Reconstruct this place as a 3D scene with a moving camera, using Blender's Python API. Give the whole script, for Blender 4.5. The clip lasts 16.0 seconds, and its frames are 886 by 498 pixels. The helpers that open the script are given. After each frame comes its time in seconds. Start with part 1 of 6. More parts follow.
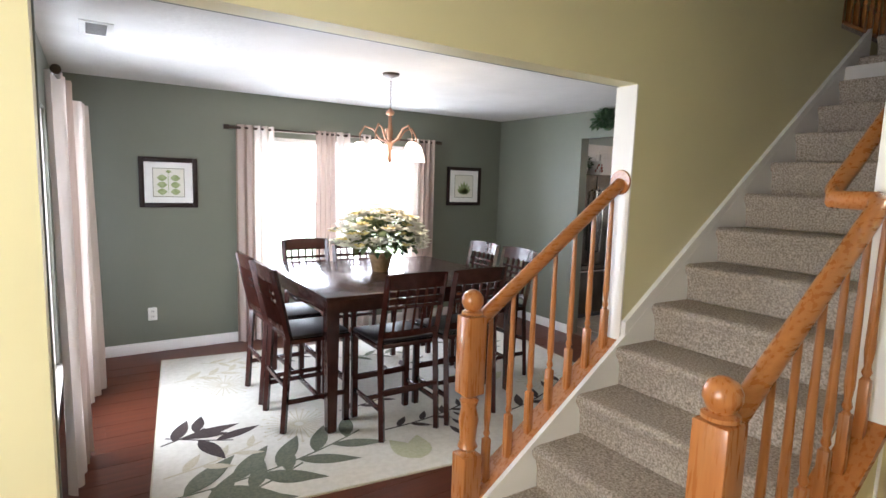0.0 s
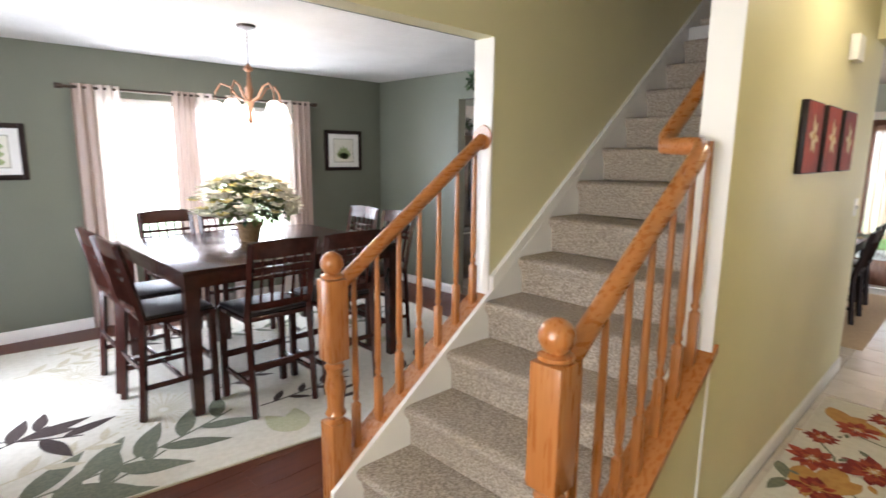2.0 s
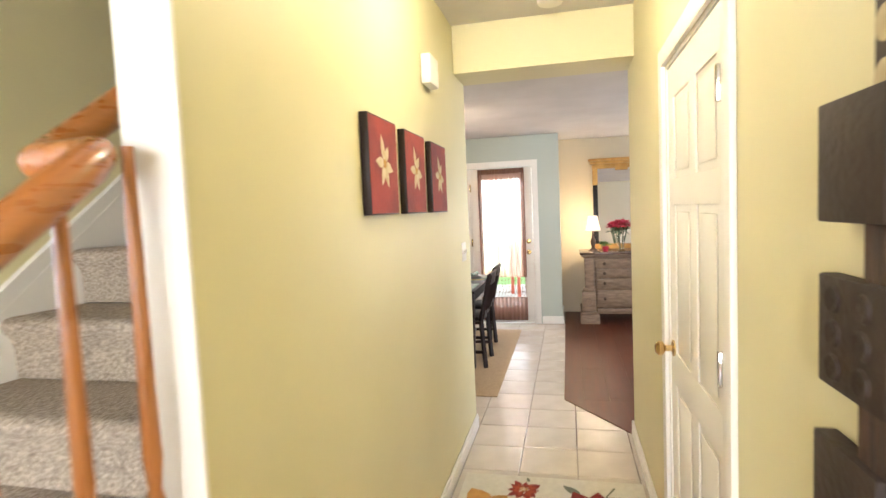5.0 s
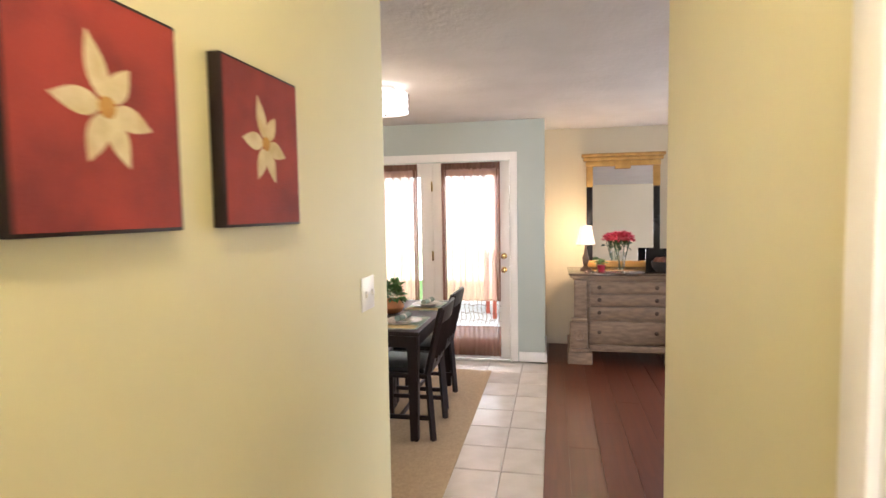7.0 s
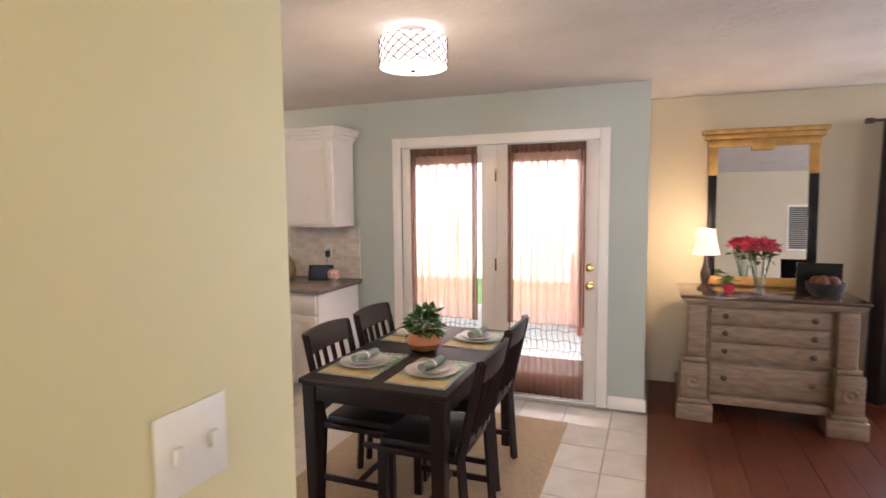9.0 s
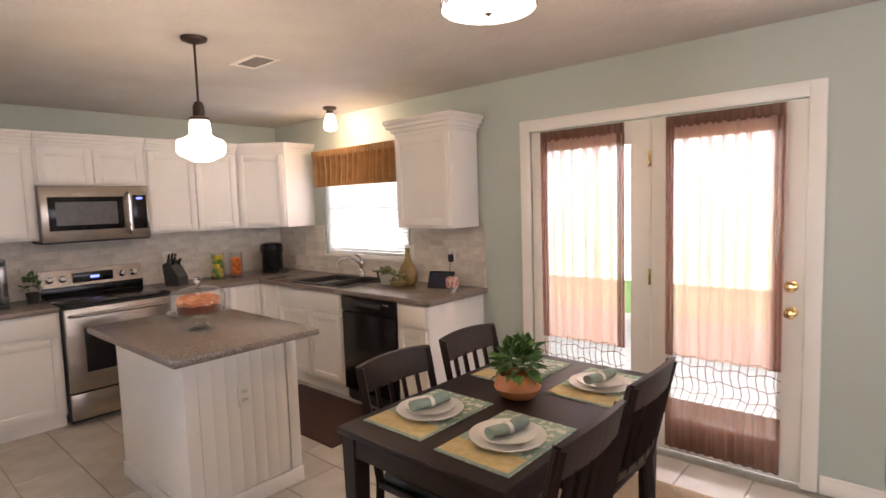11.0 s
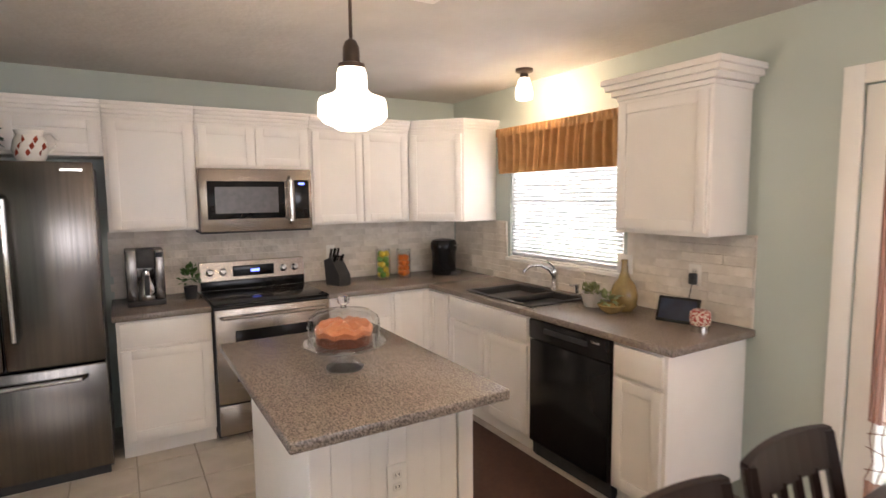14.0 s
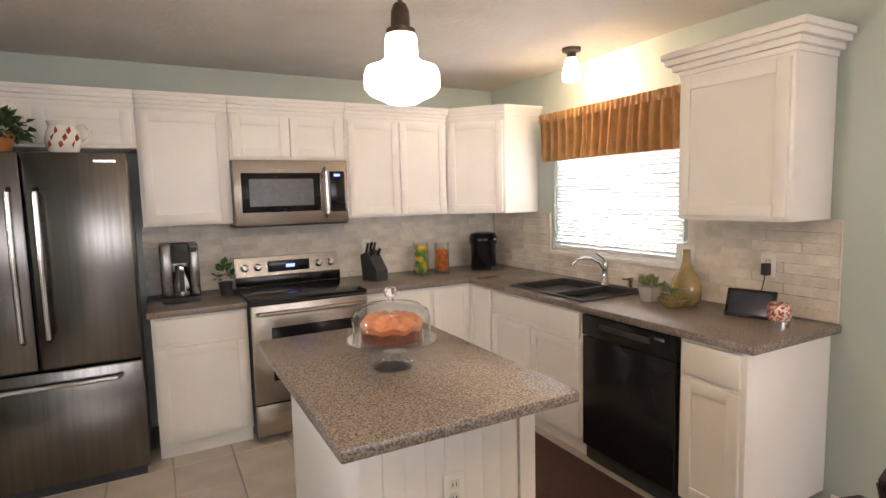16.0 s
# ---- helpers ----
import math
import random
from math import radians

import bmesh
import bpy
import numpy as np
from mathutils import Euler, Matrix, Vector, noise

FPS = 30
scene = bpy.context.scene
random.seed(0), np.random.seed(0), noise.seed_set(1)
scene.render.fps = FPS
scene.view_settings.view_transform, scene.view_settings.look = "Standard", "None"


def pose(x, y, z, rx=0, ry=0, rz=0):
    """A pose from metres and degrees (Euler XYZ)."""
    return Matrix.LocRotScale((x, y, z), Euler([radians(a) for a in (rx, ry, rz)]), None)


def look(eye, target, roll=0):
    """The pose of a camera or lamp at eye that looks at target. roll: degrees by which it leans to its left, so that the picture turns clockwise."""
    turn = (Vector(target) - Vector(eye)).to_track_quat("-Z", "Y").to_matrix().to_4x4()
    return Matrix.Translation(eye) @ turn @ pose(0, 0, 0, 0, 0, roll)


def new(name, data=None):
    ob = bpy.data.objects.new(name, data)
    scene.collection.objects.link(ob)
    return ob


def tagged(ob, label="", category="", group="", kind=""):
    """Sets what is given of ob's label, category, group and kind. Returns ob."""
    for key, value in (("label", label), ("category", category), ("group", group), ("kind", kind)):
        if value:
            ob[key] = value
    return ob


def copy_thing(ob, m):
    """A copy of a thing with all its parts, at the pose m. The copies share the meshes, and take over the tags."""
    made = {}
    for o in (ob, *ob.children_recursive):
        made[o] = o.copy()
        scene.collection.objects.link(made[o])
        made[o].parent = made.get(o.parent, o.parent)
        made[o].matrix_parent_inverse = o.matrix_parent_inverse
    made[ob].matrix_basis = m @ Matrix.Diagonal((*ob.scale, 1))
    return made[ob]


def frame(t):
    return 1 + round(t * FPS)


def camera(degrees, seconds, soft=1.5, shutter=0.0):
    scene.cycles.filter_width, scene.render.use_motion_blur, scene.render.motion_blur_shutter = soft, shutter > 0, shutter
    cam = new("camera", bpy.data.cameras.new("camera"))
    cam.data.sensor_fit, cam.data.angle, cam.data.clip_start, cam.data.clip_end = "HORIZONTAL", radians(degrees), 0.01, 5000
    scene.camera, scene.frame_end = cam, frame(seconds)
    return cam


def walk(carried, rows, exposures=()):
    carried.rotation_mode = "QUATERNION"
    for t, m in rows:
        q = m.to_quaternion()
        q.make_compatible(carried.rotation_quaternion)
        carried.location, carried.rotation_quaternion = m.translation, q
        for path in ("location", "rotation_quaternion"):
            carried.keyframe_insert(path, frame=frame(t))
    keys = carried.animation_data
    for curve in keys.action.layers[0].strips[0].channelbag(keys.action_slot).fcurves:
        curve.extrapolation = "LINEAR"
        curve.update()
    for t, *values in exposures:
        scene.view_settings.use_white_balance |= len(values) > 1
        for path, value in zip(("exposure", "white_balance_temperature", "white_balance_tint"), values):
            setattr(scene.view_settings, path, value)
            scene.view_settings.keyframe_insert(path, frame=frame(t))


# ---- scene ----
cam = camera(78.9, 16.0, shutter=0.5)
PATH = [
    (0, (1.022, 1.487, 1.639), (2.113, 3.145, 1.396), 1.8),
    (0.5, (1.048, 1.486, 1.624), (2.153, 3.132, 1.36), 1.0),
    (1, (1.081, 1.487, 1.614), (2.244, 3.085, 1.311), 0.7),
    (1.5, (1.127, 1.475, 1.602), (2.375, 3.001, 1.267), 0.6),
    (2, (1.202, 1.443, 1.592), (2.576, 2.853, 1.24), 0.6),
    (2.5, (1.305, 1.423, 1.586), (2.815, 2.683, 1.224), 0.6),
    (3, (1.45, 1.394, 1.566), (3.096, 2.471, 1.205), 0.5),
    (3.5, (1.643, 1.397, 1.547), (3.394, 2.301, 1.203), 0.3),
    (4, (1.885, 1.464, 1.549), (3.718, 2.205, 1.247), -0.2),
    (4.5, (2.158, 1.487, 1.538), (4.06, 2.064, 1.309), -1.4),
    (5, (2.474, 1.47, 1.513), (4.417, 1.923, 1.374), -2.5),
    (7.5, (4.431, 1.472, 1.54), (6.385, 1.875, 1.401), -0.8),
    (8, (4.766, 1.494, 1.546), (6.695, 1.997, 1.384), -0.5),
    (8.5, (5.028, 1.518, 1.563), (6.93, 2.113, 1.392), -0.3),
    (9, (5.311, 1.53, 1.586), (7.168, 2.253, 1.413), -0.5),
    (11.5, (6.365, 1.485, 1.565), (7.766, 2.901, 1.378), -2.0),
    (12, (6.494, 1.656, 1.543), (7.812, 3.146, 1.334), -2.1),
    (12.5, (6.618, 1.818, 1.535), (7.845, 3.382, 1.316), -2.1),
    (13, (6.705, 2.048, 1.558), (7.861, 3.663, 1.327), -1.6),
    (13.5, (6.765, 2.269, 1.578), (7.852, 3.933, 1.353), -1.2),
    (14, (6.795, 2.476, 1.599), (7.82, 4.182, 1.4), -0.6),
    (14.5, (6.806, 2.608, 1.586), (7.797, 4.336, 1.41), -0.3),
    (15, (6.804, 2.665, 1.565), (7.781, 4.4, 1.377), -0.5),
    (15.5, (6.802, 2.685, 1.547), (7.751, 4.435, 1.35), -1.0),
    (16, (6.798, 2.686, 1.539), (7.736, 4.441, 1.338), -1.4),
]
walk(cam, [(t, look(eye, target, roll)) for t, eye, target, roll in PATH],
     [(0, 0.0, 5800, 16), (2, 0.15, 5850, 16), (3.5, 0.75, 5950, 16), (5, 0.98, 5950, 15), (7.5, 0.7, 6050, 22), (9, 0.5, 6150, 25), (12, 0.45, 6450, 25), (14, 0.75, 6300, 20), (16, 0.85, 6300, 18)])

# ---- light ----
world = bpy.data.worlds.new("world")
scene.world = world
world.use_nodes = True
wn = world.node_tree.nodes
sky = wn.new("ShaderNodeTexSky")
sky.sky_type = "NISHITA"
sky.sun_disc = False
sky.sun_elevation, sky.sun_rotation = radians(75), radians(140)
wn["Background"].inputs[1].default_value = 0.12
world.node_tree.links.new(sky.outputs[0], wn["Background"].inputs[0])
sun_data = bpy.data.lights.new("sun", "SUN")
sun_data.energy, sun_data.angle, sun_data.color = 2.5, 0.009, (1, 0.95, 0.88)
sun = new("sun", sun_data)
sun.matrix_world = look((0, 0, 10), (-1.0, 1.2, 4.0))


def area(name, eye, target, w, h, power, color):
    d = bpy.data.lights.new(name, "AREA")
    d.shape, d.size, d.size_y, d.energy, d.color = "RECTANGLE", w, h, power, color
    o = new(name, d)
    o.matrix_world = look(eye, target)
    return o


def bulb(name, at, power, color, radius=0.04):
    d = bpy.data.lights.new(name, "POINT")
    d.energy, d.color, d.shadow_soft_size = power, color, radius
    o = new(name, d)
    o.location = at
    return o


DAY = (0.93, 0.97, 1.0)
WARM = (1.0, 0.74, 0.44)
area("daylight_dining_north", (3.25, 7.13, 1.35), (3.25, 0, 1.2), 1.9, 1.5, 190, DAY)
area("daylight_dining_west", (0.66, 5.35, 1.25), (5, 5.35, 1.0), 1.2, 1.9, 115, DAY)
area("daylight_kitchen_window", (9.66, 5.35, 1.5), (0, 5.35, 1.2), 1.1, 0.85, 26, DAY)
area("daylight_patio", (10.5, 2.72, 2.75), (8.0, 2.72, 0.6), 1.8, 0.9, 330, DAY)
# added fill for assumed foyer daylight; the entrance wall has no opening
area("fill_foyer", (-1.28, 1.9, 1.6), (3, 1.9, 1.2), 1.3, 1.8, 120, (1, 0.97, 0.9))
area("daylight_living", (10.46, -0.75, 1.3), (5, -0.75, 1.0), 1.2, 1.6, 80, DAY)
# added fill before the windowless south wall, to brighten island and cabinet fronts
area("fill_living_south", (7.5, -3.38, 1.4), (7.5, 2, 1.2), 4.4, 2.0, 120, DAY)
bulb("bulb_drum", (7.83, 2.66, 2.29), 16, WARM, 0.08)
bulb("bulb_pendant", (7.505, 4.25, 1.92), 11, WARM, 0.06)
bulb("bulb_ceiling", (9.2, 5.39, 2.27), 13, WARM, 0.05)
bulb("bulb_table_lamp", (9.78, 1.15, 1.27), 15, WARM, 0.03)
# fill point added under the hall ceiling; no fitting hangs there
bulb("bulb_hall", (4.4, 1.6, 2.52), 17, (1.0, 0.85, 0.55), 0.1)
for i in range(5):
    a = 2 * math.pi * i / 5
    bulb("bulb_chandelier", (2.95 + 0.23 * math.cos(a), 5.2 + 0.23 * math.sin(a), 1.83), 3, WARM, 0.03)


# ---- materials ----
def nodes(name):
    m = bpy.data.materials.new(name)
    m.use_nodes = True
    nt = m.node_tree
    return m, nt, nt.nodes["Principled BSDF"]


def surface(name, a, b=None, rough=0.5, scale=8.0, bump=0.0, bscale=80.0, metal=0.0, stretch=(1, 1, 1), detail=4.0, coat=0.0, rvar=0.0, lo=0.35, hi=0.65, obrand=0.0, dist=0.01):
    """Two colours mixed by noise, with a fine bump and some variation in gloss."""
    m, nt, p = nodes(name)
    b = b or tuple(c * 0.9 for c in a)
    tc = nt.nodes.new("ShaderNodeTexCoord")
    mp = nt.nodes.new("ShaderNodeMapping")
    mp.inputs["Scale"].default_value = stretch
    nt.links.new(tc.outputs["Object"], mp.inputs[0])
    n = nt.nodes.new("ShaderNodeTexNoise")
    n.inputs["Scale"].default_value, n.inputs["Detail"].default_value = scale, detail
    nt.links.new(mp.outputs[0], n.inputs["Vector"])
    r = nt.nodes.new("ShaderNodeValToRGB")
    r.color_ramp.elements[0].position, r.color_ramp.elements[1].position = lo, hi
    r.color_ramp.elements[0].color, r.color_ramp.elements[1].color = (*a, 1), (*b, 1)
    nt.links.new(n.outputs["Fac"], r.inputs[0])
    out = r.outputs[0]
    if obrand:
        oi = nt.nodes.new("ShaderNodeObjectInfo")
        mr = nt.nodes.new("ShaderNodeMapRange")
        mr.inputs["To Min"].default_value, mr.inputs["To Max"].default_value = 1 - obrand, 1 + obrand
        nt.links.new(oi.outputs["Random"], mr.inputs[0])
        hs = nt.nodes.new("ShaderNodeHueSaturation")
        nt.links.new(mr.outputs[0], hs.inputs["Value"])
        nt.links.new(out, hs.inputs["Color"])
        out = hs.outputs[0]
    nt.links.new(out, p.inputs["Base Color"])
    p.inputs["Roughness"].default_value, p.inputs["Metallic"].default_value = rough, metal
    p.inputs["Coat Weight"].default_value = coat
    if rvar:
        mr = nt.nodes.new("ShaderNodeMapRange")
        mr.inputs["To Min"].default_value, mr.inputs["To Max"].default_value = max(rough - rvar, 0.02), rough + rvar
        nt.links.new(n.outputs["Fac"], mr.inputs[0])
        nt.links.new(mr.outputs[0], p.inputs["Roughness"])
    if bump:
        n2 = nt.nodes.new("ShaderNodeTexNoise")
        n2.inputs["Scale"].default_value, n2.inputs["Detail"].default_value = bscale, 3
        nt.links.new(mp.outputs[0], n2.inputs["Vector"])
        bp = nt.nodes.new("ShaderNodeBump")
        bp.inputs["Strength"].default_value, bp.inputs["Distance"].default_value = bump, dist
        nt.links.new(n2.outputs["Fac"], bp.inputs["Height"])
        nt.links.new(bp.outputs[0], p.inputs["Normal"])
    return m


def glow(name, color, strength, base=(0.8, 0.8, 0.8)):
    m, nt, p = nodes(name)
    p.inputs["Base Color"].default_value = (*base, 1)
    p.inputs["Emission Color"].default_value = (*color, 1)
    p.inputs["Emission Strength"].default_value = strength
    return m


def glassy(name, color=(1, 1, 1), rough=0.0, ior=1.45):
    m, nt, p = nodes(name)
    p.inputs["Base Color"].default_value = (*color, 1)
    p.inputs["Transmission Weight"].default_value = 1
    p.inputs["Roughness"].default_value, p.inputs["IOR"].default_value = rough, ior
    return m


def thin_glass(name):
    """A thin clear wall of glass: seen through, with a glossy sheen towards its edges."""
    m, nt, p = nodes(name)
    t, g, f, x = (nt.nodes.new("ShaderNode" + k) for k in ("BsdfTransparent", "BsdfGlossy", "LayerWeight", "MixShader"))
    g.inputs["Roughness"].default_value = 0.02
    t.inputs[0].default_value = (0.97, 0.98, 0.98, 1)
    f.inputs["Blend"].default_value = 0.25
    pw = nt.nodes.new("ShaderNodeMath")
    pw.operation = "MULTIPLY"
    pw.inputs[1].default_value = 0.8
    nt.links.new(f.outputs["Facing"], pw.inputs[0]); nt.links.new(pw.outputs[0], x.inputs[0]); nt.links.new(t.outputs[0], x.inputs[1]); nt.links.new(g.outputs[0], x.inputs[2])
    nt.links.new(x.outputs[0], nt.nodes["Material Output"].inputs[0])
    return m


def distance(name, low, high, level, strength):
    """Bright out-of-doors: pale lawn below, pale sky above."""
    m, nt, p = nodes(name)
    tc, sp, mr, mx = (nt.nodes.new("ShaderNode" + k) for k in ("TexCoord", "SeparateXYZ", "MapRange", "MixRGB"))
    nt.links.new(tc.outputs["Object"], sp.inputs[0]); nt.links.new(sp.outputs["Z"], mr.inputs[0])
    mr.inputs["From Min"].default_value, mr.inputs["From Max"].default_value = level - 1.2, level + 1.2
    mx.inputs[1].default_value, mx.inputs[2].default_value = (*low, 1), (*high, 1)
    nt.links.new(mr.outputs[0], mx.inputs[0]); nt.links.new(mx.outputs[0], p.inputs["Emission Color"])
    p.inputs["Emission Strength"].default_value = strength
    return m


def sheer(name, color, through_part, back=0.5):
    """Thin cloth: part diffuse, part translucent, part open weave."""
    m, nt, p = nodes(name)
    out = nt.nodes["Material Output"]
    d, t, tr = (nt.nodes.new("ShaderNodeBsdf" + k) for k in ("Diffuse", "Translucent", "Transparent"))
    d.inputs[0].default_value = t.inputs[0].default_value = (*color, 1)
    m1, m2 = nt.nodes.new("ShaderNodeMixShader"), nt.nodes.new("ShaderNodeMixShader")
    nt.links.new(d.outputs[0], m1.inputs[1]); nt.links.new(t.outputs[0], m1.inputs[2])
    m1.inputs[0].default_value, m2.inputs[0].default_value = back, through_part
    nt.links.new(m1.outputs[0], m2.inputs[1]); nt.links.new(tr.outputs[0], m2.inputs[2])
    nt.links.new(m2.outputs[0], out.inputs[0])
    return m


def wood(name, a, b, rough=0.35, stretch=(1, 1, 12), coat=0.15, scale=6.0):
    return surface(name, a, b, rough, scale, 0.008, 25, stretch=stretch, detail=3, coat=coat, rvar=0.04, dist=0.002)


WALL_YELLOW = surface("paint_yellow", (0.67, 0.62, 0.38), (0.64, 0.59, 0.355), 0.55, 1.5, 0.05, 220, dist=0.002)
WALL_GREEN = surface("paint_sage", (0.155, 0.165, 0.125), (0.145, 0.155, 0.117), 0.5, 1.5, 0.05, 220, dist=0.002)
WALL_AQUA = surface("paint_aqua", (0.43, 0.48, 0.44), (0.41, 0.46, 0.42), 0.55, 1.5, 0.05, 220, dist=0.002)
WALL_BEIGE = surface("paint_beige", (0.52, 0.46, 0.33), (0.50, 0.44, 0.31), 0.55, 1.5, 0.05, 220, dist=0.002)
CEILING = surface("ceiling_textured", (0.62, 0.60, 0.57), (0.57, 0.55, 0.52), 0.9, 3, 0.4, 26, dist=0.010)
WHITE = surface("paint_white", (0.80, 0.78, 0.74), (0.77, 0.75, 0.71), 0.35, 3, 0.04, 150, dist=0.002)
CABWHITE = surface("cabinet_white", (0.80, 0.765, 0.72), (0.77, 0.735, 0.69), 0.33, 4, 0.04, 120, dist=0.002)
OAK = wood("oak_varnished", (0.35, 0.128, 0.032), (0.41, 0.158, 0.042), 0.28, (12, 12, 1.0), 0.3)
OAK_X = wood("oak_varnished_long", (0.35, 0.128, 0.032), (0.41, 0.158, 0.042), 0.28, (1.0, 12, 12), 0.3)
DARKWOOD = wood("dark_cherry_wood", (0.034, 0.011, 0.008), (0.048, 0.015, 0.011), 0.25, (2, 8, 2), 0.25)
ESPRESSO = wood("espresso_wood", (0.013, 0.006, 0.005), (0.018, 0.0085, 0.007), 0.42, (2, 8, 2), 0.0)
FLOORWOOD = surface("laminate_red_brown", (0.078, 0.020, 0.0095), (0.108, 0.030, 0.014), 0.36, 3.0, 0.03, 60, stretch=(0.5, 9, 1), detail=5, rvar=0.05, obrand=0.06, dist=0.0006)
TILE = surface("floor_tile_cream", (0.62, 0.56, 0.48), (0.54, 0.48, 0.40), 0.22, 5, 0.05, 30, obrand=0.06, rvar=0.08, dist=0.003)
GROUT = surface("grout", (0.36, 0.32, 0.27), (0.30, 0.27, 0.23), 0.9, 20, 0.2, 200)
CARPET = surface("carpet_beige", (0.24, 0.195, 0.15), (0.62, 0.54, 0.445), 0.95, 110, 0.9, 190, detail=4, lo=0.34, hi=0.68, dist=0.012)
COUNTER = surface("laminate_grey_speckle", (0.095, 0.078, 0.065), (0.30, 0.25, 0.21), 0.27, 145, 0.03, 200, detail=3, lo=0.36, hi=0.66, dist=0.001)
STEEL = surface("brushed_steel", (0.42, 0.37, 0.32), (0.38, 0.335, 0.29), 0.26, 3, 0.006, 40, metal=1, stretch=(1, 1, 60), rvar=0.04, dist=0.001)
STEEL_DARK = surface("brushed_steel_dark", (0.17, 0.155, 0.14), (0.14, 0.13, 0.12), 0.24, 3, 0.006, 40, metal=1, stretch=(20, 20, 0.3), rvar=0.05, dist=0.001)
CHROME = surface("polished_metal", (0.65, 0.64, 0.62), None, 0.15, 5, metal=1)
BRASS = surface("brass", (0.72, 0.53, 0.24), None, 0.22, 5, metal=1)
BRONZE = surface("oil_rubbed_bronze", (0.07, 0.05, 0.04), (0.10, 0.07, 0.05), 0.4, 12, metal=0.7)
COPPER = surface("antique_copper", (0.42, 0.23, 0.14), (0.32, 0.17, 0.10), 0.35, 12, metal=0.8)
BLACK = surface("black_gloss", (0.007, 0.007, 0.0075), (0.010, 0.010, 0.0105), 0.16, 5)
BLACKMATT = surface("black_plastic", (0.02, 0.02, 0.021), (0.03, 0.03, 0.03), 0.6, 20)
LEATHER = surface("black_leather", (0.012, 0.010, 0.010), (0.018, 0.015, 0.015), 0.42, 10, 0.25, 160, dist=0.003)
STONE = surface("ledger_stone", (0.72, 0.67, 0.60), (0.58, 0.53, 0.46), 0.6, 9, 0.7, 40, obrand=0.09, dist=0.012)
DRESSER = surface("dresser_limed_wood", (0.27, 0.19, 0.125), (0.18, 0.122, 0.08), 0.5, 9, 0.25, 60, stretch=(1, 1, 4), dist=0.004)
GILT = surface("gilt_wood", (0.42, 0.25, 0.07), (0.30, 0.17, 0.045), 0.4, 14, 0.2, 80, metal=0.5)
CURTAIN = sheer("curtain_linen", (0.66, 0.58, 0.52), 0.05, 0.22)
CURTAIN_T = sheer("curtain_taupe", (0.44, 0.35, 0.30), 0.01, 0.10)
SHEER_BROWN = sheer("sheer_brown", (0.68, 0.44, 0.35), 0.34, 0.7)
BLIND = sheer("blind_slat_white", (0.80, 0.80, 0.78), 0.0, 0.05)
# gathered sheer: less open, with the shade of its bunched folds in the colour
SHEER_DENSE_SHADED = sheer("sheer_brown_gathered_shaded", (0.22, 0.11, 0.075), 0.12)
VALANCE = surface("valance_gold_cloth", (0.42, 0.22, 0.075), (0.34, 0.17, 0.055), 0.6, 14, 0.2, 300, dist=0.002)
BLACKCLOTH = surface("dark_brown_drape", (0.014, 0.008, 0.007), (0.022, 0.013, 0.011), 0.8, 10, 0.2, 300)
GLASS = thin_glass("clear_glass")
MIRROR = surface("mirror_silver", (0.9, 0.9, 0.9), (0.9, 0.9, 0.9), 0.01, metal=1)
OPAL_ON = glow("opal_glass_lit", (1.0, 0.86, 0.66), 3.2)
DRUM_ON = glow("drum_shade_lit", (1.0, 0.9, 0.80), 1.2)
SHADE_ON = glow("lamp_shade_lit", (1.0, 0.76, 0.48), 0.65, (0.8, 0.7, 0.55))
BLUE_LED = glow("display_blue", (0.15, 0.2, 1.0), 3.0, (0, 0, 0.02))
LEAF = surface("leaf_green", (0.035, 0.10, 0.020), (0.075, 0.17, 0.035), 0.45, 30)
LEAF_DARK = surface("leaf_dark", (0.02, 0.055, 0.018), (0.04, 0.085, 0.025), 0.5, 30)
LEAF_SAGE = surface("leaf_sage", (0.14, 0.18, 0.07), (0.22, 0.25, 0.10), 0.6, 30)
PETAL_W = surface("petal_white", (0.80, 0.77, 0.68), (0.72, 0.70, 0.55), 0.6, 20)
PETAL_Y = surface("petal_yellow", (0.72, 0.62, 0.25), (0.62, 0.5, 0.16), 0.6, 20)
PETAL_R = surface("petal_red", (0.42, 0.02, 0.05), (0.55, 0.05, 0.10), 0.5, 20)
TERRA = surface("terracotta", (0.52, 0.20, 0.07), (0.42, 0.15, 0.05), 0.55, 10, 0.1, 60)
CERAMIC = surface("white_ceramic", (0.78, 0.76, 0.72), (0.75, 0.73, 0.69), 0.18, 4)
MAT_CLOTH = surface("placemat_aqua", (0.30, 0.40, 0.30), (0.62, 0.62, 0.50), 0.8, 34, 0.1, 300, detail=1, lo=0.53, hi=0.58)
MAT_BAND = surface("placemat_gold", (0.50, 0.38, 0.16), (0.58, 0.47, 0.24), 0.8, 30, 0.1, 300)
NAPKIN = surface("napkin_aqua", (0.26, 0.34, 0.30), (0.21, 0.29, 0.26), 0.85, 20, 0.2, 250)
JUTE = surface("jute_tan", (0.40, 0.29, 0.17), (0.33, 0.235, 0.135), 0.95, 60, 0.5, 180, dist=0.004)
RUG_CREAM = surface("rug_cream", (0.66, 0.63, 0.55), (0.60, 0.57, 0.49), 0.95, 30, 0.4, 260, dist=0.003)
RUG_DARK = surface("rug_dark_brown", (0.045, 0.030, 0.028), (0.06, 0.042, 0.036), 0.95, 60, 0.3, 260)
RUG_GREY = surface("rug_grey_green", (0.13, 0.14, 0.10), (0.18, 0.19, 0.13), 0.95, 60, 0.3, 260)
RUG_SAGE = surface("rug_pale_sage", (0.45, 0.45, 0.28), (0.52, 0.51, 0.34), 0.95, 60, 0.3, 260)
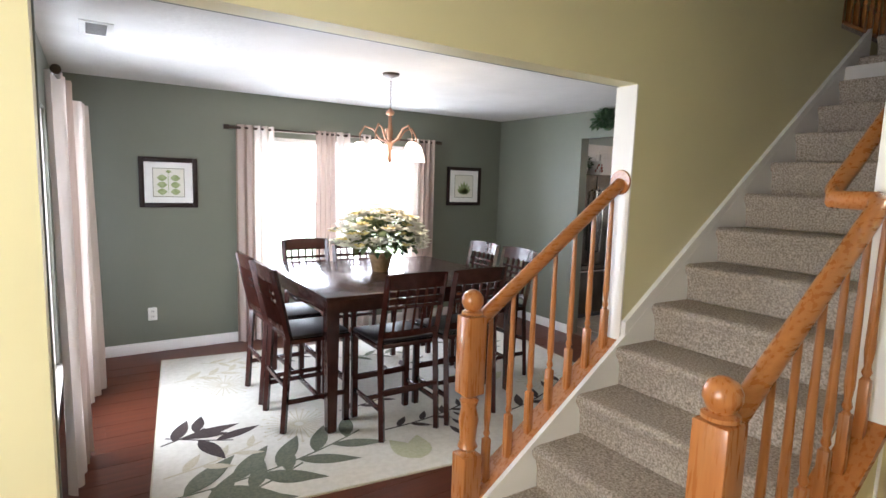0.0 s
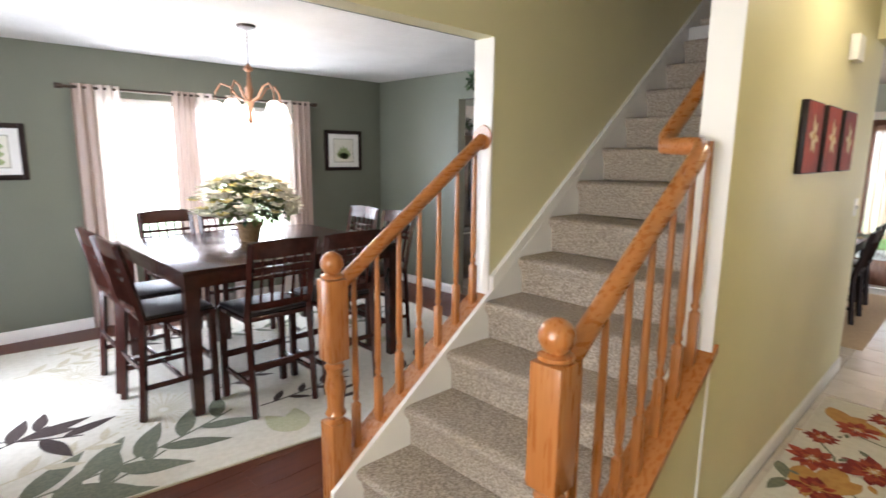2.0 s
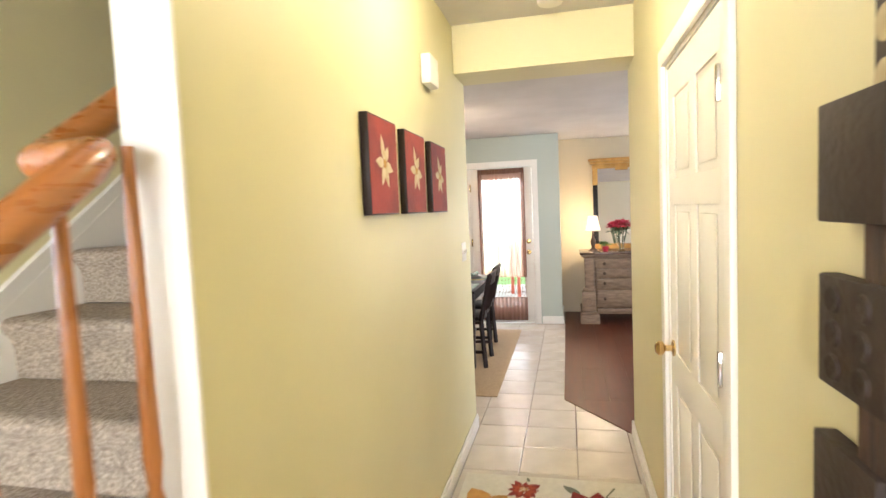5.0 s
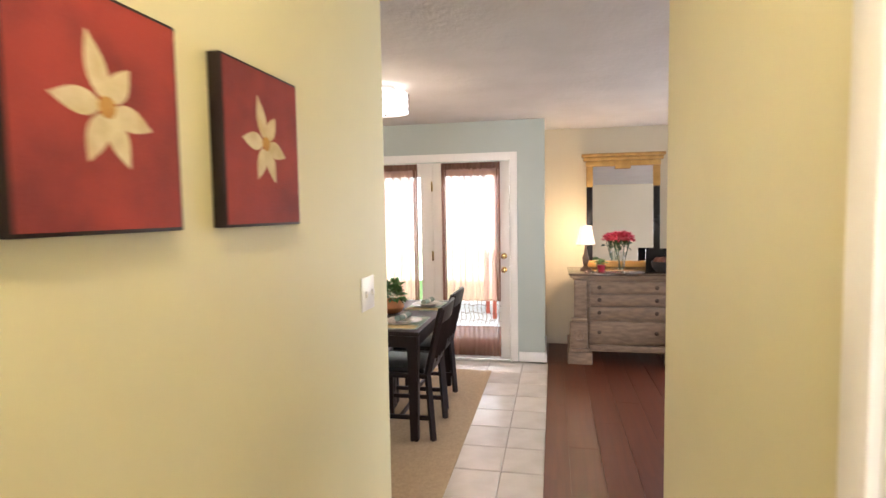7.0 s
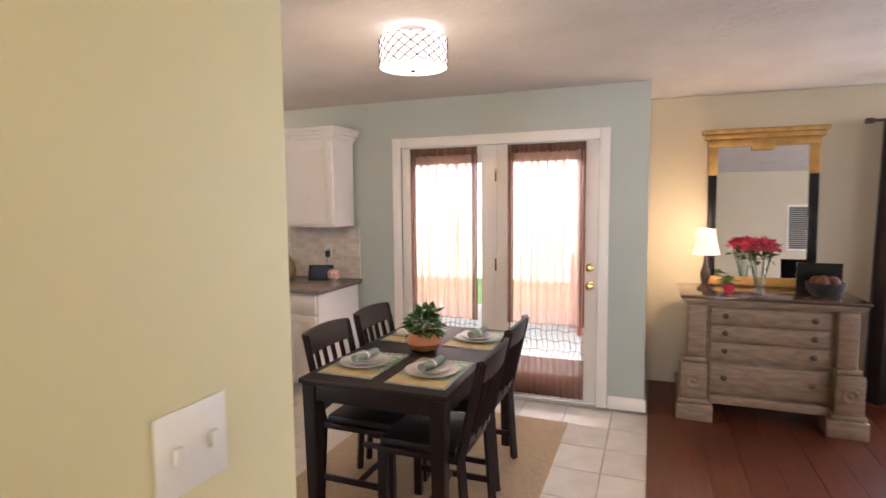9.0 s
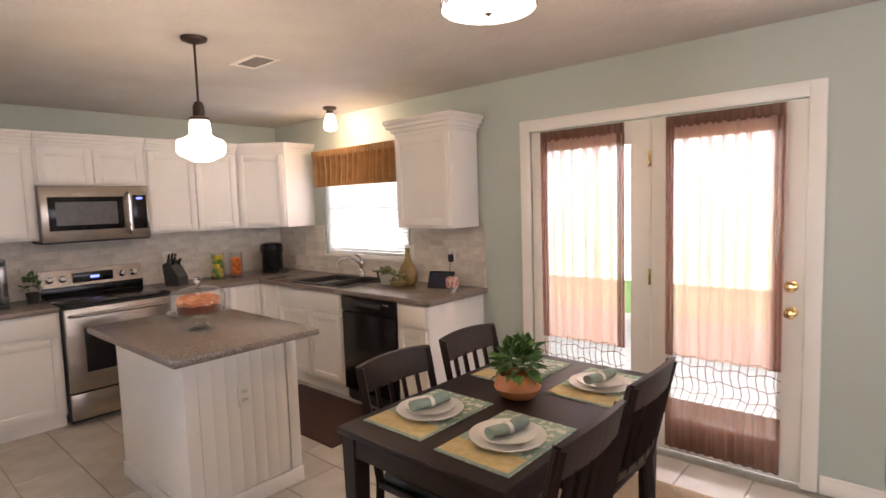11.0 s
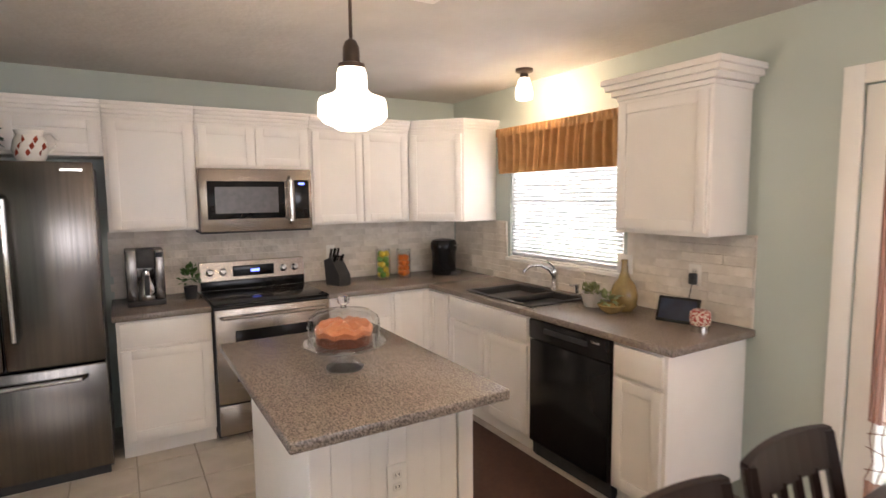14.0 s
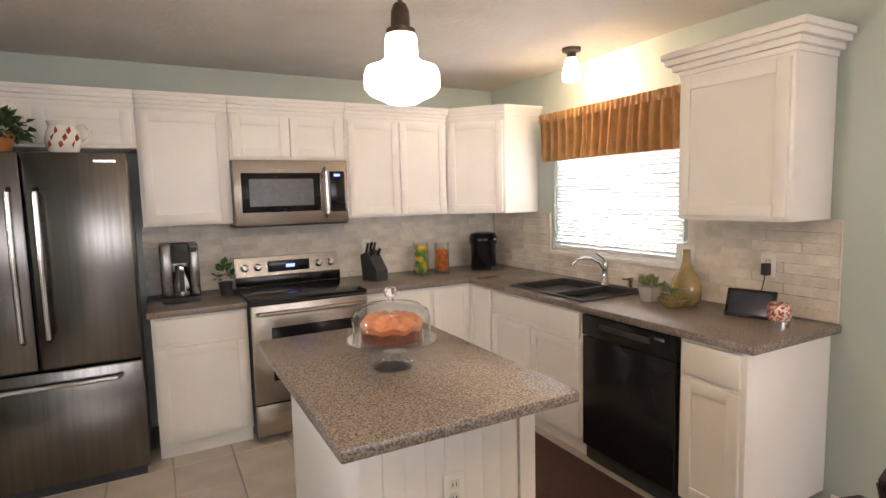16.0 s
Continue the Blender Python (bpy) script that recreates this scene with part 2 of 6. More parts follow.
RUG_TAN = surface("rug_tan", (0.50, 0.45, 0.32), (0.56, 0.51, 0.38), 0.95, 60, 0.3, 260)
RUG_RED = surface("rug_red", (0.26, 0.024, 0.016), (0.17, 0.014, 0.012), 0.95, 25, 0.3, 260)
RUG_ORANGE = surface("rug_orange", (0.36, 0.062, 0.026), (0.28, 0.04, 0.02), 0.95, 25, 0.3, 260)
RUG_GOLD = surface("rug_gold", (0.48, 0.27, 0.07), (0.40, 0.20, 0.05), 0.95, 25, 0.3, 260)
BROWNMAT = surface("brown_mat", (0.055, 0.024, 0.016), (0.07, 0.032, 0.02), 0.8, 40, 0.3, 200)
PAPER = surface("paper_cream", (0.70, 0.68, 0.60), (0.66, 0.64, 0.55), 0.8, 12)
PAPER_W = surface("mount_white", (0.80, 0.79, 0.76), None, 0.8, 6)
CANVAS_RED = surface("canvas_red", (0.30, 0.030, 0.018), (0.17, 0.015, 0.012), 0.7, 7, 0.2, 200)
ART_BROWN = surface("art_dark_brown", (0.019, 0.010, 0.006), (0.032, 0.017, 0.009), 0.7, 9, 0.3, 60)
ART_WOOD = surface("art_rough_wood", (0.075, 0.034, 0.014), (0.028, 0.013, 0.007), 0.7, 12, 1.0, 18, stretch=(8, 1, 0.7), dist=0.02)
ART_CREAM = surface("art_cream_disc", (0.45, 0.36, 0.20), (0.36, 0.28, 0.14), 0.6, 30)
PLASTIC_W = surface("plastic_white", (0.78, 0.76, 0.71), None, 0.35, 5)
CAKE = surface("cake_chocolate", (0.16, 0.045, 0.02), (0.11, 0.03, 0.014), 0.6, 40, 0.5, 90)
ICING = surface("cake_icing", (0.55, 0.22, 0.10), (0.46, 0.15, 0.06), 0.45, 25, 0.5, 60)
LEMON = surface("lemon", (0.75, 0.55, 0.04), None, 0.4, 20)
LIME = surface("lime", (0.12, 0.28, 0.03), None, 0.4, 20)
ORANGE = surface("orange_fruit", (0.75, 0.17, 0.01), None, 0.4, 20, 0.2, 200)
GRASS = surface("lawn", (0.10, 0.20, 0.04), (0.16, 0.27, 0.07), 0.9, 6)
DECK = surface("patio_concrete", (0.45, 0.43, 0.40), None, 0.9, 10)
REDPLASTIC = surface("patio_chair_red", (0.45, 0.09, 0.05), None, 0.5, 10)
VASE_GOLD = surface("vase_olive_glaze", (0.36, 0.25, 0.10), (0.22, 0.16, 0.06), 0.25, 12, coat=0.3)
FABRIC_RED = surface("sofa_red_leather", (0.20, 0.015, 0.012), None, 0.4, 10)
for m in (ESPRESSO, LEATHER, DARKWOOD, FLOORWOOD, BLACK):
    m.node_tree.nodes["Principled BSDF"].inputs["Specular IOR Level"].default_value = 0.28


# ---- building helpers ----
def box(bm, x0, x1, y0, y1, z0, z1, bevel=0.0):
    r = bmesh.ops.create_cube(bm, size=1)
    vs = r["verts"]
    for v in vs:
        v.co = Vector(((x0 + x1) / 2 + v.co.x * (x1 - x0), (y0 + y1) / 2 + v.co.y * (y1 - y0), (z0 + z1) / 2 + v.co.z * (z1 - z0)))
    if bevel:
        es = list({e for v in vs for e in v.link_edges})
        bmesh.ops.bevel(bm, geom=es, offset=bevel, segments=2, affect="EDGES", profile=0.5)
    return vs


def lathe(bm, profile, x=0.0, y=0.0, n=20, z=0.0):
    """Turns a profile of (radius, height) about an upright axis."""
    rings = []
    for r, h in profile:
        rings.append([bm.verts.new((x + r * math.cos(2 * math.pi * i / n), y + r * math.sin(2 * math.pi * i / n), z + h)) for i in range(n)])
    for a, b in zip(rings, rings[1:]):
        for i in range(n):
            bm.faces.new((a[i], a[(i + 1) % n], b[(i + 1) % n], b[i]))
    if profile[0][0] > 1e-4:
        bm.faces.new(list(reversed(rings[0])))
    if profile[-1][0] > 1e-4:
        bm.faces.new(rings[-1])


def tube(bm, pts, r, n=10, flat=1.0):
    """A bar of round or flattened section along points."""
    pts = [Vector(p) for p in pts]
    rings = []
    for i, p in enumerate(pts):
        d = (pts[min(i + 1, len(pts) - 1)] - pts[max(i - 1, 0)]).normalized()
        up = Vector((0, 0, 1)) if abs(d.z) < 0.95 else Vector((1, 0, 0))
        s = d.cross(up).normalized()
        u = s.cross(d)
        rings.append([bm.verts.new(p + s * (r * math.cos(2 * math.pi * k / n)) + u * (r * flat * math.sin(2 * math.pi * k / n))) for k in range(n)])
    for a, b in zip(rings, rings[1:]):
        for k in range(n):
            bm.faces.new((a[k], a[(k + 1) % n], b[(k + 1) % n], b[k]))
    bm.faces.new(list(reversed(rings[0])))
    bm.faces.new(rings[-1])


def poly(bm, pts, z0, z1):
    """An upright prism over a plan outline."""
    lo = [bm.verts.new((x, y, z0)) for x, y in pts]
    hi = [bm.verts.new((x, y, z1)) for x, y in pts]
    n = len(pts)
    for i in range(n):
        bm.faces.new((lo[i], lo[(i + 1) % n], hi[(i + 1) % n], hi[i]))
    bm.faces.new(list(reversed(lo)))
    bm.faces.new(hi)


def side_prism(bm, pts, y0, y1):
    """A prism over an outline in x and z, from y0 to y1."""
    lo = [bm.verts.new((x, y0, z)) for x, z in pts]
    hi = [bm.verts.new((x, y1, z)) for x, z in pts]
    n = len(pts)
    for i in range(n):
        bm.faces.new((lo[i], lo[(i + 1) % n], hi[(i + 1) % n], hi[i]))
    bm.faces.new(list(reversed(lo)))
    bm.faces.new(hi)


def drape(bm, a, b, z0, z1, folds, depth, seed=0, n=None, thick=0.004, flare=0.0):
    """Hanging cloth in folds along the plan line a to b."""
    rnd = random.Random(seed)
    a, b = Vector((*a, 0)), Vector((*b, 0))
    d = b - a
    nrm = Vector((-d.y, d.x, 0)).normalized()
    n = n or folds * 8
    ph = [rnd.uniform(-0.5, 0.5) for _ in range(folds + 2)]
    rows = 7
    grid = []
    for j in range(rows + 1):
        f = j / rows
        z = z1 + (z0 - z1) * f
        row = []
        for i in range(n + 1):
            u = i / n
            k = u * folds
            w = math.sin(2 * math.pi * k + ph[int(k)] * 0.6) * depth * (0.75 + 0.35 * f)
            w += math.sin(5.1 * u + 3 * f + seed) * depth * 0.3
            uu = 0.5 + (u - 0.5) * (1 + flare * f)
            row.append(bm.verts.new(a + d * uu + nrm * w + Vector((0, 0, z))))
        grid.append(row)
    for j in range(rows):
        for i in range(n):
            bm.faces.new((grid[j][i], grid[j][i + 1], grid[j + 1][i + 1], grid[j + 1][i]))


def sheet_xy(bm, pts, z):
    bm.faces.new([bm.verts.new((x, y, z)) for x, y in pts])


def done(name, bm, mat, parent=None, smooth=False, at=None):
    bmesh.ops.recalc_face_normals(bm, faces=bm.faces)
    me = bpy.data.meshes.new(name)
    bm.to_mesh(me)
    bm.free()
    me.materials.append(mat)
    if smooth:
        me.shade_smooth()
        me.set_sharp_from_angle(angle=radians(40))
    ob = new(name, me)
    if parent:
        ob.parent = parent
    if at is not None:
        ob.matrix_basis = at
    return ob


def thing(name, label, category, at=(0, 0, 0), turn=0, group="", kind=""):
    e = new(name)
    e.empty_display_size = 0.1
    e.matrix_basis = pose(*at, 0, 0, turn)
    return tagged(e, label, category, group, kind)


def boxes(name, mat, dims, parent=None, bevel=0.0, smooth=False):
    bm = bmesh.new()
    for d in dims:
        box(bm, *d, bevel=bevel)
    return done(name, bm, mat, parent, smooth or bevel > 0)


def structure(name, mat, dims, label, category, bevel=0.0):
    return tagged(boxes(name, mat, dims, bevel=bevel), label, category, kind="structure")


def leaf_mesh(bm, base, way, length, width, rnd):
    """One pointed leaf, folded along its rib."""
    way = Vector(way).normalized()
    side = way.cross(Vector((rnd.uniform(-1, 1), rnd.uniform(-1, 1), 1.2))).normalized()
    up = side.cross(way).normalized()
    base = Vector(base)
    p = [base, base + way * length * 0.45 + side * width / 2 + up * width * 0.15, base + way * length - up * length * 0.12,
         base + way * length * 0.45 - side * width / 2 + up * width * 0.15, base + way * length * 0.5]
    v = [bm.verts.new(q) for q in p]
    bm.faces.new((v[0], v[1], v[4])); bm.faces.new((v[1], v[2], v[4])); bm.faces.new((v[2], v[3], v[4])); bm.faces.new((v[3], v[0], v[4]))


def bush(name, mat, parent, centre, radius, height, count, size, seed, droop=0.2):
    rnd = random.Random(seed)
    bm = bmesh.new()
    for i in range(count):
        a, e = rnd.uniform(0, 2 * math.pi), rnd.uniform(-0.35, 1.4)
        r = rnd.uniform(0.3, 1.0)
        way = Vector((math.cos(a) * math.cos(e), math.sin(a) * math.cos(e), math.sin(e) - droop))
        b = Vector(centre) + Vector((way.x * radius * r, way.y * radius * r, math.sin(e) * height * r))
        s = size * rnd.uniform(0.6, 1.25)
        leaf_mesh(bm, b, way + Vector((rnd.uniform(-.5, .5), rnd.uniform(-.5, .5), rnd.uniform(-.4, .4))), s, s * 0.6, rnd)
    return done(name, bm, mat, parent)


# ---- the plan ----
CEIL = 2.44
KE, KN = 9.51, 6.78          # kitchen walls east and north
DN, DE, DW = 6.99, 5.476, 0.80   # dining walls
HS, HN = 1.08, 2.125         # hall walls south and north
SA = 3.27                    # stair side of the dining wall
TOP = 5.0

# floors
wood_floor = structure("floor_wood", FLOORWOOD, [(-1.4, 3.4, HS - 0.02, 3.33, -0.05, -0.006), (DW - 0.2, DE + 0.06, 3.33, DN + 0.1, -0.05, -0.006), (5.9, 10.6, -3.4, 1.5, -0.05, -0.006)], "reddish brown laminate plank floor", "floor")
tile_floor = structure("floor_tile", GROUT, [(3.4, 10.4, 1.0, 7.0, -0.06, -0.008)], "cream ceramic tile floor with narrow grout lines", "floor")
structure("ground", GRASS, [(-60, 80, -60, 80, -0.3, -0.16)], "lawn around the house", "ground")

# walls
structure("wall_dining_north", WALL_GREEN, [(DW - 0.2, 2.4, DN, DN + 0.14, 0, CEIL), (4.2, DE + 0.1, DN, DN + 0.14, 0, CEIL), (2.4, 4.2, DN, DN + 0.14, 0, 0.72), (2.4, 4.2, DN, DN + 0.14, 2.04, CEIL)], "sage green painted dining room wall with window opening", "wall")
structure("wall_dining_west", WALL_GREEN, [(DW - 0.16, DW, 3.3, 4.75, 0, CEIL), (DW - 0.16, DW, 5.95, DN, 0, CEIL), (DW - 0.16, DW, 4.75, 5.95, 0, 0.3), (DW - 0.16, DW, 4.75, 5.95, 2.04, CEIL)], "sage green painted dining room wall with tall window", "wall")
structure("wall_dining_east", WALL_GREEN, [(DE, DE + 0.11, 5.61, DN, 0, CEIL), (DE, DE + 0.11, 3.39, 5.61, 2.16, CEIL)], "sage green wall with open doorway to the kitchen", "wall")
structure("wall_dining_inner", WALL_GREEN, [(3.34, DE, 3.385, 3.41, 0, CEIL), (0.915, 3.34, 3.385, 3.41, 2.16, CEIL), (DW - 0.1, 0.915, 3.385, 3.41, 0, CEIL)], "sage green inner face of the dining room", "wall")
structure("wall_stair_side", WALL_YELLOW, [(3.32, 5.47, SA, 3.385, 0, TOP), (5.47, 5.98, SA, 3.385, 0, 2.80), (5.98, 7.3, SA, 3.385, 2.6, 2.80), (-1.4, 0.91, SA, 3.385, 0, TOP), (0.91, 3.32, SA, 3.385, 2.157, TOP)], "yellow painted wall beside the stairs with wide opening", "wall")
structure("trim_stair_wall_end", WHITE, [(3.314, 3.324, SA - 0.004, 3.392, 0, 2.153)], "white painted end face of the stair wall", "trim")
structure("wall_hall_north", WALL_YELLOW, [(3.30, 6.09, HN, 2.235, 0, 2.74), (3.30, 7.3, HN, 2.235, 2.74, TOP)], "pale yellow hall wall below the stairs", "wall")
structure("trim_hall_wall_end", WHITE, [(3.293, 3.303, HN - 0.004, 2.24, 0, 2.74)], "white painted end face of the hall wall", "trim")
structure("wall_hall_south", WALL_YELLOW, [(-1.4, 3.93, 0.97, HS, 0, 2.8), (4.78, 6.07, 0.97, HS, 0, 2.8), (3.93, 4.78, 0.97, HS, 2.04, 2.8)], "pale yellow hall wall with a closet door", "wall")
structure("wall_closet_back", WALL_YELLOW, [(3.8, 4.9, 0.75, 0.77, 0, 2.3)], "plain closet back wall", "wall")
structure("wall_hall_header", WALL_YELLOW, [(5.74, 6.07, 0.98, 2.12, 2.34, 2.8)], "yellow header where the hall ceiling drops", "wall")
structure("wall_under_stairs", WALL_AQUA, [(5.98, 6.09, 2.24, 3.9, 0, CEIL), (5.59, 6.09, 3.79, 3.9, 0, CEIL)], "aqua painted kitchen side wall", "wall")
structure("wall_kitchen_north", WALL_AQUA, [(DE + 0.11, 9.7, KN, KN + 0.15, 0, CEIL)], "pale aqua painted kitchen wall", "wall")
structure("wall_kitchen_east", WALL_AQUA, [(KE, KE + 0.14, 5.93, KN, 0, CEIL), (KE, KE + 0.14, 4.78, 5.93, 0, 1.09), (KE, KE + 0.14, 4.78, 5.93, 1.98, CEIL), (KE, KE + 0.14, 3.545, 4.78, 0, CEIL), (KE, KE + 0.14, 1.9, 3.545, 2.045, CEIL), (KE, KE + 0.14, 1.56, 1.9, 0, CEIL)], "pale aqua kitchen wall with window and double doors", "wall")
structure("wall_nook_north", WALL_BEIGE, [(KE + 0.14, 10.4, 1.57, 1.7, 0, CEIL)], "beige return wall of the sitting area", "wall")
structure("wall_nook_east", WALL_BEIGE, [(10.30, 10.45, 1.15, 1.57, 0, CEIL), (10.335, 10.45, -0.1, 1.15, 0, CEIL), (10.335, 10.45, -1.4, -0.1, 0, 0.35), (10.335, 10.45, -1.4, -0.1, 2.1, CEIL), (10.335, 10.45, -3.4, -1.4, 0, CEIL)], "beige sitting area wall with a window", "wall")
structure("wall_living", WALL_BEIGE, [(5.9, 10.45, -3.5, -3.4, 0, CEIL), (5.8, 5.9, -3.5, 0.97, 0, CEIL)], "beige far walls of the sitting room", "wall")
structure("wall_foyer_west", WALL_YELLOW, [(-1.5, -1.4, 0.9, 3.4, 0, TOP)], "yellow entrance wall", "wall")
structure("wall_stairwell", WALL_YELLOW, [(7.3, 7.4, 2.1, 3.4, 2.6, TOP), (6.27, 7.3, 2.2, 3.3, 2.78, 2.84), (3.2, 7.3, 2.10, 2.12, 2.74, TOP)], "closing walls of the stairwell", "wall")
structure("ceiling_dining", CEILING, [(DW - 0.2, DE + 0.05, 3.39, DN + 0.1, CEIL, CEIL + 0.1)], "white textured ceiling", "ceiling")
structure("ceiling_kitchen", CEILING, [(5.884, 10.5, -3.5, 1.0, CEIL, CEIL + 0.1), (6.07, 10.5, 1.0, 2.3, CEIL, CEIL + 0.1), (DE + 0.05, 10.5, 2.3, 6.95, CEIL, CEIL + 0.1)], "off-white textured ceiling", "ceiling")
structure("ceiling_hall", CEILING, [(-1.5, 3.2, 0.9, 2.2, 2.74, 2.84), (3.2, 5.9, 0.95, 2.124, 2.625, 2.725), (-1.5, 2.2, 2.2, 3.3, 2.74, 2.84)], "pale hall ceiling", "ceiling")
structure("ceiling_stairwell", CEILING, [(2.0, 7.4, 2.1, 3.4, TOP, TOP + 0.1)], "stairwell ceiling", "ceiling")
structure("wall_stairwell_front", WALL_YELLOW, [(2.1, 2.2, 2.1, 3.3, 2.84, TOP), (2.1, 3.3, 2.13, 2.2, 2.84, TOP)], "upper stairwell walls", "wall")

# baseboards
def base(name, x0, x1, y0, y1):
    structure(name, WHITE, [(x0, x1, y0, y1, 0, 0.085), (x0 + (0.004 if x1 - x0 < 0.05 else 0), x1 - (0.004 if x1 - x0 < 0.05 else 0), y0 + (0.004 if y1 - y0 < 0.05 else 0), y1 - (0.004 if y1 - y0 < 0.05 else 0), 0.085, 0.1)], "white painted baseboard", "baseboard", 0.002)

base("baseboard_dining_north", DW, DE, DN - 0.016, DN)
base("baseboard_dining_east", DE - 0.016, DE, 5.61, DN - 0.016)
base("baseboard_hall_north", 3.30, 6.09, HN - 0.016, HN)
base("baseboard_hall_south", 4.86, 6.07, HS, HS + 0.016)
base("baseboard_hall_south", 1.0, 3.85, HS, HS + 0.016)
base("baseboard_hall_end", 6.07, 6.086, 0.97, HS + 0.016)
base("baseboard_kitchen_east", KE - 0.016, KE, 1.56, 1.82)
base("baseboard_kitchen_east", KE - 0.016, KE, 3.63, 3.95)
base("baseboard_nook", KE + 0.14, 10.3, 1.554, 1.57)
base("baseboard_nook", 10.319, 10.335, -3.4, 1.15)
base("baseboard_nook_end", KE - 0.016, KE + 0.14, 1.544, 1.56)


# ---- stairs ----
RISE, GO = 0.2015, 0.2740
def nose(k):
    return 2.712 + GO * (k - 2), RISE * k + 0.023

stairs = thing("staircase", "staircase with beige cut-pile carpet and white skirting", "staircase", kind="structure")
for k in range(1, 15):
    x, z = nose(k)
    bm = bmesh.new()
    lo = z - RISE if k > 1 else 0.0
    pts = [(x + 0.036, lo), (x + 0.034, z - 0.11), (x + 0.022, z - 0.07), (x + 0.006, z - 0.05), (x - 0.003, z - 0.032), (x - 0.002, z - 0.016), (x + 0.010, z - 0.004), (x + 0.034, z), (x + GO + 0.045, z - 0.004), (x + GO + 0.045, lo)]
    side_prism(bm, pts, 2.238, 3.238)
    done("step", bm, CARPET, stairs, True)
for nm, y0, y1 in (("skirt_board", 3.238, 3.262), ("skirt_board", 2.222, 2.2375)):
    bm = bmesh.new()
    side_prism(bm, [(2.30, 0), (2.32, 0.16), (3.32, 0.16 + 0.747 * 1.0 - 0.03), (5.9, 0.16 + 0.747 * 3.58), (5.9, 0.2 + 0.747 * 3.58 - 0.5), (2.9, 0)], y0, y1)
    done(nm, bm, WHITE, stairs)
bm = bmesh.new()
for y0, y1 in ((3.24, SA - 0.002),):
    side_prism(bm, [(3.325, 0.95), (5.9, 0.95 + 0.745 * 2.575), (5.9, 0.85 + 0.745 * 2.575), (3.325, 0.85)], y0, y1)
done("skirt_cap", bm, WHITE, stairs)


def balustrade(y, xn, xe, ze, name, jog):
    e = thing(name, "varnished oak stair railing with turned balusters and ball-topped newel", "railing")
    sl = 0.70
    zc = lambda x: ze - sl * (xe - x)
    # sloping base under the cap, painted
    bm = bmesh.new()
    side_prism(bm, [(xn, 0), (xn, max(zc(xn) - 0.03, 0.05)), (xe, ze - 0.03), (xe, 0)], y - 0.045, y + 0.045)
    done("side_panel", bm, WALL_YELLOW if jog else WHITE, e)
    bm = bmesh.new()
    side_prism(bm, [(xn, zc(xn) - 0.03), (xn, zc(xn)), (xe + 0.03, ze + 0.02), (xe + 0.03, ze - 0.012)], y - 0.065, y + 0.065)
    done("cap_board", bm, OAK_X, e)
    # newel post
    bm = bmesh.new()
    h = 0.048
    zb = 0.0
    box(bm, xn - h, xn + h, y - h, y + h, zb, 0.44, 0.004)
    lathe(bm, [(0.046, 0.44), (0.03, 0.455), (0.046, 0.475), (0.036, 0.50), (0.040, 0.56), (0.046, 0.60), (0.034, 0.66), (0.044, 0.69), (0.03, 0.705), (0.046, 0.72)], xn, y, 20)
    box(bm, xn - h, xn + h, y - h, y + h, 0.72, 1.072, 0.006)
    lathe(bm, [(0.03, 1.072), (0.047, 1.078), (0.047, 1.088), (0.028, 1.096), (0.037, 1.104), (0.048, 1.130), (0.047, 1.150), (0.035, 1.172), (0.014, 1.185), (0.0, 1.187)], xn, y, 24)
    done("newel_post", bm, OAK, e, True)
    # rail
    zr = lambda x: 1.015 + 0.71 * (x - xn)
    bm = bmesh.new()
    if jog:
        pts = [(xn + 0.04, y, zr(xn + 0.04)), (xe - 0.20, y, zr(xe - 0.2)), (xe - 0.15, y, zr(xe - 0.15)), (xe - 0.11, y + 0.02, zr(xe - 0.12)), (xe - 0.10, y + 0.08, zr(xe - 0.12)), (xe - 0.09, y + 0.15, zr(xe - 0.12)), (xe - 0.02, y + 0.18, zr(xe - 0.07)), (xe + 0.1, y + 0.18, zr(xe + 0.05)), (xe + 2.4, y + 0.18, zr(xe + 0.05) + 0.747 * 2.3)]
    else:
        pts = [(xn + 0.04, y, zr(xn + 0.04)), (xe - 0.01, y, zr(xe - 0.01))]
    tube(bm, pts, 0.031, 14, 1.05)
    done("handrail", bm, OAK_X, e, True)
    if not jog:
        bm = bmesh.new()
        lathe(bm, [(0.0, 0), (0.06, 0), (0.064, 0.008), (0.055, 0.016), (0.0, 0.018)], n=24)
        done("rosette", bm, OAK, e, True, pose(xe - 0.016, y, zr(xe), 0, 90, 0))
    n = 7
    for i in range(n):
        x = xn + (xe - xn) * (i + 0.85) / (n + 0.35)
        zb, zt = zc(x), zr(x) - 0.02
        bm = bmesh.new()
        box(bm, x - 0.016, x + 0.016, y - 0.016, y + 0.016, zb - 0.01, zb + 0.20, 0.002)
        L = zt - zb
        lathe(bm, [(0.016, zb + 0.20), (0.010, zb + 0.21), (0.0165, zb + 0.225), (0.011, zb + 0.245), (0.0165, zb + 0.30), (0.0145, zb + 0.42), (0.010, zb + L)], x, y, 12)
        done("baluster", bm, OAK, e, True)
    return e


balustrade(3.325, 2.395, 3.32, 0.855, "stair_railing", False)
balustrade(2.175, 2.322, 3.30, 0.86, "stair_railing", True)


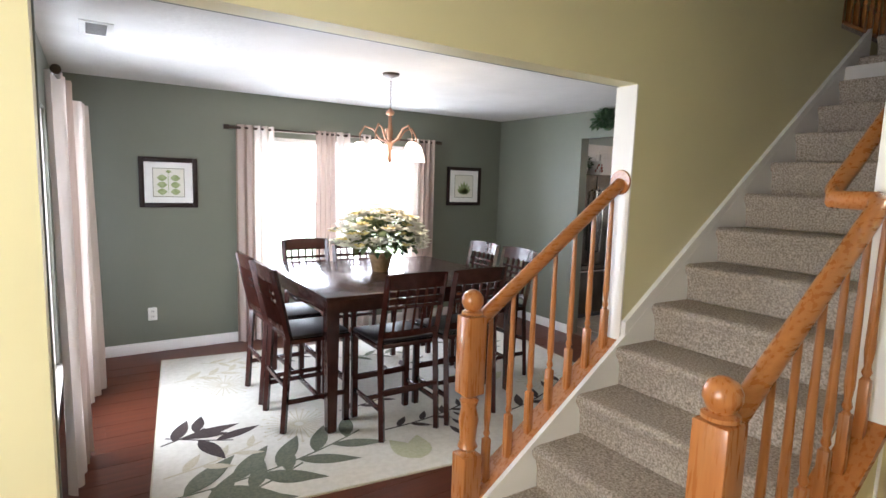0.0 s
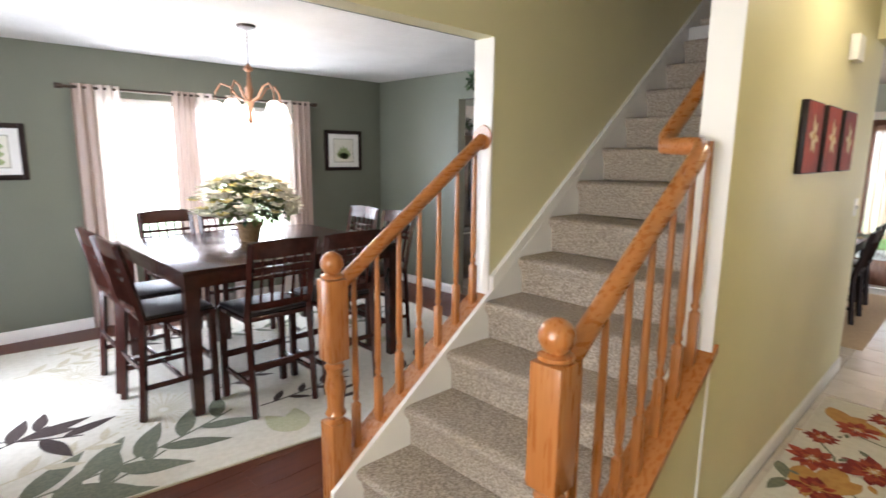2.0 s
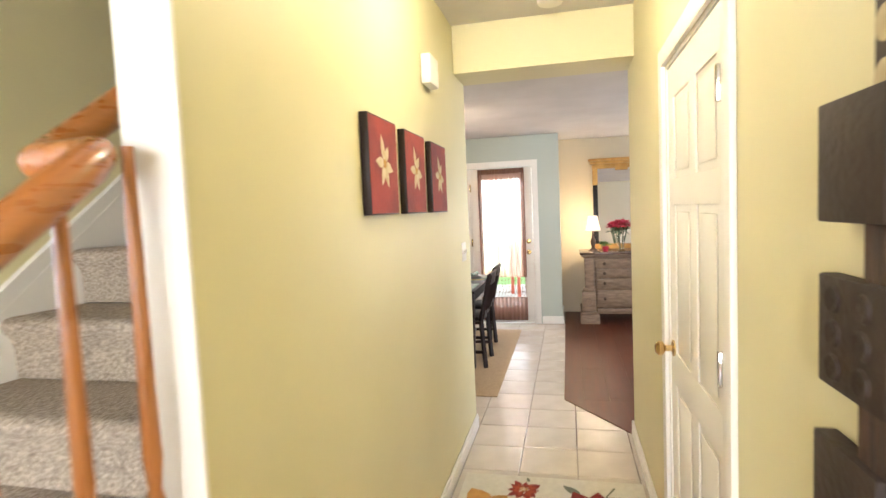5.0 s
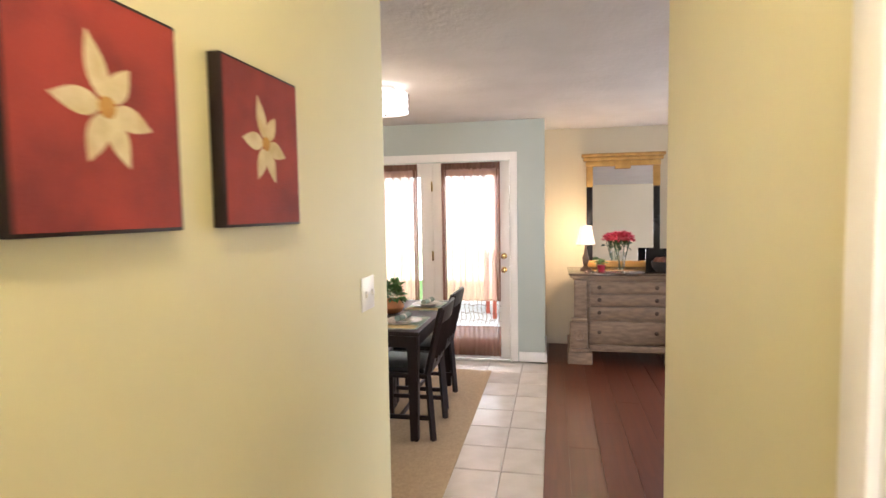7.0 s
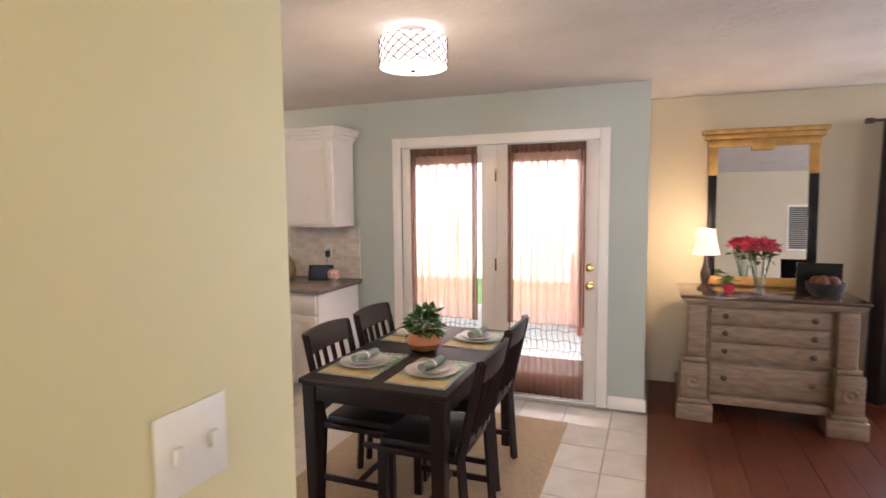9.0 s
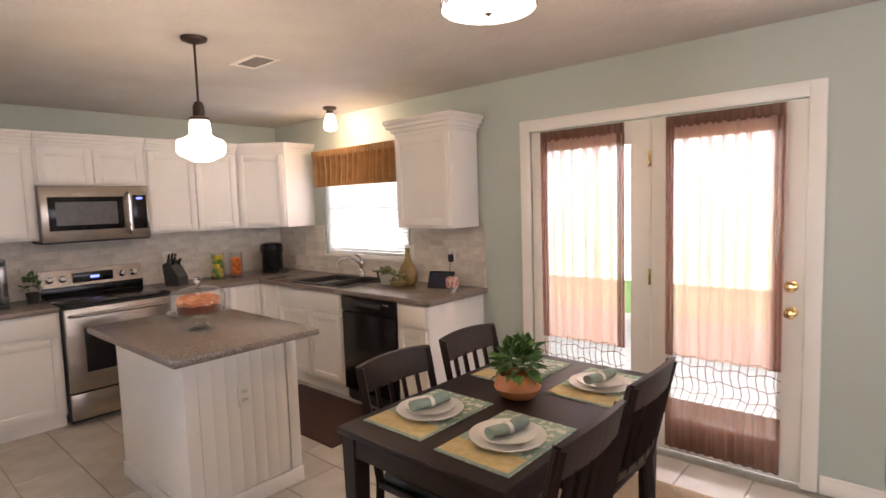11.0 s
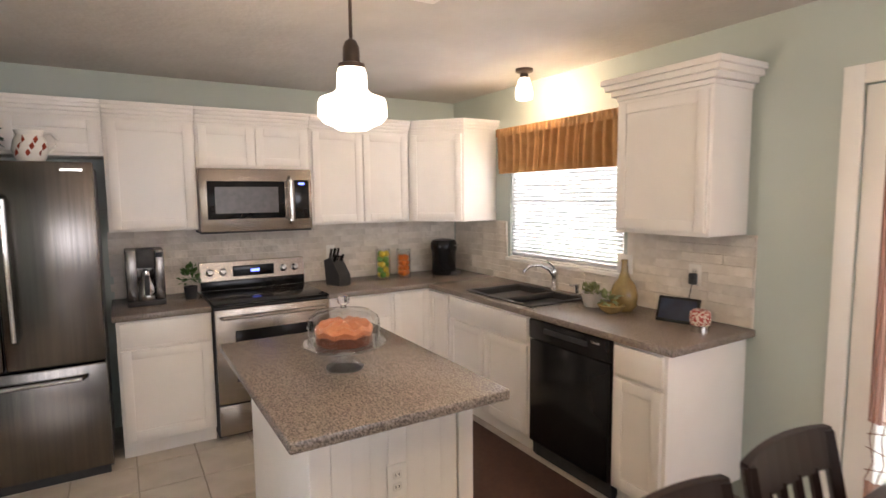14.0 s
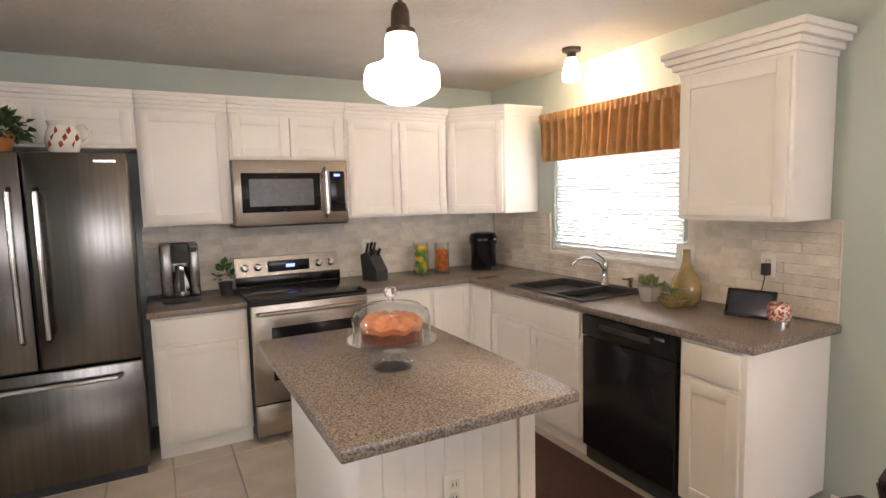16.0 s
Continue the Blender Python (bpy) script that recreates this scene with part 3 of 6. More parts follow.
# upper landing beside the head of the stairs
structure("floor_landing", CARPET, [(5.47, 7.3, 3.27, 4.6, 2.80, 2.83)], "beige carpeted upstairs landing", "floor")
structure("wall_landing", WALL_YELLOW, [(5.37, 7.4, 4.6, 4.7, 2.55, TOP), (5.37, 5.47, 3.385, 4.6, 2.55, TOP), (7.3, 7.4, 3.4, 4.6, 2.55, TOP)], "yellow upstairs landing walls", "wall")
structure("ceiling_landing", CEILING, [(5.37, 7.4, 3.4, 4.7, TOP, TOP + 0.1)], "upstairs landing ceiling", "ceiling")
guard = thing("landing_railing", "varnished oak guard railing on the upstairs landing", "railing")
boxes("cap_board", OAK_X, [(5.47, 7.3, 3.262, 3.38, 2.83, 2.855)], guard, 0.004)
for i in range(14):
    bm = bmesh.new()
    x = 5.58 + i * 0.125
    box(bm, x - 0.016, x + 0.016, 3.309, 3.341, 2.855, 3.05, 0.002)
    lathe(bm, [(0.016, 3.05), (0.010, 3.06), (0.0165, 3.08), (0.011, 3.10), (0.0165, 3.15), (0.010, 3.70)], x, 3.325, 10)
    done("baluster", bm, OAK, guard, True)
bm = bmesh.new(); tube(bm, [(5.47, 3.325, 3.72), (7.3, 3.325, 3.72)], 0.031, 12, 1.05)
done("handrail", bm, OAK_X, guard, True)


# ---- windows and doors ----
def window(name, label, along, fixed, a0, a1, z0, z1, panes, inward):
    """A white window; along 'x' or 'y', with the wall's inner face at fixed."""
    e = thing(name, label, "window", kind="structure")
    def bar(nm, u0, u1, w0, w1, d0, d1, mat=WHITE):
        d0, d1 = sorted((fixed - inward * d0, fixed - inward * d1))
        dims = (u0, u1, d0, d1, w0, w1) if along == "x" else (d0, d1, u0, u1, w0, w1)
        return boxes(nm, mat, [dims], e, 0.003 if mat is WHITE else 0)
    bar("frame", a0, a0 + 0.05, z0, z1, 0.02, 0.1); bar("frame", a1 - 0.05, a1, z0, z1, 0.02, 0.1)
    bar("frame", a0 + 0.05, a1 - 0.05, z0, z0 + 0.05, 0.02, 0.1); bar("frame", a0 + 0.05, a1 - 0.05, z1 - 0.05, z1, 0.02, 0.1)
    bar("sill", a0 - 0.03, a1 + 0.03, z0 - 0.02, z0 + 0.003, -0.03, 0.05)
    for i in range(1, panes):
        u = a0 + (a1 - a0) * i / panes
        bar("mullion", u - 0.045, u + 0.045, z0 + 0.05, z1 - 0.05, 0.03, 0.09)
    bar("meeting_rail", a0 + 0.05, a1 - 0.05, (z0 + z1) / 2 - 0.02, (z0 + z1) / 2 + 0.02, 0.04, 0.08)
    return e


window("window_dining_north", "white double window of the dining room", "x", DN, 2.4, 4.2, 0.72, 2.04, 2, -1)
window("window_dining_west", "tall white window of the dining room", "y", DW, 4.75, 5.95, 0.3, 2.04, 1, 1)
window("window_kitchen", "white window above the kitchen sink", "y", KE, 4.78, 5.93, 1.09, 1.98, 1, -1)
window("window_living", "white window behind dark drapes", "y", 10.335, -1.4, -0.1, 0.35, 2.1, 1, -1)

# blinds
blind = thing("window_blind", "white slatted window blind lowered over the sink window", "blind")
bm = bmesh.new(); box(bm, -0.015, 0.015, -0.56, 0.56, -0.0012, 0.0012)
slat = done("slat", bm, BLIND, blind)
slat.matrix_basis = pose(KE + 0.005, 5.355, 1.125, 0, 57, 0)
for i in range(1, 31):
    o = new("slat", slat.data)
    o.parent = blind
    o.matrix_basis = pose(KE + 0.005, 5.355, 1.125 + i * 0.028, 0, 57, 0)
boxes("bottom_rail", PLASTIC_W, [(KE - 0.01, KE + 0.015, 4.79, 5.92, 1.092, 1.106)], blind)
for y in (4.98, 5.355, 5.73):
    bm = bmesh.new(); tube(bm, [(KE - 0.012, y, 1.10), (KE - 0.012, y, 1.97)], 0.0012, 5)
    done("ladder_cord", bm, PLASTIC_W, blind)


def curtain(name, label, a, b, z0, z1, mat, folds, depth, seed, group=""):
    bm = bmesh.new()
    drape(bm, a, b, z0, z1, folds, depth, seed, flare=0.12)
    o = done(name, bm, mat, None, True)
    return tagged(o, label, "curtain", group)


def rod(name, p0, p1, label):
    e = thing(name, label, "curtain rod")
    bm = bmesh.new(); tube(bm, [p0, p1], 0.012, 10)
    done("bar", bm, BRONZE, e, True)
    for p, q in ((p0, p1), (p1, p0)):
        d = (Vector(p) - Vector(q)).normalized()
        bm = bmesh.new(); tube(bm, [Vector(p), Vector(p) + d * 0.01, Vector(p) + d * 0.03, Vector(p) + d * 0.05], 0.022, 10)
        done("finial", bm, BRONZE, e, True)


rod("curtain_rod", (2.14, 6.9, 2.10), (4.46, 6.9, 2.10), "dark bronze curtain rod above the dining window")
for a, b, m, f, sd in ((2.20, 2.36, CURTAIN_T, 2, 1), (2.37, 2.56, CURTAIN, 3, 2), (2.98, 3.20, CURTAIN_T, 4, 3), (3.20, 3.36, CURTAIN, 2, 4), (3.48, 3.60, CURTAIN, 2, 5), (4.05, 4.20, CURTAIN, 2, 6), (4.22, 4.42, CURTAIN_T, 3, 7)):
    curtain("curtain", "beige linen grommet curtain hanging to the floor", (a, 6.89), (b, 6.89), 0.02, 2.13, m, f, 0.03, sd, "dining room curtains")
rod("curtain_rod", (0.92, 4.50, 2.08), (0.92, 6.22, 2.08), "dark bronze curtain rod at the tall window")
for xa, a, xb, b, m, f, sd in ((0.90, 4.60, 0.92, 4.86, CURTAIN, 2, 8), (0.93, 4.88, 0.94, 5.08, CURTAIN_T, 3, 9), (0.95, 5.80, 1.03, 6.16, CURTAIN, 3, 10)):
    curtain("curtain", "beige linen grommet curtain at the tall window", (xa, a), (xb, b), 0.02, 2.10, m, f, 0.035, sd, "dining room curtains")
rod("curtain_rod", (10.24, 0.02, 2.16), (10.24, -1.5, 2.16), "black curtain rod in the sitting area")
for a, b, sd in ((-0.03, -0.50, 11), (-1.10, -1.45, 12)):
    curtain("drape", "dark brown floor-length drape beside a bright window", (10.22, a), (10.22, b), 0.02, 2.17, BLACKCLOTH, 4, 0.035, sd, "dark drapes")

# valance
val = thing("window_valance", "gathered golden brown cloth valance over the sink window", "valance")
bm = bmesh.new(); drape(bm, (9.36, 5.90), (9.36, 4.70), 1.76, 2.06, 15, 0.030, 5, n=180, flare=0.0)
done("skirt", bm, VALANCE, val, True)
bm = bmesh.new(); drape(bm, (9.345, 5.91), (9.345, 4.69), 2.04, 2.10, 30, 0.007, 6, n=240)
done("heading", bm, VALANCE, val, True)
boxes("board", VALANCE, [(9.37, KE - 0.002, 4.69, 4.70, 1.80, 2.1), (9.37, KE - 0.002, 5.90, 5.91, 1.80, 2.1), (9.36, KE - 0.002, 4.70, 5.90, 2.085, 2.095)], val)

# french doors
fd = thing("french_door", "white double patio doors with brass knobs and sheer curtains", "door", kind="structure")
boxes("casing", WHITE, [(KE - 0.02, KE + 0.0, 1.83, 1.905, 0, 2.125), (KE - 0.02, KE, 3.54, 3.617, 0, 2.125), (KE - 0.02, KE, 1.905, 3.54, 2.045, 2.125)], fd, 0.004)
for y0, y1 in ((1.91, 2.70), (2.715, 3.54)):
    boxes("stile", WHITE, [(KE + 0.01, KE + 0.05, y0, y0 + 0.115, 0.01, 2.04), (KE + 0.01, KE + 0.05, y1 - 0.115, y1, 0.01, 2.04), (KE + 0.01, KE + 0.05, y0 + 0.115, y1 - 0.115, 1.90, 2.04), (KE + 0.01, KE + 0.05, y0 + 0.115, y1 - 0.115, 0.01, 0.22)], fd, 0.004)
    g = boxes("pane", GLASS, [(KE + 0.027, KE + 0.033, y0 + 0.112, y1 - 0.112, 0.215, 1.905)], fd)
    g.visible_shadow = False
boxes("astragal", WHITE, [(KE + 0.0, KE + 0.05, 2.70, 2.715, 0.01, 2.04)], fd)
for z in (0.94, 1.08):
    bm = bmesh.new(); lathe(bm, [(0.0, 0), (0.03, 0), (0.03, 0.008), (0.012, 0.012), (0.012, 0.035), (0.026, 0.045), (0.028, 0.06), (0.018, 0.072), (0, 0.074)], n=16)
    done("knob", bm, BRASS, fd, True, pose(KE + 0.01, 1.965, z, 0, -90, 0))
for z in (0.25, 1.08, 1.80):
    boxes("hinge", BRASS, [(KE - 0.003, KE + 0.012, 2.70, 2.716, z - 0.05, z + 0.05)], fd, 0.002)
for i, (a, b) in enumerate(((3.44, 2.85), (2.60, 2.0))):
    c = thing("sheer_curtain", "brown sheer curtain shirred on the glass door", "curtain", group="door sheers")
    bm = bmesh.new(); drape(bm, (KE - 0.03, a), (KE - 0.03, b), 0.62, 1.97, 11, 0.007, 20 + i)
    done("veil", bm, SHEER_BROWN, c, True)
    rf = random.Random(60 + i)
    for k in range(7):
        u = a + (b - a) * (0.10 + 0.8 * (k + rf.uniform(0.1, 0.9)) / 7)
        bm = bmesh.new(); drape(bm, (KE - 0.041, u), (KE - 0.041, u - rf.uniform(0.018, 0.045)), 0.63, 1.97, 1, 0.004, 70 + 10 * i + k)
        done("fold", bm, SHEER_BROWN, c, True)
    # gathered edges, heading and hem take the cloth colour darkened for fold shade
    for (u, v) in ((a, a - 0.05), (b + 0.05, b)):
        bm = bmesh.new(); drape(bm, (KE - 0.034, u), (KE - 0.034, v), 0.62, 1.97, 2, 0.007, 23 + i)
        done("gathered_edge", bm, SHEER_DENSE_SHADED, c, True)
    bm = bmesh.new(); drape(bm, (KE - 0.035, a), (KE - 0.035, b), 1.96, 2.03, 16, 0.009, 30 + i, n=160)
    done("heading", bm, SHEER_DENSE_SHADED, c, True)
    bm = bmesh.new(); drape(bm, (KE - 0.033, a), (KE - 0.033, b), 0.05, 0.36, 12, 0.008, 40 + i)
    done("hem", bm, SHEER_DENSE_SHADED, c, True)
    bm = bmesh.new()
    rnd = random.Random(50 + i)
    for k in range(14):
        y = a + (b - a) * (k + 0.5) / 14
        tube(bm, [(KE - 0.036, y + 0.02, 0.36), (KE - 0.036, y - 0.015 * rnd.random(), 0.45), (KE - 0.036, y + 0.01, 0.55), (KE - 0.036, y, 0.64)], 0.0024, 5)
    for z in (0.42, 0.50, 0.58, 0.63):
        tube(bm, [(KE - 0.036, a + (b - a) * t / 12, z + 0.012 * math.sin(t * 2.1 + z * 40)) for t in range(13)], 0.0022, 5)
    done("lace_band", bm, SHEER_DENSE_SHADED, c, True)

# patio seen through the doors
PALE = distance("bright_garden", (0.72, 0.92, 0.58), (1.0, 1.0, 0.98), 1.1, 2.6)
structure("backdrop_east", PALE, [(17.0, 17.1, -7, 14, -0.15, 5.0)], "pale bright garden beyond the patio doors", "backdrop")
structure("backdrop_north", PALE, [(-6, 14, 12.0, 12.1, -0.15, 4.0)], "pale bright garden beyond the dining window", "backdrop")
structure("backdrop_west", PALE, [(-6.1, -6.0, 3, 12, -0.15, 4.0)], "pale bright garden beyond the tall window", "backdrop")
structure("patio_slab", DECK, [(9.66, 13.5, 1.8, 6.9, -0.15, -0.05)], "grey concrete patio slab", "patio")
porch = thing("porch_roof", "tan painted porch roof on posts over the patio", "porch", kind="structure")
boxes("roof_deck", WALL_BEIGE, [(9.66, 13.6, 1.0, 7.4, 2.90, 3.0)], porch)
boxes("beam", WALL_BEIGE, [(13.25, 13.5, 1.0, 7.4, 2.30, 2.90)], porch, 0.01)
for y in (1.1, 7.3):
    boxes("post", WALL_BEIGE, [(13.3, 13.45, y - 0.075, y + 0.075, -0.16, 2.30)], porch, 0.01)
pc = thing("patio_chair", "red slatted garden chair on the patio", "chair", (12.2, 2.2, -0.05), 20)
boxes("seat", REDPLASTIC, [(-0.25, 0.25, -0.25, 0.25, 0.38, 0.42)], pc, 0.01)
boxes("backrest", REDPLASTIC, [(0.22, 0.26, -0.25 + i * 0.105, -0.17 + i * 0.105, 0.42, 0.98) for i in range(5)], pc, 0.008)
for x in (-0.22, 0.22):
    for y in (-0.22, 0.22):
        boxes("leg", REDPLASTIC, [(x - 0.025, x + 0.025, y - 0.025, y + 0.025, 0, 0.38)], pc)

# closet door
cd = thing("closet_door", "white six-panel closet door with brass knob, closed", "door", kind="structure")
X0, X1 = 3.95, 4.76
boxes("casing", WHITE, [(X0 - 0.085, X0 - 0.015, HS, HS + 0.018, 0, 2.11), (X1 + 0.015, X1 + 0.085, HS, HS + 0.018, 0, 2.11), (X0 - 0.015, X1 + 0.015, HS, HS + 0.018, 2.04, 2.11)], cd, 0.004)
boxes("door_frame", WHITE, [(3.93, X0, 0.97, HS, 0, 2.04), (X1, 4.78, 0.97, HS, 0, 2.04), (X0, X1, 0.97, HS, 2.025, 2.04)], cd)
boxes("slab", WHITE, [(X0 + 0.003, X1 - 0.003, HS - 0.045, HS - 0.012, 0.008, 2.022)], cd)
w = X1 - X0
for z0, z1 in ((0.008, 0.22), (0.80, 0.93), (1.50, 1.60), (1.90, 2.022)):
    boxes("rail", WHITE, [(X0 + 0.003, X1 - 0.003, HS - 0.012, HS - 0.004, z0, z1)], cd, 0.003)
for x0, x1 in ((X0 + 0.003, X0 + 0.11), (X0 + w / 2 - 0.05, X0 + w / 2 + 0.05), (X1 - 0.11, X1 - 0.003)):
    boxes("stile", WHITE, [(x0, x1, HS - 0.012, HS - 0.0045, 0.01, 2.02)], cd, 0.003)
for x0, x1 in ((X0 + 0.135, X0 + w / 2 - 0.075), (X0 + w / 2 + 0.075, X1 - 0.135)):
    for z0, z1 in ((0.245, 0.775), (0.955, 1.475), (1.625, 1.875)):
        boxes("panel", WHITE, [(x0, x1, HS - 0.012, HS - 0.006, z0, z1)], cd, 0.004)
bm = bmesh.new(); lathe(bm, [(0.0, 0), (0.032, 0), (0.032, 0.008), (0.012, 0.012), (0.012, 0.035), (0.027, 0.045), (0.029, 0.06), (0.018, 0.072), (0, 0.074)], n=18)
done("knob", bm, BRASS, cd, True, pose(X1 - 0.065, HS - 0.006, 0.94, -90, 0, 0))
for z in (0.28, 1.08, 1.80):
    boxes("hinge", CHROME, [(X0 - 0.0145, X0 + 0.004, HS - 0.006, HS + 0.026, z - 0.045, z + 0.045)], cd, 0.002)


# ---- kitchen cabinets ----
def front(e, kind, u0, u1, z0, z1, d, axis):
    """A shaker door or drawer front. axis 'y': faces -y at y=d; 'x': faces -x at x=d."""
    def b(nm, a0, a1, c0, c1, o0, o1, bev):
        dims = (a0, a1, d - o1, d - o0, c0, c1) if axis == "y" else (d - o1, d - o0, a0, a1, c0, c1)
        return (nm, dims, bev)
    g = 0.006
    u0, u1, z0, z1 = u0 + g, u1 - g, z0 + g, z1 - g
    if kind == "drawer":
        boxes("drawer", CABWHITE, [b("", u0, u1, z0, z1, 0, 0.018, 0)[1]], e, 0.004)
        return
    f = 0.055
    ds = [b("", u0, u1, z0, z1, 0, 0.010, 0)[1]]
    fr = [b("", u0, u0 + f, z0, z1, 0.010, 0.020, 0)[1], b("", u1 - f, u1, z0, z1, 0.010, 0.020, 0)[1], b("", u0 + f, u1 - f, z0, z0 + f, 0.010, 0.020, 0)[1], b("", u0 + f, u1 - f, z1 - f, z1, 0.010, 0.020, 0)[1]]
    bm = bmesh.new()
    for q in ds: box(bm, *q)
    for q in fr: box(bm, *q, bevel=0.003)
    done("door", bm, CABWHITE, e, True)


def crown(e, pts):
    """Stepped crown moulding along a plan line of front edges, outwards to the line's right."""
    for o, z0, z1 in ((0.008, 2.10, 2.125), (0.024, 2.125, 2.15), (0.042, 2.15, 2.175), (0.055, 2.175, 2.20)):
        bm = bmesh.new()
        box(bm, pts[0] - (0 if pts[4] == "y" else o), pts[1] + (0.0 if pts[4] == "y" else 0), pts[2] - o, pts[3] + (0 if pts[4] == "y" else o), z0, z1, 0.003)
        done("crown", bm, CABWHITE, e, True)


UF = 6.46
def upper(x0, x1, z0, doors, label):
    e = thing("wall_cabinet", label, "cabinet", group="upper kitchen cabinets")
    boxes("body", CABWHITE, [(x0, x1, UF, KN - 0.003, z0, 2.10)], e, 0.002)
    n = len(doors) - 1
    for a, b in zip(doors, doors[1:]):
        front(e, "door", a, b, z0 + 0.012, 2.085, UF, "y")
    crown(e, (x0, x1, UF, KN - 0.003, "y"))


LBL = "white painted wall cabinet with recessed-panel doors and crown moulding"
upper(5.74, 6.735, 1.86, (5.76, 6.24, 6.72), LBL)
upper(6.737, 7.257, 1.385, (6.75, 7.245), LBL)
upper(7.259, 8.031, 1.80, (7.27, 7.645, 8.02), LBL)
upper(8.033, 8.865, 1.385, (8.05, 8.455, 8.85), LBL)
cc = thing("wall_cabinet", "white corner wall cabinet with a diagonal door", "cabinet", group="upper kitchen cabinets")
bm = bmesh.new(); poly(bm, [(8.868, 6.777), (8.868, 6.46), (9.19, 6.12), (9.507, 6.12), (9.507, 6.777)], 1.385, 2.10)
done("body", bm, CABWHITE, cc)
for o, z0, z1 in ((0.008, 2.10, 2.125), (0.024, 2.125, 2.15), (0.042, 2.15, 2.175), (0.055, 2.175, 2.20)):
    bm = bmesh.new(); poly(bm, [(8.868, 6.777), (8.868, 6.46 - o), (9.19 - o * 0.7, 6.12 - o), (9.507, 6.12 - o), (9.507, 6.777)], z0, z1)
    done("crown", bm, CABWHITE, cc)
L = math.hypot(0.322, 0.34)
door_e = thing("corner_door_holder", "", "")
bm = bmesh.new(); box(bm, 0.02, L - 0.02, -0.010, 0, 1.40, 2.085)
for q in ((0.02, 0.075), (L - 0.075, L - 0.02)): box(bm, q[0], q[1], -0.02, -0.010, 1.40, 2.085, 0.003)
for q in ((1.40, 1.455), (2.03, 2.085)): box(bm, 0.075, L - 0.075, -0.02, -0.010, q[0], q[1], 0.003)
done("door", bm, CABWHITE, cc, True, pose(8.868, 6.46, 0, 0, 0, math.degrees(math.atan2(-0.34, 0.322))))
bpy.data.objects.remove(door_e)
ec = thing("wall_cabinet", "white single-door wall cabinet beside the sink window", "cabinet", group="upper kitchen cabinets")
boxes("body", CABWHITE, [(9.19, KE - 0.003, 4.01, 4.57, 1.385, 2.10)], ec, 0.002)
front(ec, "door", 4.02, 4.56, 1.40, 2.085, 9.19, "x")
for o, z0, z1 in ((0.008, 2.10, 2.125), (0.03, 2.125, 2.155), (0.055, 2.155, 2.185), (0.07, 2.185, 2.215)):
    boxes("crown", CABWHITE, [(9.19 - o, KE - 0.003, 4.01 - o, 4.57 + o, z0, z1)], ec, 0.003)

BF, EF = 6.17, 8.885   # fronts of base cabinets
def base_north(x0, x1, fronts, label):
    e = thing("base_cabinet", label, "cabinet", group="base kitchen cabinets")
    boxes("body", CABWHITE, [(x0, x1, BF, KN - 0.003, 0.10, 0.868)], e, 0.002)
    boxes("toe_kick", CABWHITE, [(x0, x1, BF + 0.05, BF + 0.07, 0.0, 0.10)], e)
    for k, a, b, z0, z1 in fronts:
        front(e, k, a, b, z0, z1, BF, "y")


def base_east(y0, y1, fronts, label):
    e = thing("base_cabinet", label, "cabinet", group="base kitchen cabinets")
    boxes("body", CABWHITE, [(EF, KE - 0.003, y0, y1, 0.10, 0.868)], e, 0.002)
    boxes("toe_kick", CABWHITE, [(EF + 0.05, EF + 0.07, y0, y1, 0.0, 0.10)], e)
    for k, a, b, z0, z1 in fronts:
        front(e, k, a, b, z0, z1, EF, "x")


BL = "white painted base cabinet with drawer over recessed-panel door"
base_north(6.74, 7.268, [("drawer", 6.75, 7.26, 0.70, 0.86), ("door", 6.75, 7.26, 0.12, 0.69)], BL)
base_north(8.04, 8.545, [("drawer", 8.05, 8.54, 0.70, 0.86), ("drawer", 8.05, 8.54, 0.42, 0.69), ("drawer", 8.05, 8.54, 0.12, 0.41)], "white painted base cabinet with drawers")
base_north(8.547, 9.5, [("door", 8.56, 8.875, 0.12, 0.86)], "white painted corner base cabinet")
base_east(4.935, 6.165, [("door", 5.86, 6.15, 0.12, 0.86), ("drawer", 4.95, 5.85, 0.70, 0.86), ("door", 4.95, 5.40, 0.12, 0.69), ("door", 5.40, 5.85, 0.12, 0.69)], "white painted sink base cabinet with two doors")
base_east(3.985, 4.30, [("drawer", 4.0, 4.29, 0.70, 0.86), ("door", 4.0, 4.29, 0.12, 0.69)], BL)

ct = thing("countertop", "grey speckled laminate countertop", "countertop")
def slab(dims):
    boxes("slab", COUNTER, [dims], ct, 0.008)
slab((6.72, 7.268, 6.13, KN - 0.003, 0.87, 0.91))
slab((8.04, KE - 0.003, 6.13, KN - 0.003, 0.87, 0.91))
slab((8.85, KE - 0.003, 3.94, 5.00, 0.87, 0.91))
slab((8.85, 8.93, 5.00, 5.66, 0.87, 0.91)); slab((9.38, KE - 0.003, 5.00, 5.66, 0.87, 0.91)); slab((8.85, KE - 0.003, 5.66, 6.128, 0.87, 0.91))

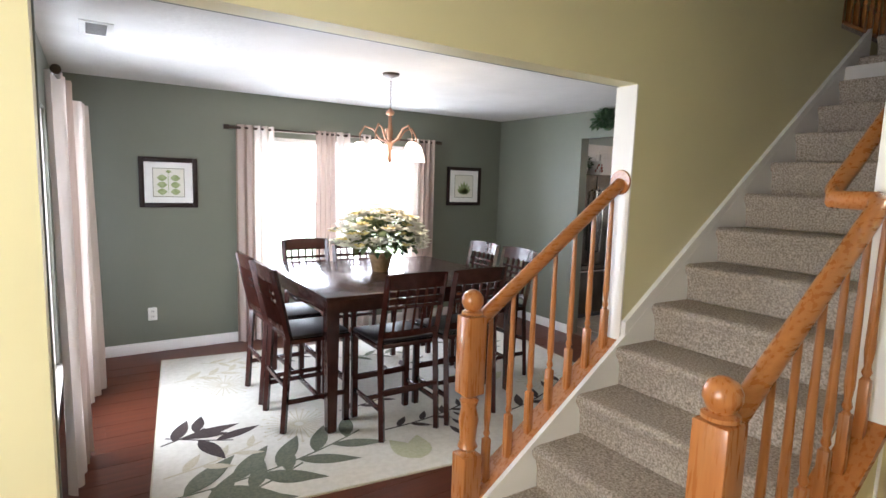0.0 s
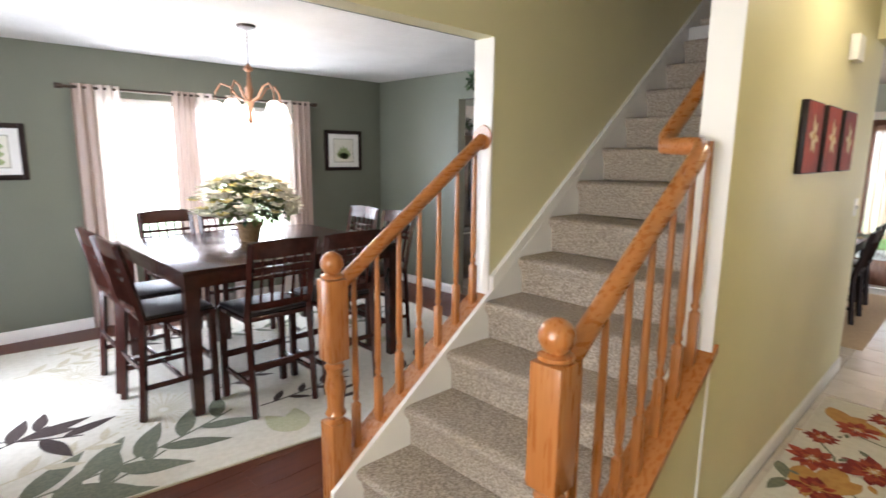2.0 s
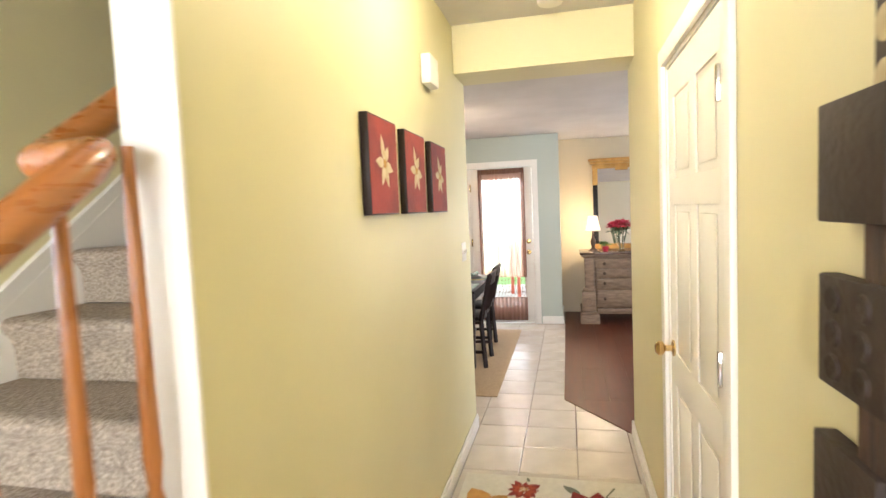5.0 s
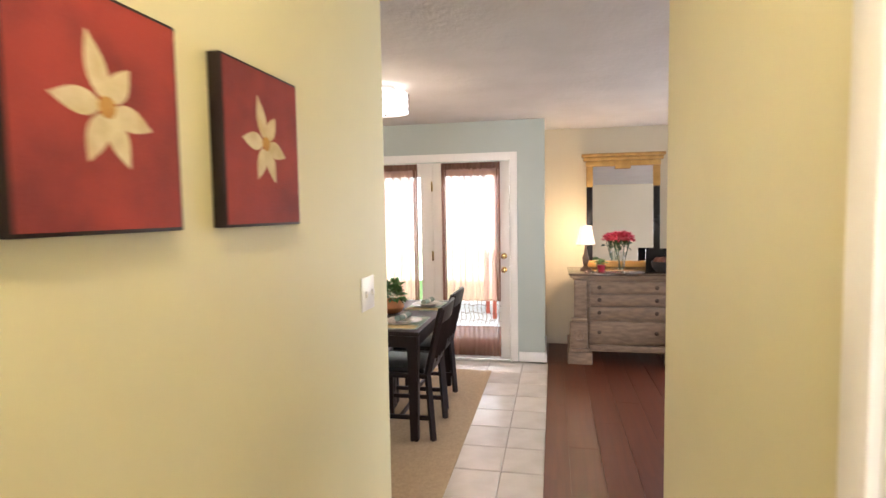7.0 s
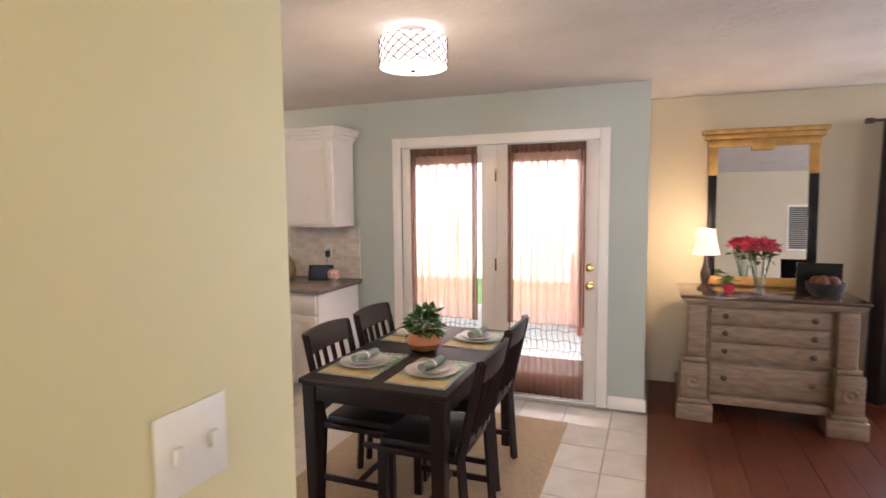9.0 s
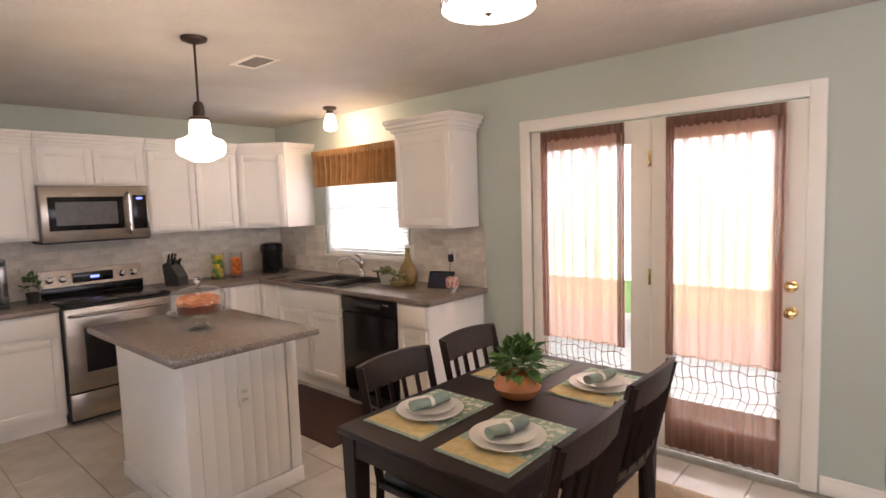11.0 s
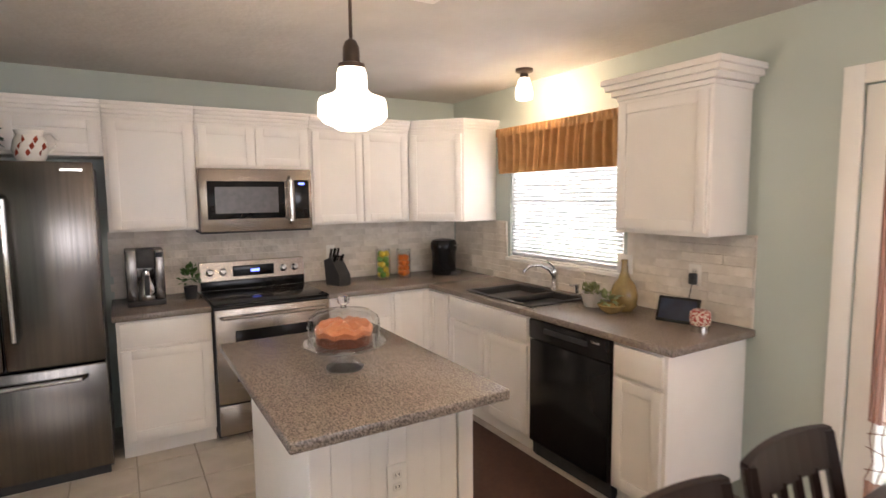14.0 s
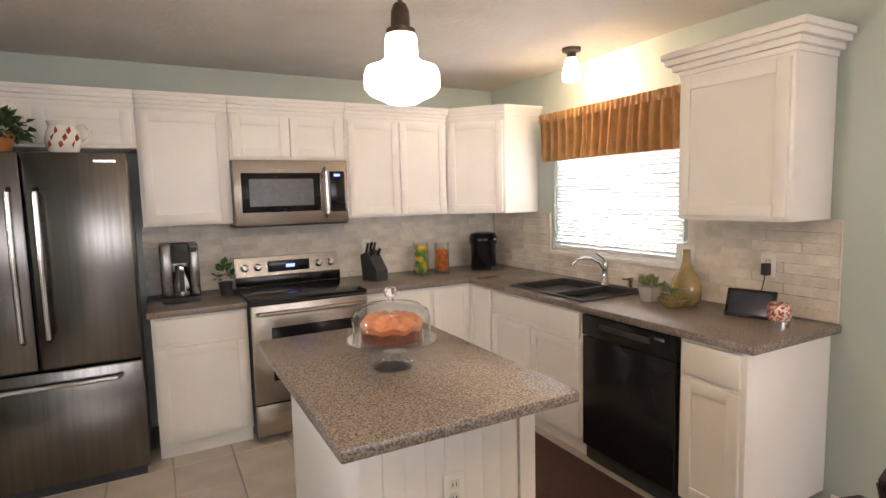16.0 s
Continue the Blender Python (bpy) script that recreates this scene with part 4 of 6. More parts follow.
# sink and tap
sk = thing("kitchen_sink", "black double-bowl composite sink set in the counter", "sink")
boxes("rim", BLACKMATT, [(8.91, 8.945, 4.97, 5.69, 0.909, 0.92), (9.37, 9.42, 4.97, 5.69, 0.909, 0.92), (8.945, 9.37, 4.97, 5.005, 0.909, 0.92), (8.945, 9.37, 5.655, 5.69, 0.909, 0.92), (8.945, 9.37, 5.26, 5.30, 0.88, 0.918)], sk, 0.006)
boxes("bowl", BLACKMATT, [(8.935, 9.378, 5.003, 5.657, 0.8685, 0.8735), (8.933, 8.943, 5.003, 5.657, 0.8735, 0.91), (9.37, 9.38, 5.003, 5.657, 0.8735, 0.91), (8.943, 9.37, 5.003, 5.012, 0.8735, 0.91), (8.943, 9.37, 5.648, 5.657, 0.8735, 0.91)], sk)
fa = thing("kitchen_tap", "brushed nickel high-arc tap behind the sink", "tap", (9.41, 5.30, 0.918))
bm = bmesh.new(); lathe(bm, [(0.03, 0), (0.03, 0.01), (0.022, 0.02), (0.02, 0.10), (0.024, 0.12), (0.018, 0.15), (0, 0.155)], n=16)
tube(bm, [(0, 0, 0.09), (-0.03, 0.02, 0.15), (-0.09, 0.05, 0.185), (-0.16, 0.08, 0.18), (-0.20, 0.10, 0.14), (-0.205, 0.10, 0.12)], 0.012, 10)
tube(bm, [(0, 0, 0.14), (-0.02, -0.005, 0.18), (-0.05, 0.03, 0.215)], 0.009, 8)
done("spout", bm, CHROME, fa, True)
so = thing("soap_dispenser", "brushed nickel soap pump at the sink", "dispenser", (9.41, 5.08, 0.918))
bm = bmesh.new(); lathe(bm, [(0.02, 0), (0.02, 0.008), (0.012, 0.015), (0.012, 0.05), (0.018, 0.055), (0.018, 0.075), (0, 0.08)], n=14); tube(bm, [(0, 0, 0.065), (-0.05, 0.02, 0.07)], 0.007, 8)
done("pump", bm, CHROME, so, True)

# dishwasher
dw = thing("dishwasher", "black built-in dishwasher with handle recess", "dishwasher")
boxes("body", BLACKMATT, [(8.90, 9.45, 4.31, 4.925, 0.02, 0.866)], dw)
boxes("door", BLACK, [(8.866, 8.90, 4.312, 4.923, 0.11, 0.74)], dw, 0.006)
boxes("control_panel", BLACK, [(8.86, 8.90, 4.312, 4.923, 0.745, 0.864)], dw, 0.008)
boxes("handle", BLACKMATT, [(8.845, 8.862, 4.45, 4.78, 0.80, 0.83)], dw, 0.006)
boxes("badge", CHROME, [(8.857, 8.862, 4.37, 4.43, 0.825, 0.84)], dw, 0.003)
boxes("kick_plate", BLACKMATT, [(8.92, 8.94, 4.312, 4.923, 0.0, 0.10)], dw)

# range
rg = thing("kitchen_range", "stainless steel electric range with black glass top", "range")
RX0, RX1, RF = 7.275, 8.033, 6.10
boxes("body", BLACKMATT, [(RX0, RX1, RF + 0.03, KN - 0.03, 0.03, 0.90)], rg, 0.003)
boxes("oven_door", STEEL, [(RX0 + 0.004, RX1 - 0.004, RF - 0.01, RF + 0.03, 0.26, 0.885)], rg, 0.006)
boxes("oven_window", BLACK, [(RX0 + 0.12, RX1 - 0.12, RF - 0.014, RF - 0.009, 0.40, 0.74)], rg, 0.003)
boxes("drawer", STEEL, [(RX0 + 0.004, RX1 - 0.004, RF - 0.006, RF + 0.03, 0.05, 0.25)], rg, 0.006)
bm = bmesh.new(); tube(bm, [(RX0 + 0.04, RF - 0.012, 0.83), (RX0 + 0.05, RF - 0.05, 0.835), (RX1 - 0.05, RF - 0.05, 0.835), (RX1 - 0.04, RF - 0.012, 0.83)], 0.013, 10)
done("handle", bm, STEEL, rg, True)
boxes("cooktop", BLACK, [(RX0, RX1, RF - 0.005, KN - 0.09, 0.90, 0.918)], rg, 0.006)
bm = bmesh.new(); side = [(0.0, 0.918), (-0.005, 0.99), (0.02, 1.12), (0.085, 1.125), (0.085, 0.918)]
lo = [bm.verts.new((RX0, KN - 0.09 + a, z)) for a, z in side]; hi = [bm.verts.new((RX1, KN - 0.09 + a, z)) for a, z in side]
for i in range(5): bm.faces.new((lo[i], lo[(i + 1) % 5], hi[(i + 1) % 5], hi[i]))
bm.faces.new(list(reversed(lo))); bm.faces.new(hi)
done("backguard", bm, STEEL, rg)
boxes("lower_trim", BLACK, [(RX0 + 0.002, RX1 - 0.002, KN - 0.100, KN - 0.088, 0.919, 0.985)], rg, 0.003)
boxes("display", BLACK, [(7.50, 7.80, KN - 0.092, KN - 0.082, 1.01, 1.09)], rg, 0.003)
boxes("clock", BLUE_LED, [(7.63, 7.69, KN - 0.0945, KN - 0.0915, 1.04, 1.06)], rg)
for x in (7.34, 7.43, 7.87, 7.96):
    bm = bmesh.new(); lathe(bm, [(0.028, 0), (0.028, 0.006), (0.02, 0.01), (0.019, 0.026), (0.015, 0.03), (0, 0.03)], n=16)
    done("control_knob", bm, CHROME, rg, True, pose(x, KN - 0.086, 1.05, 80, 0, 0))

# microwave
mw = thing("microwave", "stainless over-the-range microwave with black glass door", "microwave")
boxes("body", STEEL, [(7.263, 8.027, 6.40, KN - 0.003, 1.365, 1.795)], mw, 0.006)
boxes("window_glass", BLACK, [(7.31, 7.83, 6.394, 6.402, 1.45, 1.71)], mw, 0.004)
boxes("viewing_panel", surface("mesh_grey", (0.05, 0.045, 0.04), (0.07, 0.06, 0.055), 0.3, 30), [(7.36, 7.78, 6.3915, 6.395, 1.49, 1.67)], mw)
boxes("keypad", BLACK, [(7.90, 8.005, 6.394, 6.402, 1.44, 1.72)], mw, 0.003)
boxes("clock", BLUE_LED, [(7.93, 7.97, 6.3925, 6.3945, 1.685, 1.70)], mw)
bm = bmesh.new(); tube(bm, [(7.865, 6.40, 1.74), (7.865, 6.36, 1.72), (7.865, 6.355, 1.58), (7.865, 6.36, 1.43), (7.865, 6.40, 1.41)], 0.012, 10)
done("handle", bm, CHROME, mw, True)
boxes("vent_base", BLACKMATT, [(7.27, 8.02, 6.42, 6.76, 1.352, 1.366)], mw)

# refrigerator
fr = thing("refrigerator", "stainless french-door refrigerator with bottom freezer drawer", "refrigerator")
FX0, FX1, FF = 5.78, 6.69, 6.02
boxes("body", surface("fridge_side_grey", (0.10, 0.10, 0.10), (0.12, 0.12, 0.12), 0.4, 10), [(FX0 + 0.005, FX1 - 0.005, FF + 0.08, KN - 0.03, 0.03, 1.78)], fr, 0.004)
mid = 6.235
for a, b in ((FX0, mid - 0.004), (mid + 0.004, FX1)):
    boxes("door", STEEL_DARK, [(a, b, FF, FF + 0.078, 0.69, 1.80)], fr, 0.012)
boxes("freezer_drawer", STEEL_DARK, [(FX0, FX1, FF, FF + 0.078, 0.07, 0.68)], fr, 0.012)
for x in (mid - 0.055, mid + 0.055):
    bm = bmesh.new(); tube(bm, [(x, FF + 0.01, 1.62), (x, FF - 0.045, 1.60), (x, FF - 0.06, 1.25), (x, FF - 0.045, 0.86), (x, FF + 0.01, 0.84)], 0.014, 10)
    done("handle", bm, CHROME, fr, True)
bm = bmesh.new(); tube(bm, [(FX0 + 0.1, FF + 0.01, 0.615), (FX0 + 0.12, FF - 0.05, 0.615), (FX1 - 0.12, FF - 0.05, 0.615), (FX1 - 0.1, FF + 0.01, 0.615)], 0.014, 10)
done("drawer_handle", bm, CHROME, fr, True)
boxes("badge", CHROME, [(6.54, 6.64, FF - 0.003, FF + 0.002, 1.75, 1.762)], fr)
boxes("base_grille", BLACKMATT, [(FX0 + 0.02, FX1 - 0.02, FF + 0.06, FF + 0.1, 0.0, 0.07)], fr)

# island
isl = thing("kitchen_island", "white beadboard kitchen island with grey speckled top", "kitchen island")
boxes("top", COUNTER, [(7.165, 7.95, 3.94, 5.15, 0.872, 0.912)], isl, 0.009)
boxes("body", CABWHITE, [(7.275, 7.90, 4.13, 5.03, 0.0, 0.872)], isl, 0.002)
for i in range(7):
    boxes("beadboard", CABWHITE, [(7.345 + i * 0.07, 7.4148 + i * 0.07, 4.123, 4.131, 0.09, 0.87)], isl, 0.0012)
boxes("corner_post", CABWHITE, [(7.27, 7.34, 4.115, 4.135, 0, 0.87)], isl, 0.003)
boxes("corner_post", CABWHITE, [(7.84, 7.905, 4.115, 4.135, 0, 0.87)], isl, 0.003)
boxes("base_moulding", CABWHITE, [(7.265, 7.91, 4.105, 4.125, 0, 0.085), (7.262, 7.28, 4.105, 5.03, 0, 0.085)], isl, 0.004)


def outlet(name, at, turn, label, switch=False, w=0.075):
    e = thing(name, label, "outlet" if not switch else "switch", at, turn)
    boxes("plate", PLASTIC_W, [(-w / 2, w / 2, -0.006, 0, -0.06, 0.06)], e, 0.003)
    if switch:
        for x in (-w / 4, w / 4):
            boxes("toggle", PLASTIC_W, [(x - 0.006, x + 0.006, -0.016, -0.006, -0.012, 0.012)], e, 0.002)
    else:
        for z in (-0.022, 0.022):
            boxes("socket", surface("socket_white", (0.70, 0.68, 0.63), None, 0.4), [(-0.016, 0.016, -0.009, -0.006, z - 0.014, z + 0.014)], e, 0.003)
            boxes("slot", BLACKMATT, [(-0.008, -0.005, -0.0095, -0.0088, z - 0.005, z + 0.006), (0.005, 0.008, -0.0095, -0.0088, z - 0.005, z + 0.006)], e)


outlet("wall_outlet", (7.58, 4.119, 0.60), 0, "white double outlet on the island panel")
outlet("wall_outlet", (1.465, DN, 0.36), 0, "white double outlet on the green wall")
outlet("wall_outlet", (KE - 0.022, 4.27, 1.15), -90, "white double outlet on the stone backsplash")
outlet("wall_outlet", (8.28, KN - 0.022, 1.14), 0, "white double outlet on the stone backsplash")
outlet("light_switch", (5.86, HN, 1.25), 0, "white double light switch on the hall wall", True, 0.125)
outlet("light_switch", (KE - 0.022, 4.75, 1.16), -90, "white triple switch on the stone backsplash", True, 0.12)
outlet("wall_outlet", (3.55, HS, 0.35), 180, "white double outlet low on the hall wall")
pl = thing("power_plug", "black plug with a cable", "plug", (KE - 0.03, 4.27, 1.13))
boxes("plug", BLACKMATT, [(-0.03, 0.0, -0.018, 0.018, -0.03, 0.03)], pl, 0.004)
bm = bmesh.new(); tube(bm, [(-0.02, 0, -0.03), (-0.025, 0.01, -0.10), (-0.02, 0.02, -0.17), (-0.03, 0.03, -0.215)], 0.003, 6)
done("cable", bm, BLACKMATT, pl, True)


# ---- tables and chairs ----
def table(name, label, at, w, d, h, mat, leg, apron):
    e = thing(name, label, "table", at)
    boxes("top", mat, [(-w / 2, w / 2, -d / 2, d / 2, h - 0.028, h)], e, 0.006)
    i = 0.03
    boxes("apron", mat, [(-w / 2 + i, w / 2 - i, s * (d / 2 - i) - 0.011, s * (d / 2 - i) + 0.011, h - 0.028 - apron, h - 0.029) for s in (-1, 1)] + [(s * (w / 2 - i) - 0.011, s * (w / 2 - i) + 0.011, -d / 2 + i, d / 2 - i, h - 0.028 - apron, h - 0.0292) for s in (-1, 1)], e, 0.002)
    for sx in (-1, 1):
        for sy in (-1, 1):
            x, y = sx * (w / 2 - leg / 2 - 0.012), sy * (d / 2 - leg / 2 - 0.012)
            bm = bmesh.new()
            vs = box(bm, x - leg / 2, x + leg / 2, y - leg / 2, y + leg / 2, 0.0, h - 0.03)
            for v in vs:
                if v.co.z < 0.1:
                    v.co.x, v.co.y = x + (v.co.x - x) * 0.72, y + (v.co.y - y) * 0.72
            bmesh.ops.bevel(bm, geom=list(bm.edges), offset=0.004, segments=2, affect="EDGES")
            done("leg", bm, mat, e, True)
    return e


def chair(label, group, at, turn, seat_h, top, mat, slats, cross, pad):
    """A slat-backed chair that faces its own +y."""
    e = thing("dining_chair", label, "chair", at, turn, group)
    w, d = 0.44, 0.43
    bm = bmesh.new(); box(bm, -w / 2, w / 2, -d / 2 + 0.02, d / 2, seat_h - 0.03, seat_h, 0.008)
    done("seat_frame", bm, mat, e, True)
    bm = bmesh.new(); box(bm, -w / 2 + 0.012, w / 2 - 0.012, -d / 2 + 0.04, d / 2 - 0.008, seat_h, seat_h + pad, min(pad * 0.45, 0.016))
    done("seat_pad", bm, LEATHER, e, True)
    lean = 0.10
    def yb(z):
        return -d / 2 + 0.02 - (z - seat_h) / (top - seat_h) * lean if z > seat_h else -d / 2 + 0.02 - (seat_h - z) * 0.07
    for s in (-1, 1):
        x = s * (w / 2 - 0.018)
        bm = bmesh.new()
        tube(bm, [(x, yb(z), z) for z in (0.0, seat_h * 0.5, seat_h, seat_h + (top - seat_h) * 0.5, top)], 0.023, 4, 1.0)
        done("back_post", bm, mat, e)
        bm = bmesh.new(); vs = box(bm, x - 0.02, x + 0.02, d / 2 - 0.045, d / 2 - 0.005, 0, seat_h - 0.02, 0.003)
        done("front_leg", bm, mat, e, True)
        boxes("side_stretcher", mat, [(x - 0.009, x + 0.009, -d / 2 + 0.01, d / 2 - 0.02, seat_h * 0.30, seat_h * 0.30 + 0.03)], e, 0.002)
    boxes("stretcher", mat, [(-w / 2 + 0.02, w / 2 - 0.02, -0.01, 0.01, seat_h * 0.30 + 0.002, seat_h * 0.30 + 0.028)], e, 0.002)
    if seat_h > 0.55:
        boxes("foot_rail", mat, [(-w / 2 + 0.02, w / 2 - 0.02, d / 2 - 0.035, d / 2 - 0.012, 0.26, 0.30), (-w / 2 + 0.02, w / 2 - 0.02, -d / 2 - 0.02, -d / 2 + 0.0, 0.30, 0.33)], e, 0.003)
    # curved top rail
    n, hgt = 8, 0.085 if cross else 0.10
    for z0, z1, nm in ((top - hgt, top + 0.01, "t"), (seat_h + 0.05, seat_h + 0.09, "b")):
        prev = None
        bm = bmesh.new()
        for i in range(n + 1):
            u = -1 + 2 * i / n
            x = u * (w / 2 - 0.004)
            bow = -0.022 * (1 - u * u)
            zz1 = z1 + (0.012 * (1 - u * u) if nm == "t" else 0)
            q = [bm.verts.new((x, yb(z0) + bow - 0.011, z0)), bm.verts.new((x, yb(z0) + bow + 0.011, z0)), bm.verts.new((x, yb(z1) + bow + 0.011, zz1)), bm.verts.new((x, yb(z1) + bow - 0.011, zz1))]
            if prev:
                for k in range(4):
                    bm.faces.new((prev[k], prev[(k + 1) % 4], q[(k + 1) % 4], q[k]))
            else:
                bm.faces.new(q)
            prev = q
        bm.faces.new(list(reversed(prev)))
        done("back_rail", bm, mat, e)
    for i in range(slats):
        x = -w / 2 + 0.02 + (w - 0.04) * (i + 1) / (slats + 1)
        bow = -0.02 * (1 - (x / (w / 2)) ** 2)
        bm = bmesh.new(); tube(bm, [(x, yb(z) + bow, z) for z in (seat_h + 0.07, (seat_h + top) / 2, top - hgt + 0.01)], 0.016, 4, 0.55)
        done("slat", bm, mat, e)
    if cross:
        for z in (top - 0.15, top - 0.20):
            boxes("cross_slat", mat, [(-w / 2 + 0.03, w / 2 - 0.03, yb(z) - 0.024, yb(z) - 0.008, z - 0.012, z + 0.012)], e, 0.002)
    return e


rug_z = 0.012
table("dining_table", "dark cherry wood counter-height square dining table", (3.02, 5.32, rug_z), 1.60, 1.44, 0.90, DARKWOOD, 0.085, 0.085)
G = "chairs round the dining table"
CL = "dark cherry slat-back counter chair with dark leather seat"
proto = chair(CL, G, (2.70, 4.60, rug_z), 0, 0.61, 1.06, DARKWOOD, 5, True, 0.022)
for x, y, tn in ((3.19, 4.60, 0), (2.24, 4.98, -90), (2.24, 5.50, -90), (2.68, 6.04, 180), (3.16, 6.04, 180), (3.88, 5.05, 90), (3.88, 5.55, 90)):
    copy_thing(proto, pose(x, y, rug_z, 0, 0, tn))

jute_z = 0.010
table("kitchen_table", "espresso wood kitchen table set for four", (8.03, 2.715, jute_z), 1.26, 0.76, 0.745, ESPRESSO, 0.075, 0.08)
G = "chairs round the kitchen table"
proto = chair("espresso wood slat-back chair with black leather seat", G, (7.81, 2.90, jute_z), 180, 0.45, 0.89, ESPRESSO, 4, False, 0.04)
for x, y, tn in ((8.34, 2.91, 180), (7.67, 2.49, 0), (8.25, 2.52, 0)):
    copy_thing(proto, pose(x, y, jute_z, 0, 0, tn))

# place settings
tz = 0.745 + jute_z
def setting(x, y, tn):
    m = thing("placemat", "aqua patterned cloth placemat with a gold band", "placemat", (x, y, tz), tn, "placemats")
    boxes("cloth", MAT_CLOTH, [(-0.215, 0.215, -0.15, 0.15, 0.0005, 0.003)], m)
    boxes("band", MAT_BAND, [(-0.214, -0.09, -0.149, 0.149, 0.003, 0.0037)], m)
    boxes("border", NAPKIN, [(-0.2145, 0.2145, -0.1495, -0.137, 0.0038, 0.0044), (-0.2145, -0.200, -0.137, 0.1495, 0.0038, 0.0044)], m)
    p = thing("plate_stack", "white dinner plate with a smaller plate on it", "plate", (x, y, tz + 0.0046), tn, "plates")
    bm = bmesh.new(); lathe(bm, [(0, 0), (0.08, 0), (0.085, 0.004), (0.132, 0.014), (0.133, 0.017), (0.085, 0.008), (0.0, 0.006)], n=36)
    done("dinner_plate", bm, CERAMIC, p, True)
    bm = bmesh.new(); lathe(bm, [(0, 0.008), (0.06, 0.008), (0.065, 0.012), (0.098, 0.024), (0.099, 0.027), (0.06, 0.016), (0, 0.014)], n=36)
    done("side_plate", bm, CERAMIC, p, True)
    nk = thing("napkin", "rolled aqua cloth napkin in a ring", "napkin", (x, y, tz + 0.0215), tn - 12, "napkins")
    bm = bmesh.new(); tube(bm, [(-0.085, 0, 0.026), (-0.05, 0, 0.025), (-0.012, 0, 0.02), (0.012, 0, 0.02), (0.05, 0, 0.025), (0.085, 0, 0.026)], 0.024, 12, 0.8)
    done("cloth", bm, NAPKIN, nk, True)
    bm = bmesh.new(); tube(bm, [(-0.008, 0, 0.021), (0.008, 0, 0.021)], 0.026, 14, 0.85)
    done("ring", bm, CERAMIC, nk, True)


setting(7.69, 2.52, 0); setting(7.71, 2.90, 0); setting(8.37, 2.50, 0); setting(8.37, 2.90, 0)
pb = thing("potted_plant", "leafy green plant in a round terracotta bowl", "plant", (8.05, 2.715, tz))
bm = bmesh.new(); lathe(bm, [(0.045, 0), (0.075, 0.012), (0.098, 0.05), (0.092, 0.085), (0.078, 0.105), (0.072, 0.10), (0.08, 0.07), (0, 0.065)], n=32)
done("bowl", bm, TERRA, pb, True)
bush("foliage", LEAF, pb, (0, 0, 0.13), 0.095, 0.12, 170, 0.062, 3)

# dining flowers
fl = thing("flower_arrangement", "large arrangement of white lilies and greenery in a pot", "flowers", (2.98, 5.38, 0.90 + rug_z))
bm = bmesh.new(); lathe(bm, [(0.06, 0), (0.07, 0.01), (0.085, 0.10), (0.10, 0.125), (0.10, 0.14), (0.085, 0.14), (0.07, 0.10), (0, 0.1)], n=28)
done("pot", bm, surface("basket_tan", (0.34, 0.22, 0.11), (0.24, 0.15, 0.07), 0.7, 40, 0.5, 90), fl, True)
bush("greenery", LEAF_SAGE, fl, (0, 0, 0.24), 0.30, 0.22, 300, 0.09, 5)
bush("dark_greenery", LEAF_DARK, fl, (0.05, 0, 0.24), 0.22, 0.2, 160, 0.08, 6)
rnd = random.Random(8)
for mat, n, nm in ((PETAL_W, 210, "white_blooms"), (PETAL_Y, 22, "yellow_blooms")):
    bm = bmesh.new()
    for i in range(n):
        a, e = rnd.uniform(0, 6.28), rnd.uniform(-0.35, 1.3)
        r = rnd.uniform(0.75, 1.05)
        c = Vector((0.37 * r * math.cos(a) * math.cos(e), 0.37 * r * math.sin(a) * math.cos(e), 0.27 + 0.23 * math.sin(e)))
        for k in range(6):
            b = k * 1.047 + a
            leaf_mesh(bm, c, (math.cos(b) + 0.5 * math.cos(a), math.sin(b) + 0.5 * math.sin(a), 0.45), 0.062, 0.034, rnd)
    done(nm, bm, mat, fl)

# ---- rugs ----
RX, RY, RT = 1.187, 4.121, -7.0
rug = thing("dining_rug", "cream area rug with brown and green leaf pattern", "rug", (RX, RY, 0), RT)
boxes("pile", RUG_CREAM, [(0, 3.45, 0, 2.56, 0.0, 0.010)], rug, 0.004)
boxes("edging", RUG_TAN, [(-0.008, 3.458, -0.008, 0.0, 0, 0.0095), (-0.008, 3.458, 2.56, 2.568, 0, 0.0095), (-0.008, 0, 0, 2.56, 0, 0.0095), (3.45, 3.458, 0, 2.56, 0, 0.0095)], rug)


LAYER = [0]


def flat_leaf(bm, x, y, a, l, w, z, tip=1.0):
    LAYER[0] = (LAYER[0] + 1) % 45
    z += LAYER[0] * 2e-5
    c, s = math.cos(a), math.sin(a)
    n = 7
    up = [(l * i / n, w / 2 * math.sin(math.pi * (i / n) ** 0.8)) for i in range(n + 1)]
    pts = up + [(u, -v) for u, v in reversed(up[1:-1])]
    bm.faces.new([bm.verts.new((x + u * c - v * s, y + u * s + v * c, z)) for u, v in pts])


def flat_line(bm, pts, w, z):
    LAYER[0] = (LAYER[0] + 1) % 45
    z += LAYER[0] * 2e-5
    prev = None
    for i, (x, y) in enumerate(pts):
        x0, y0 = pts[max(i - 1, 0)]; x1, y1 = pts[min(i + 1, len(pts) - 1)]
        d = math.hypot(x1 - x0, y1 - y0) or 1
        nx, ny = -(y1 - y0) / d * w / 2, (x1 - x0) / d * w / 2
        q = (bm.verts.new((x + nx, y + ny, z)), bm.verts.new((x - nx, y - ny, z)))
        if prev: bm.faces.new((prev[0], prev[1], q[1], q[0]))
        prev = q


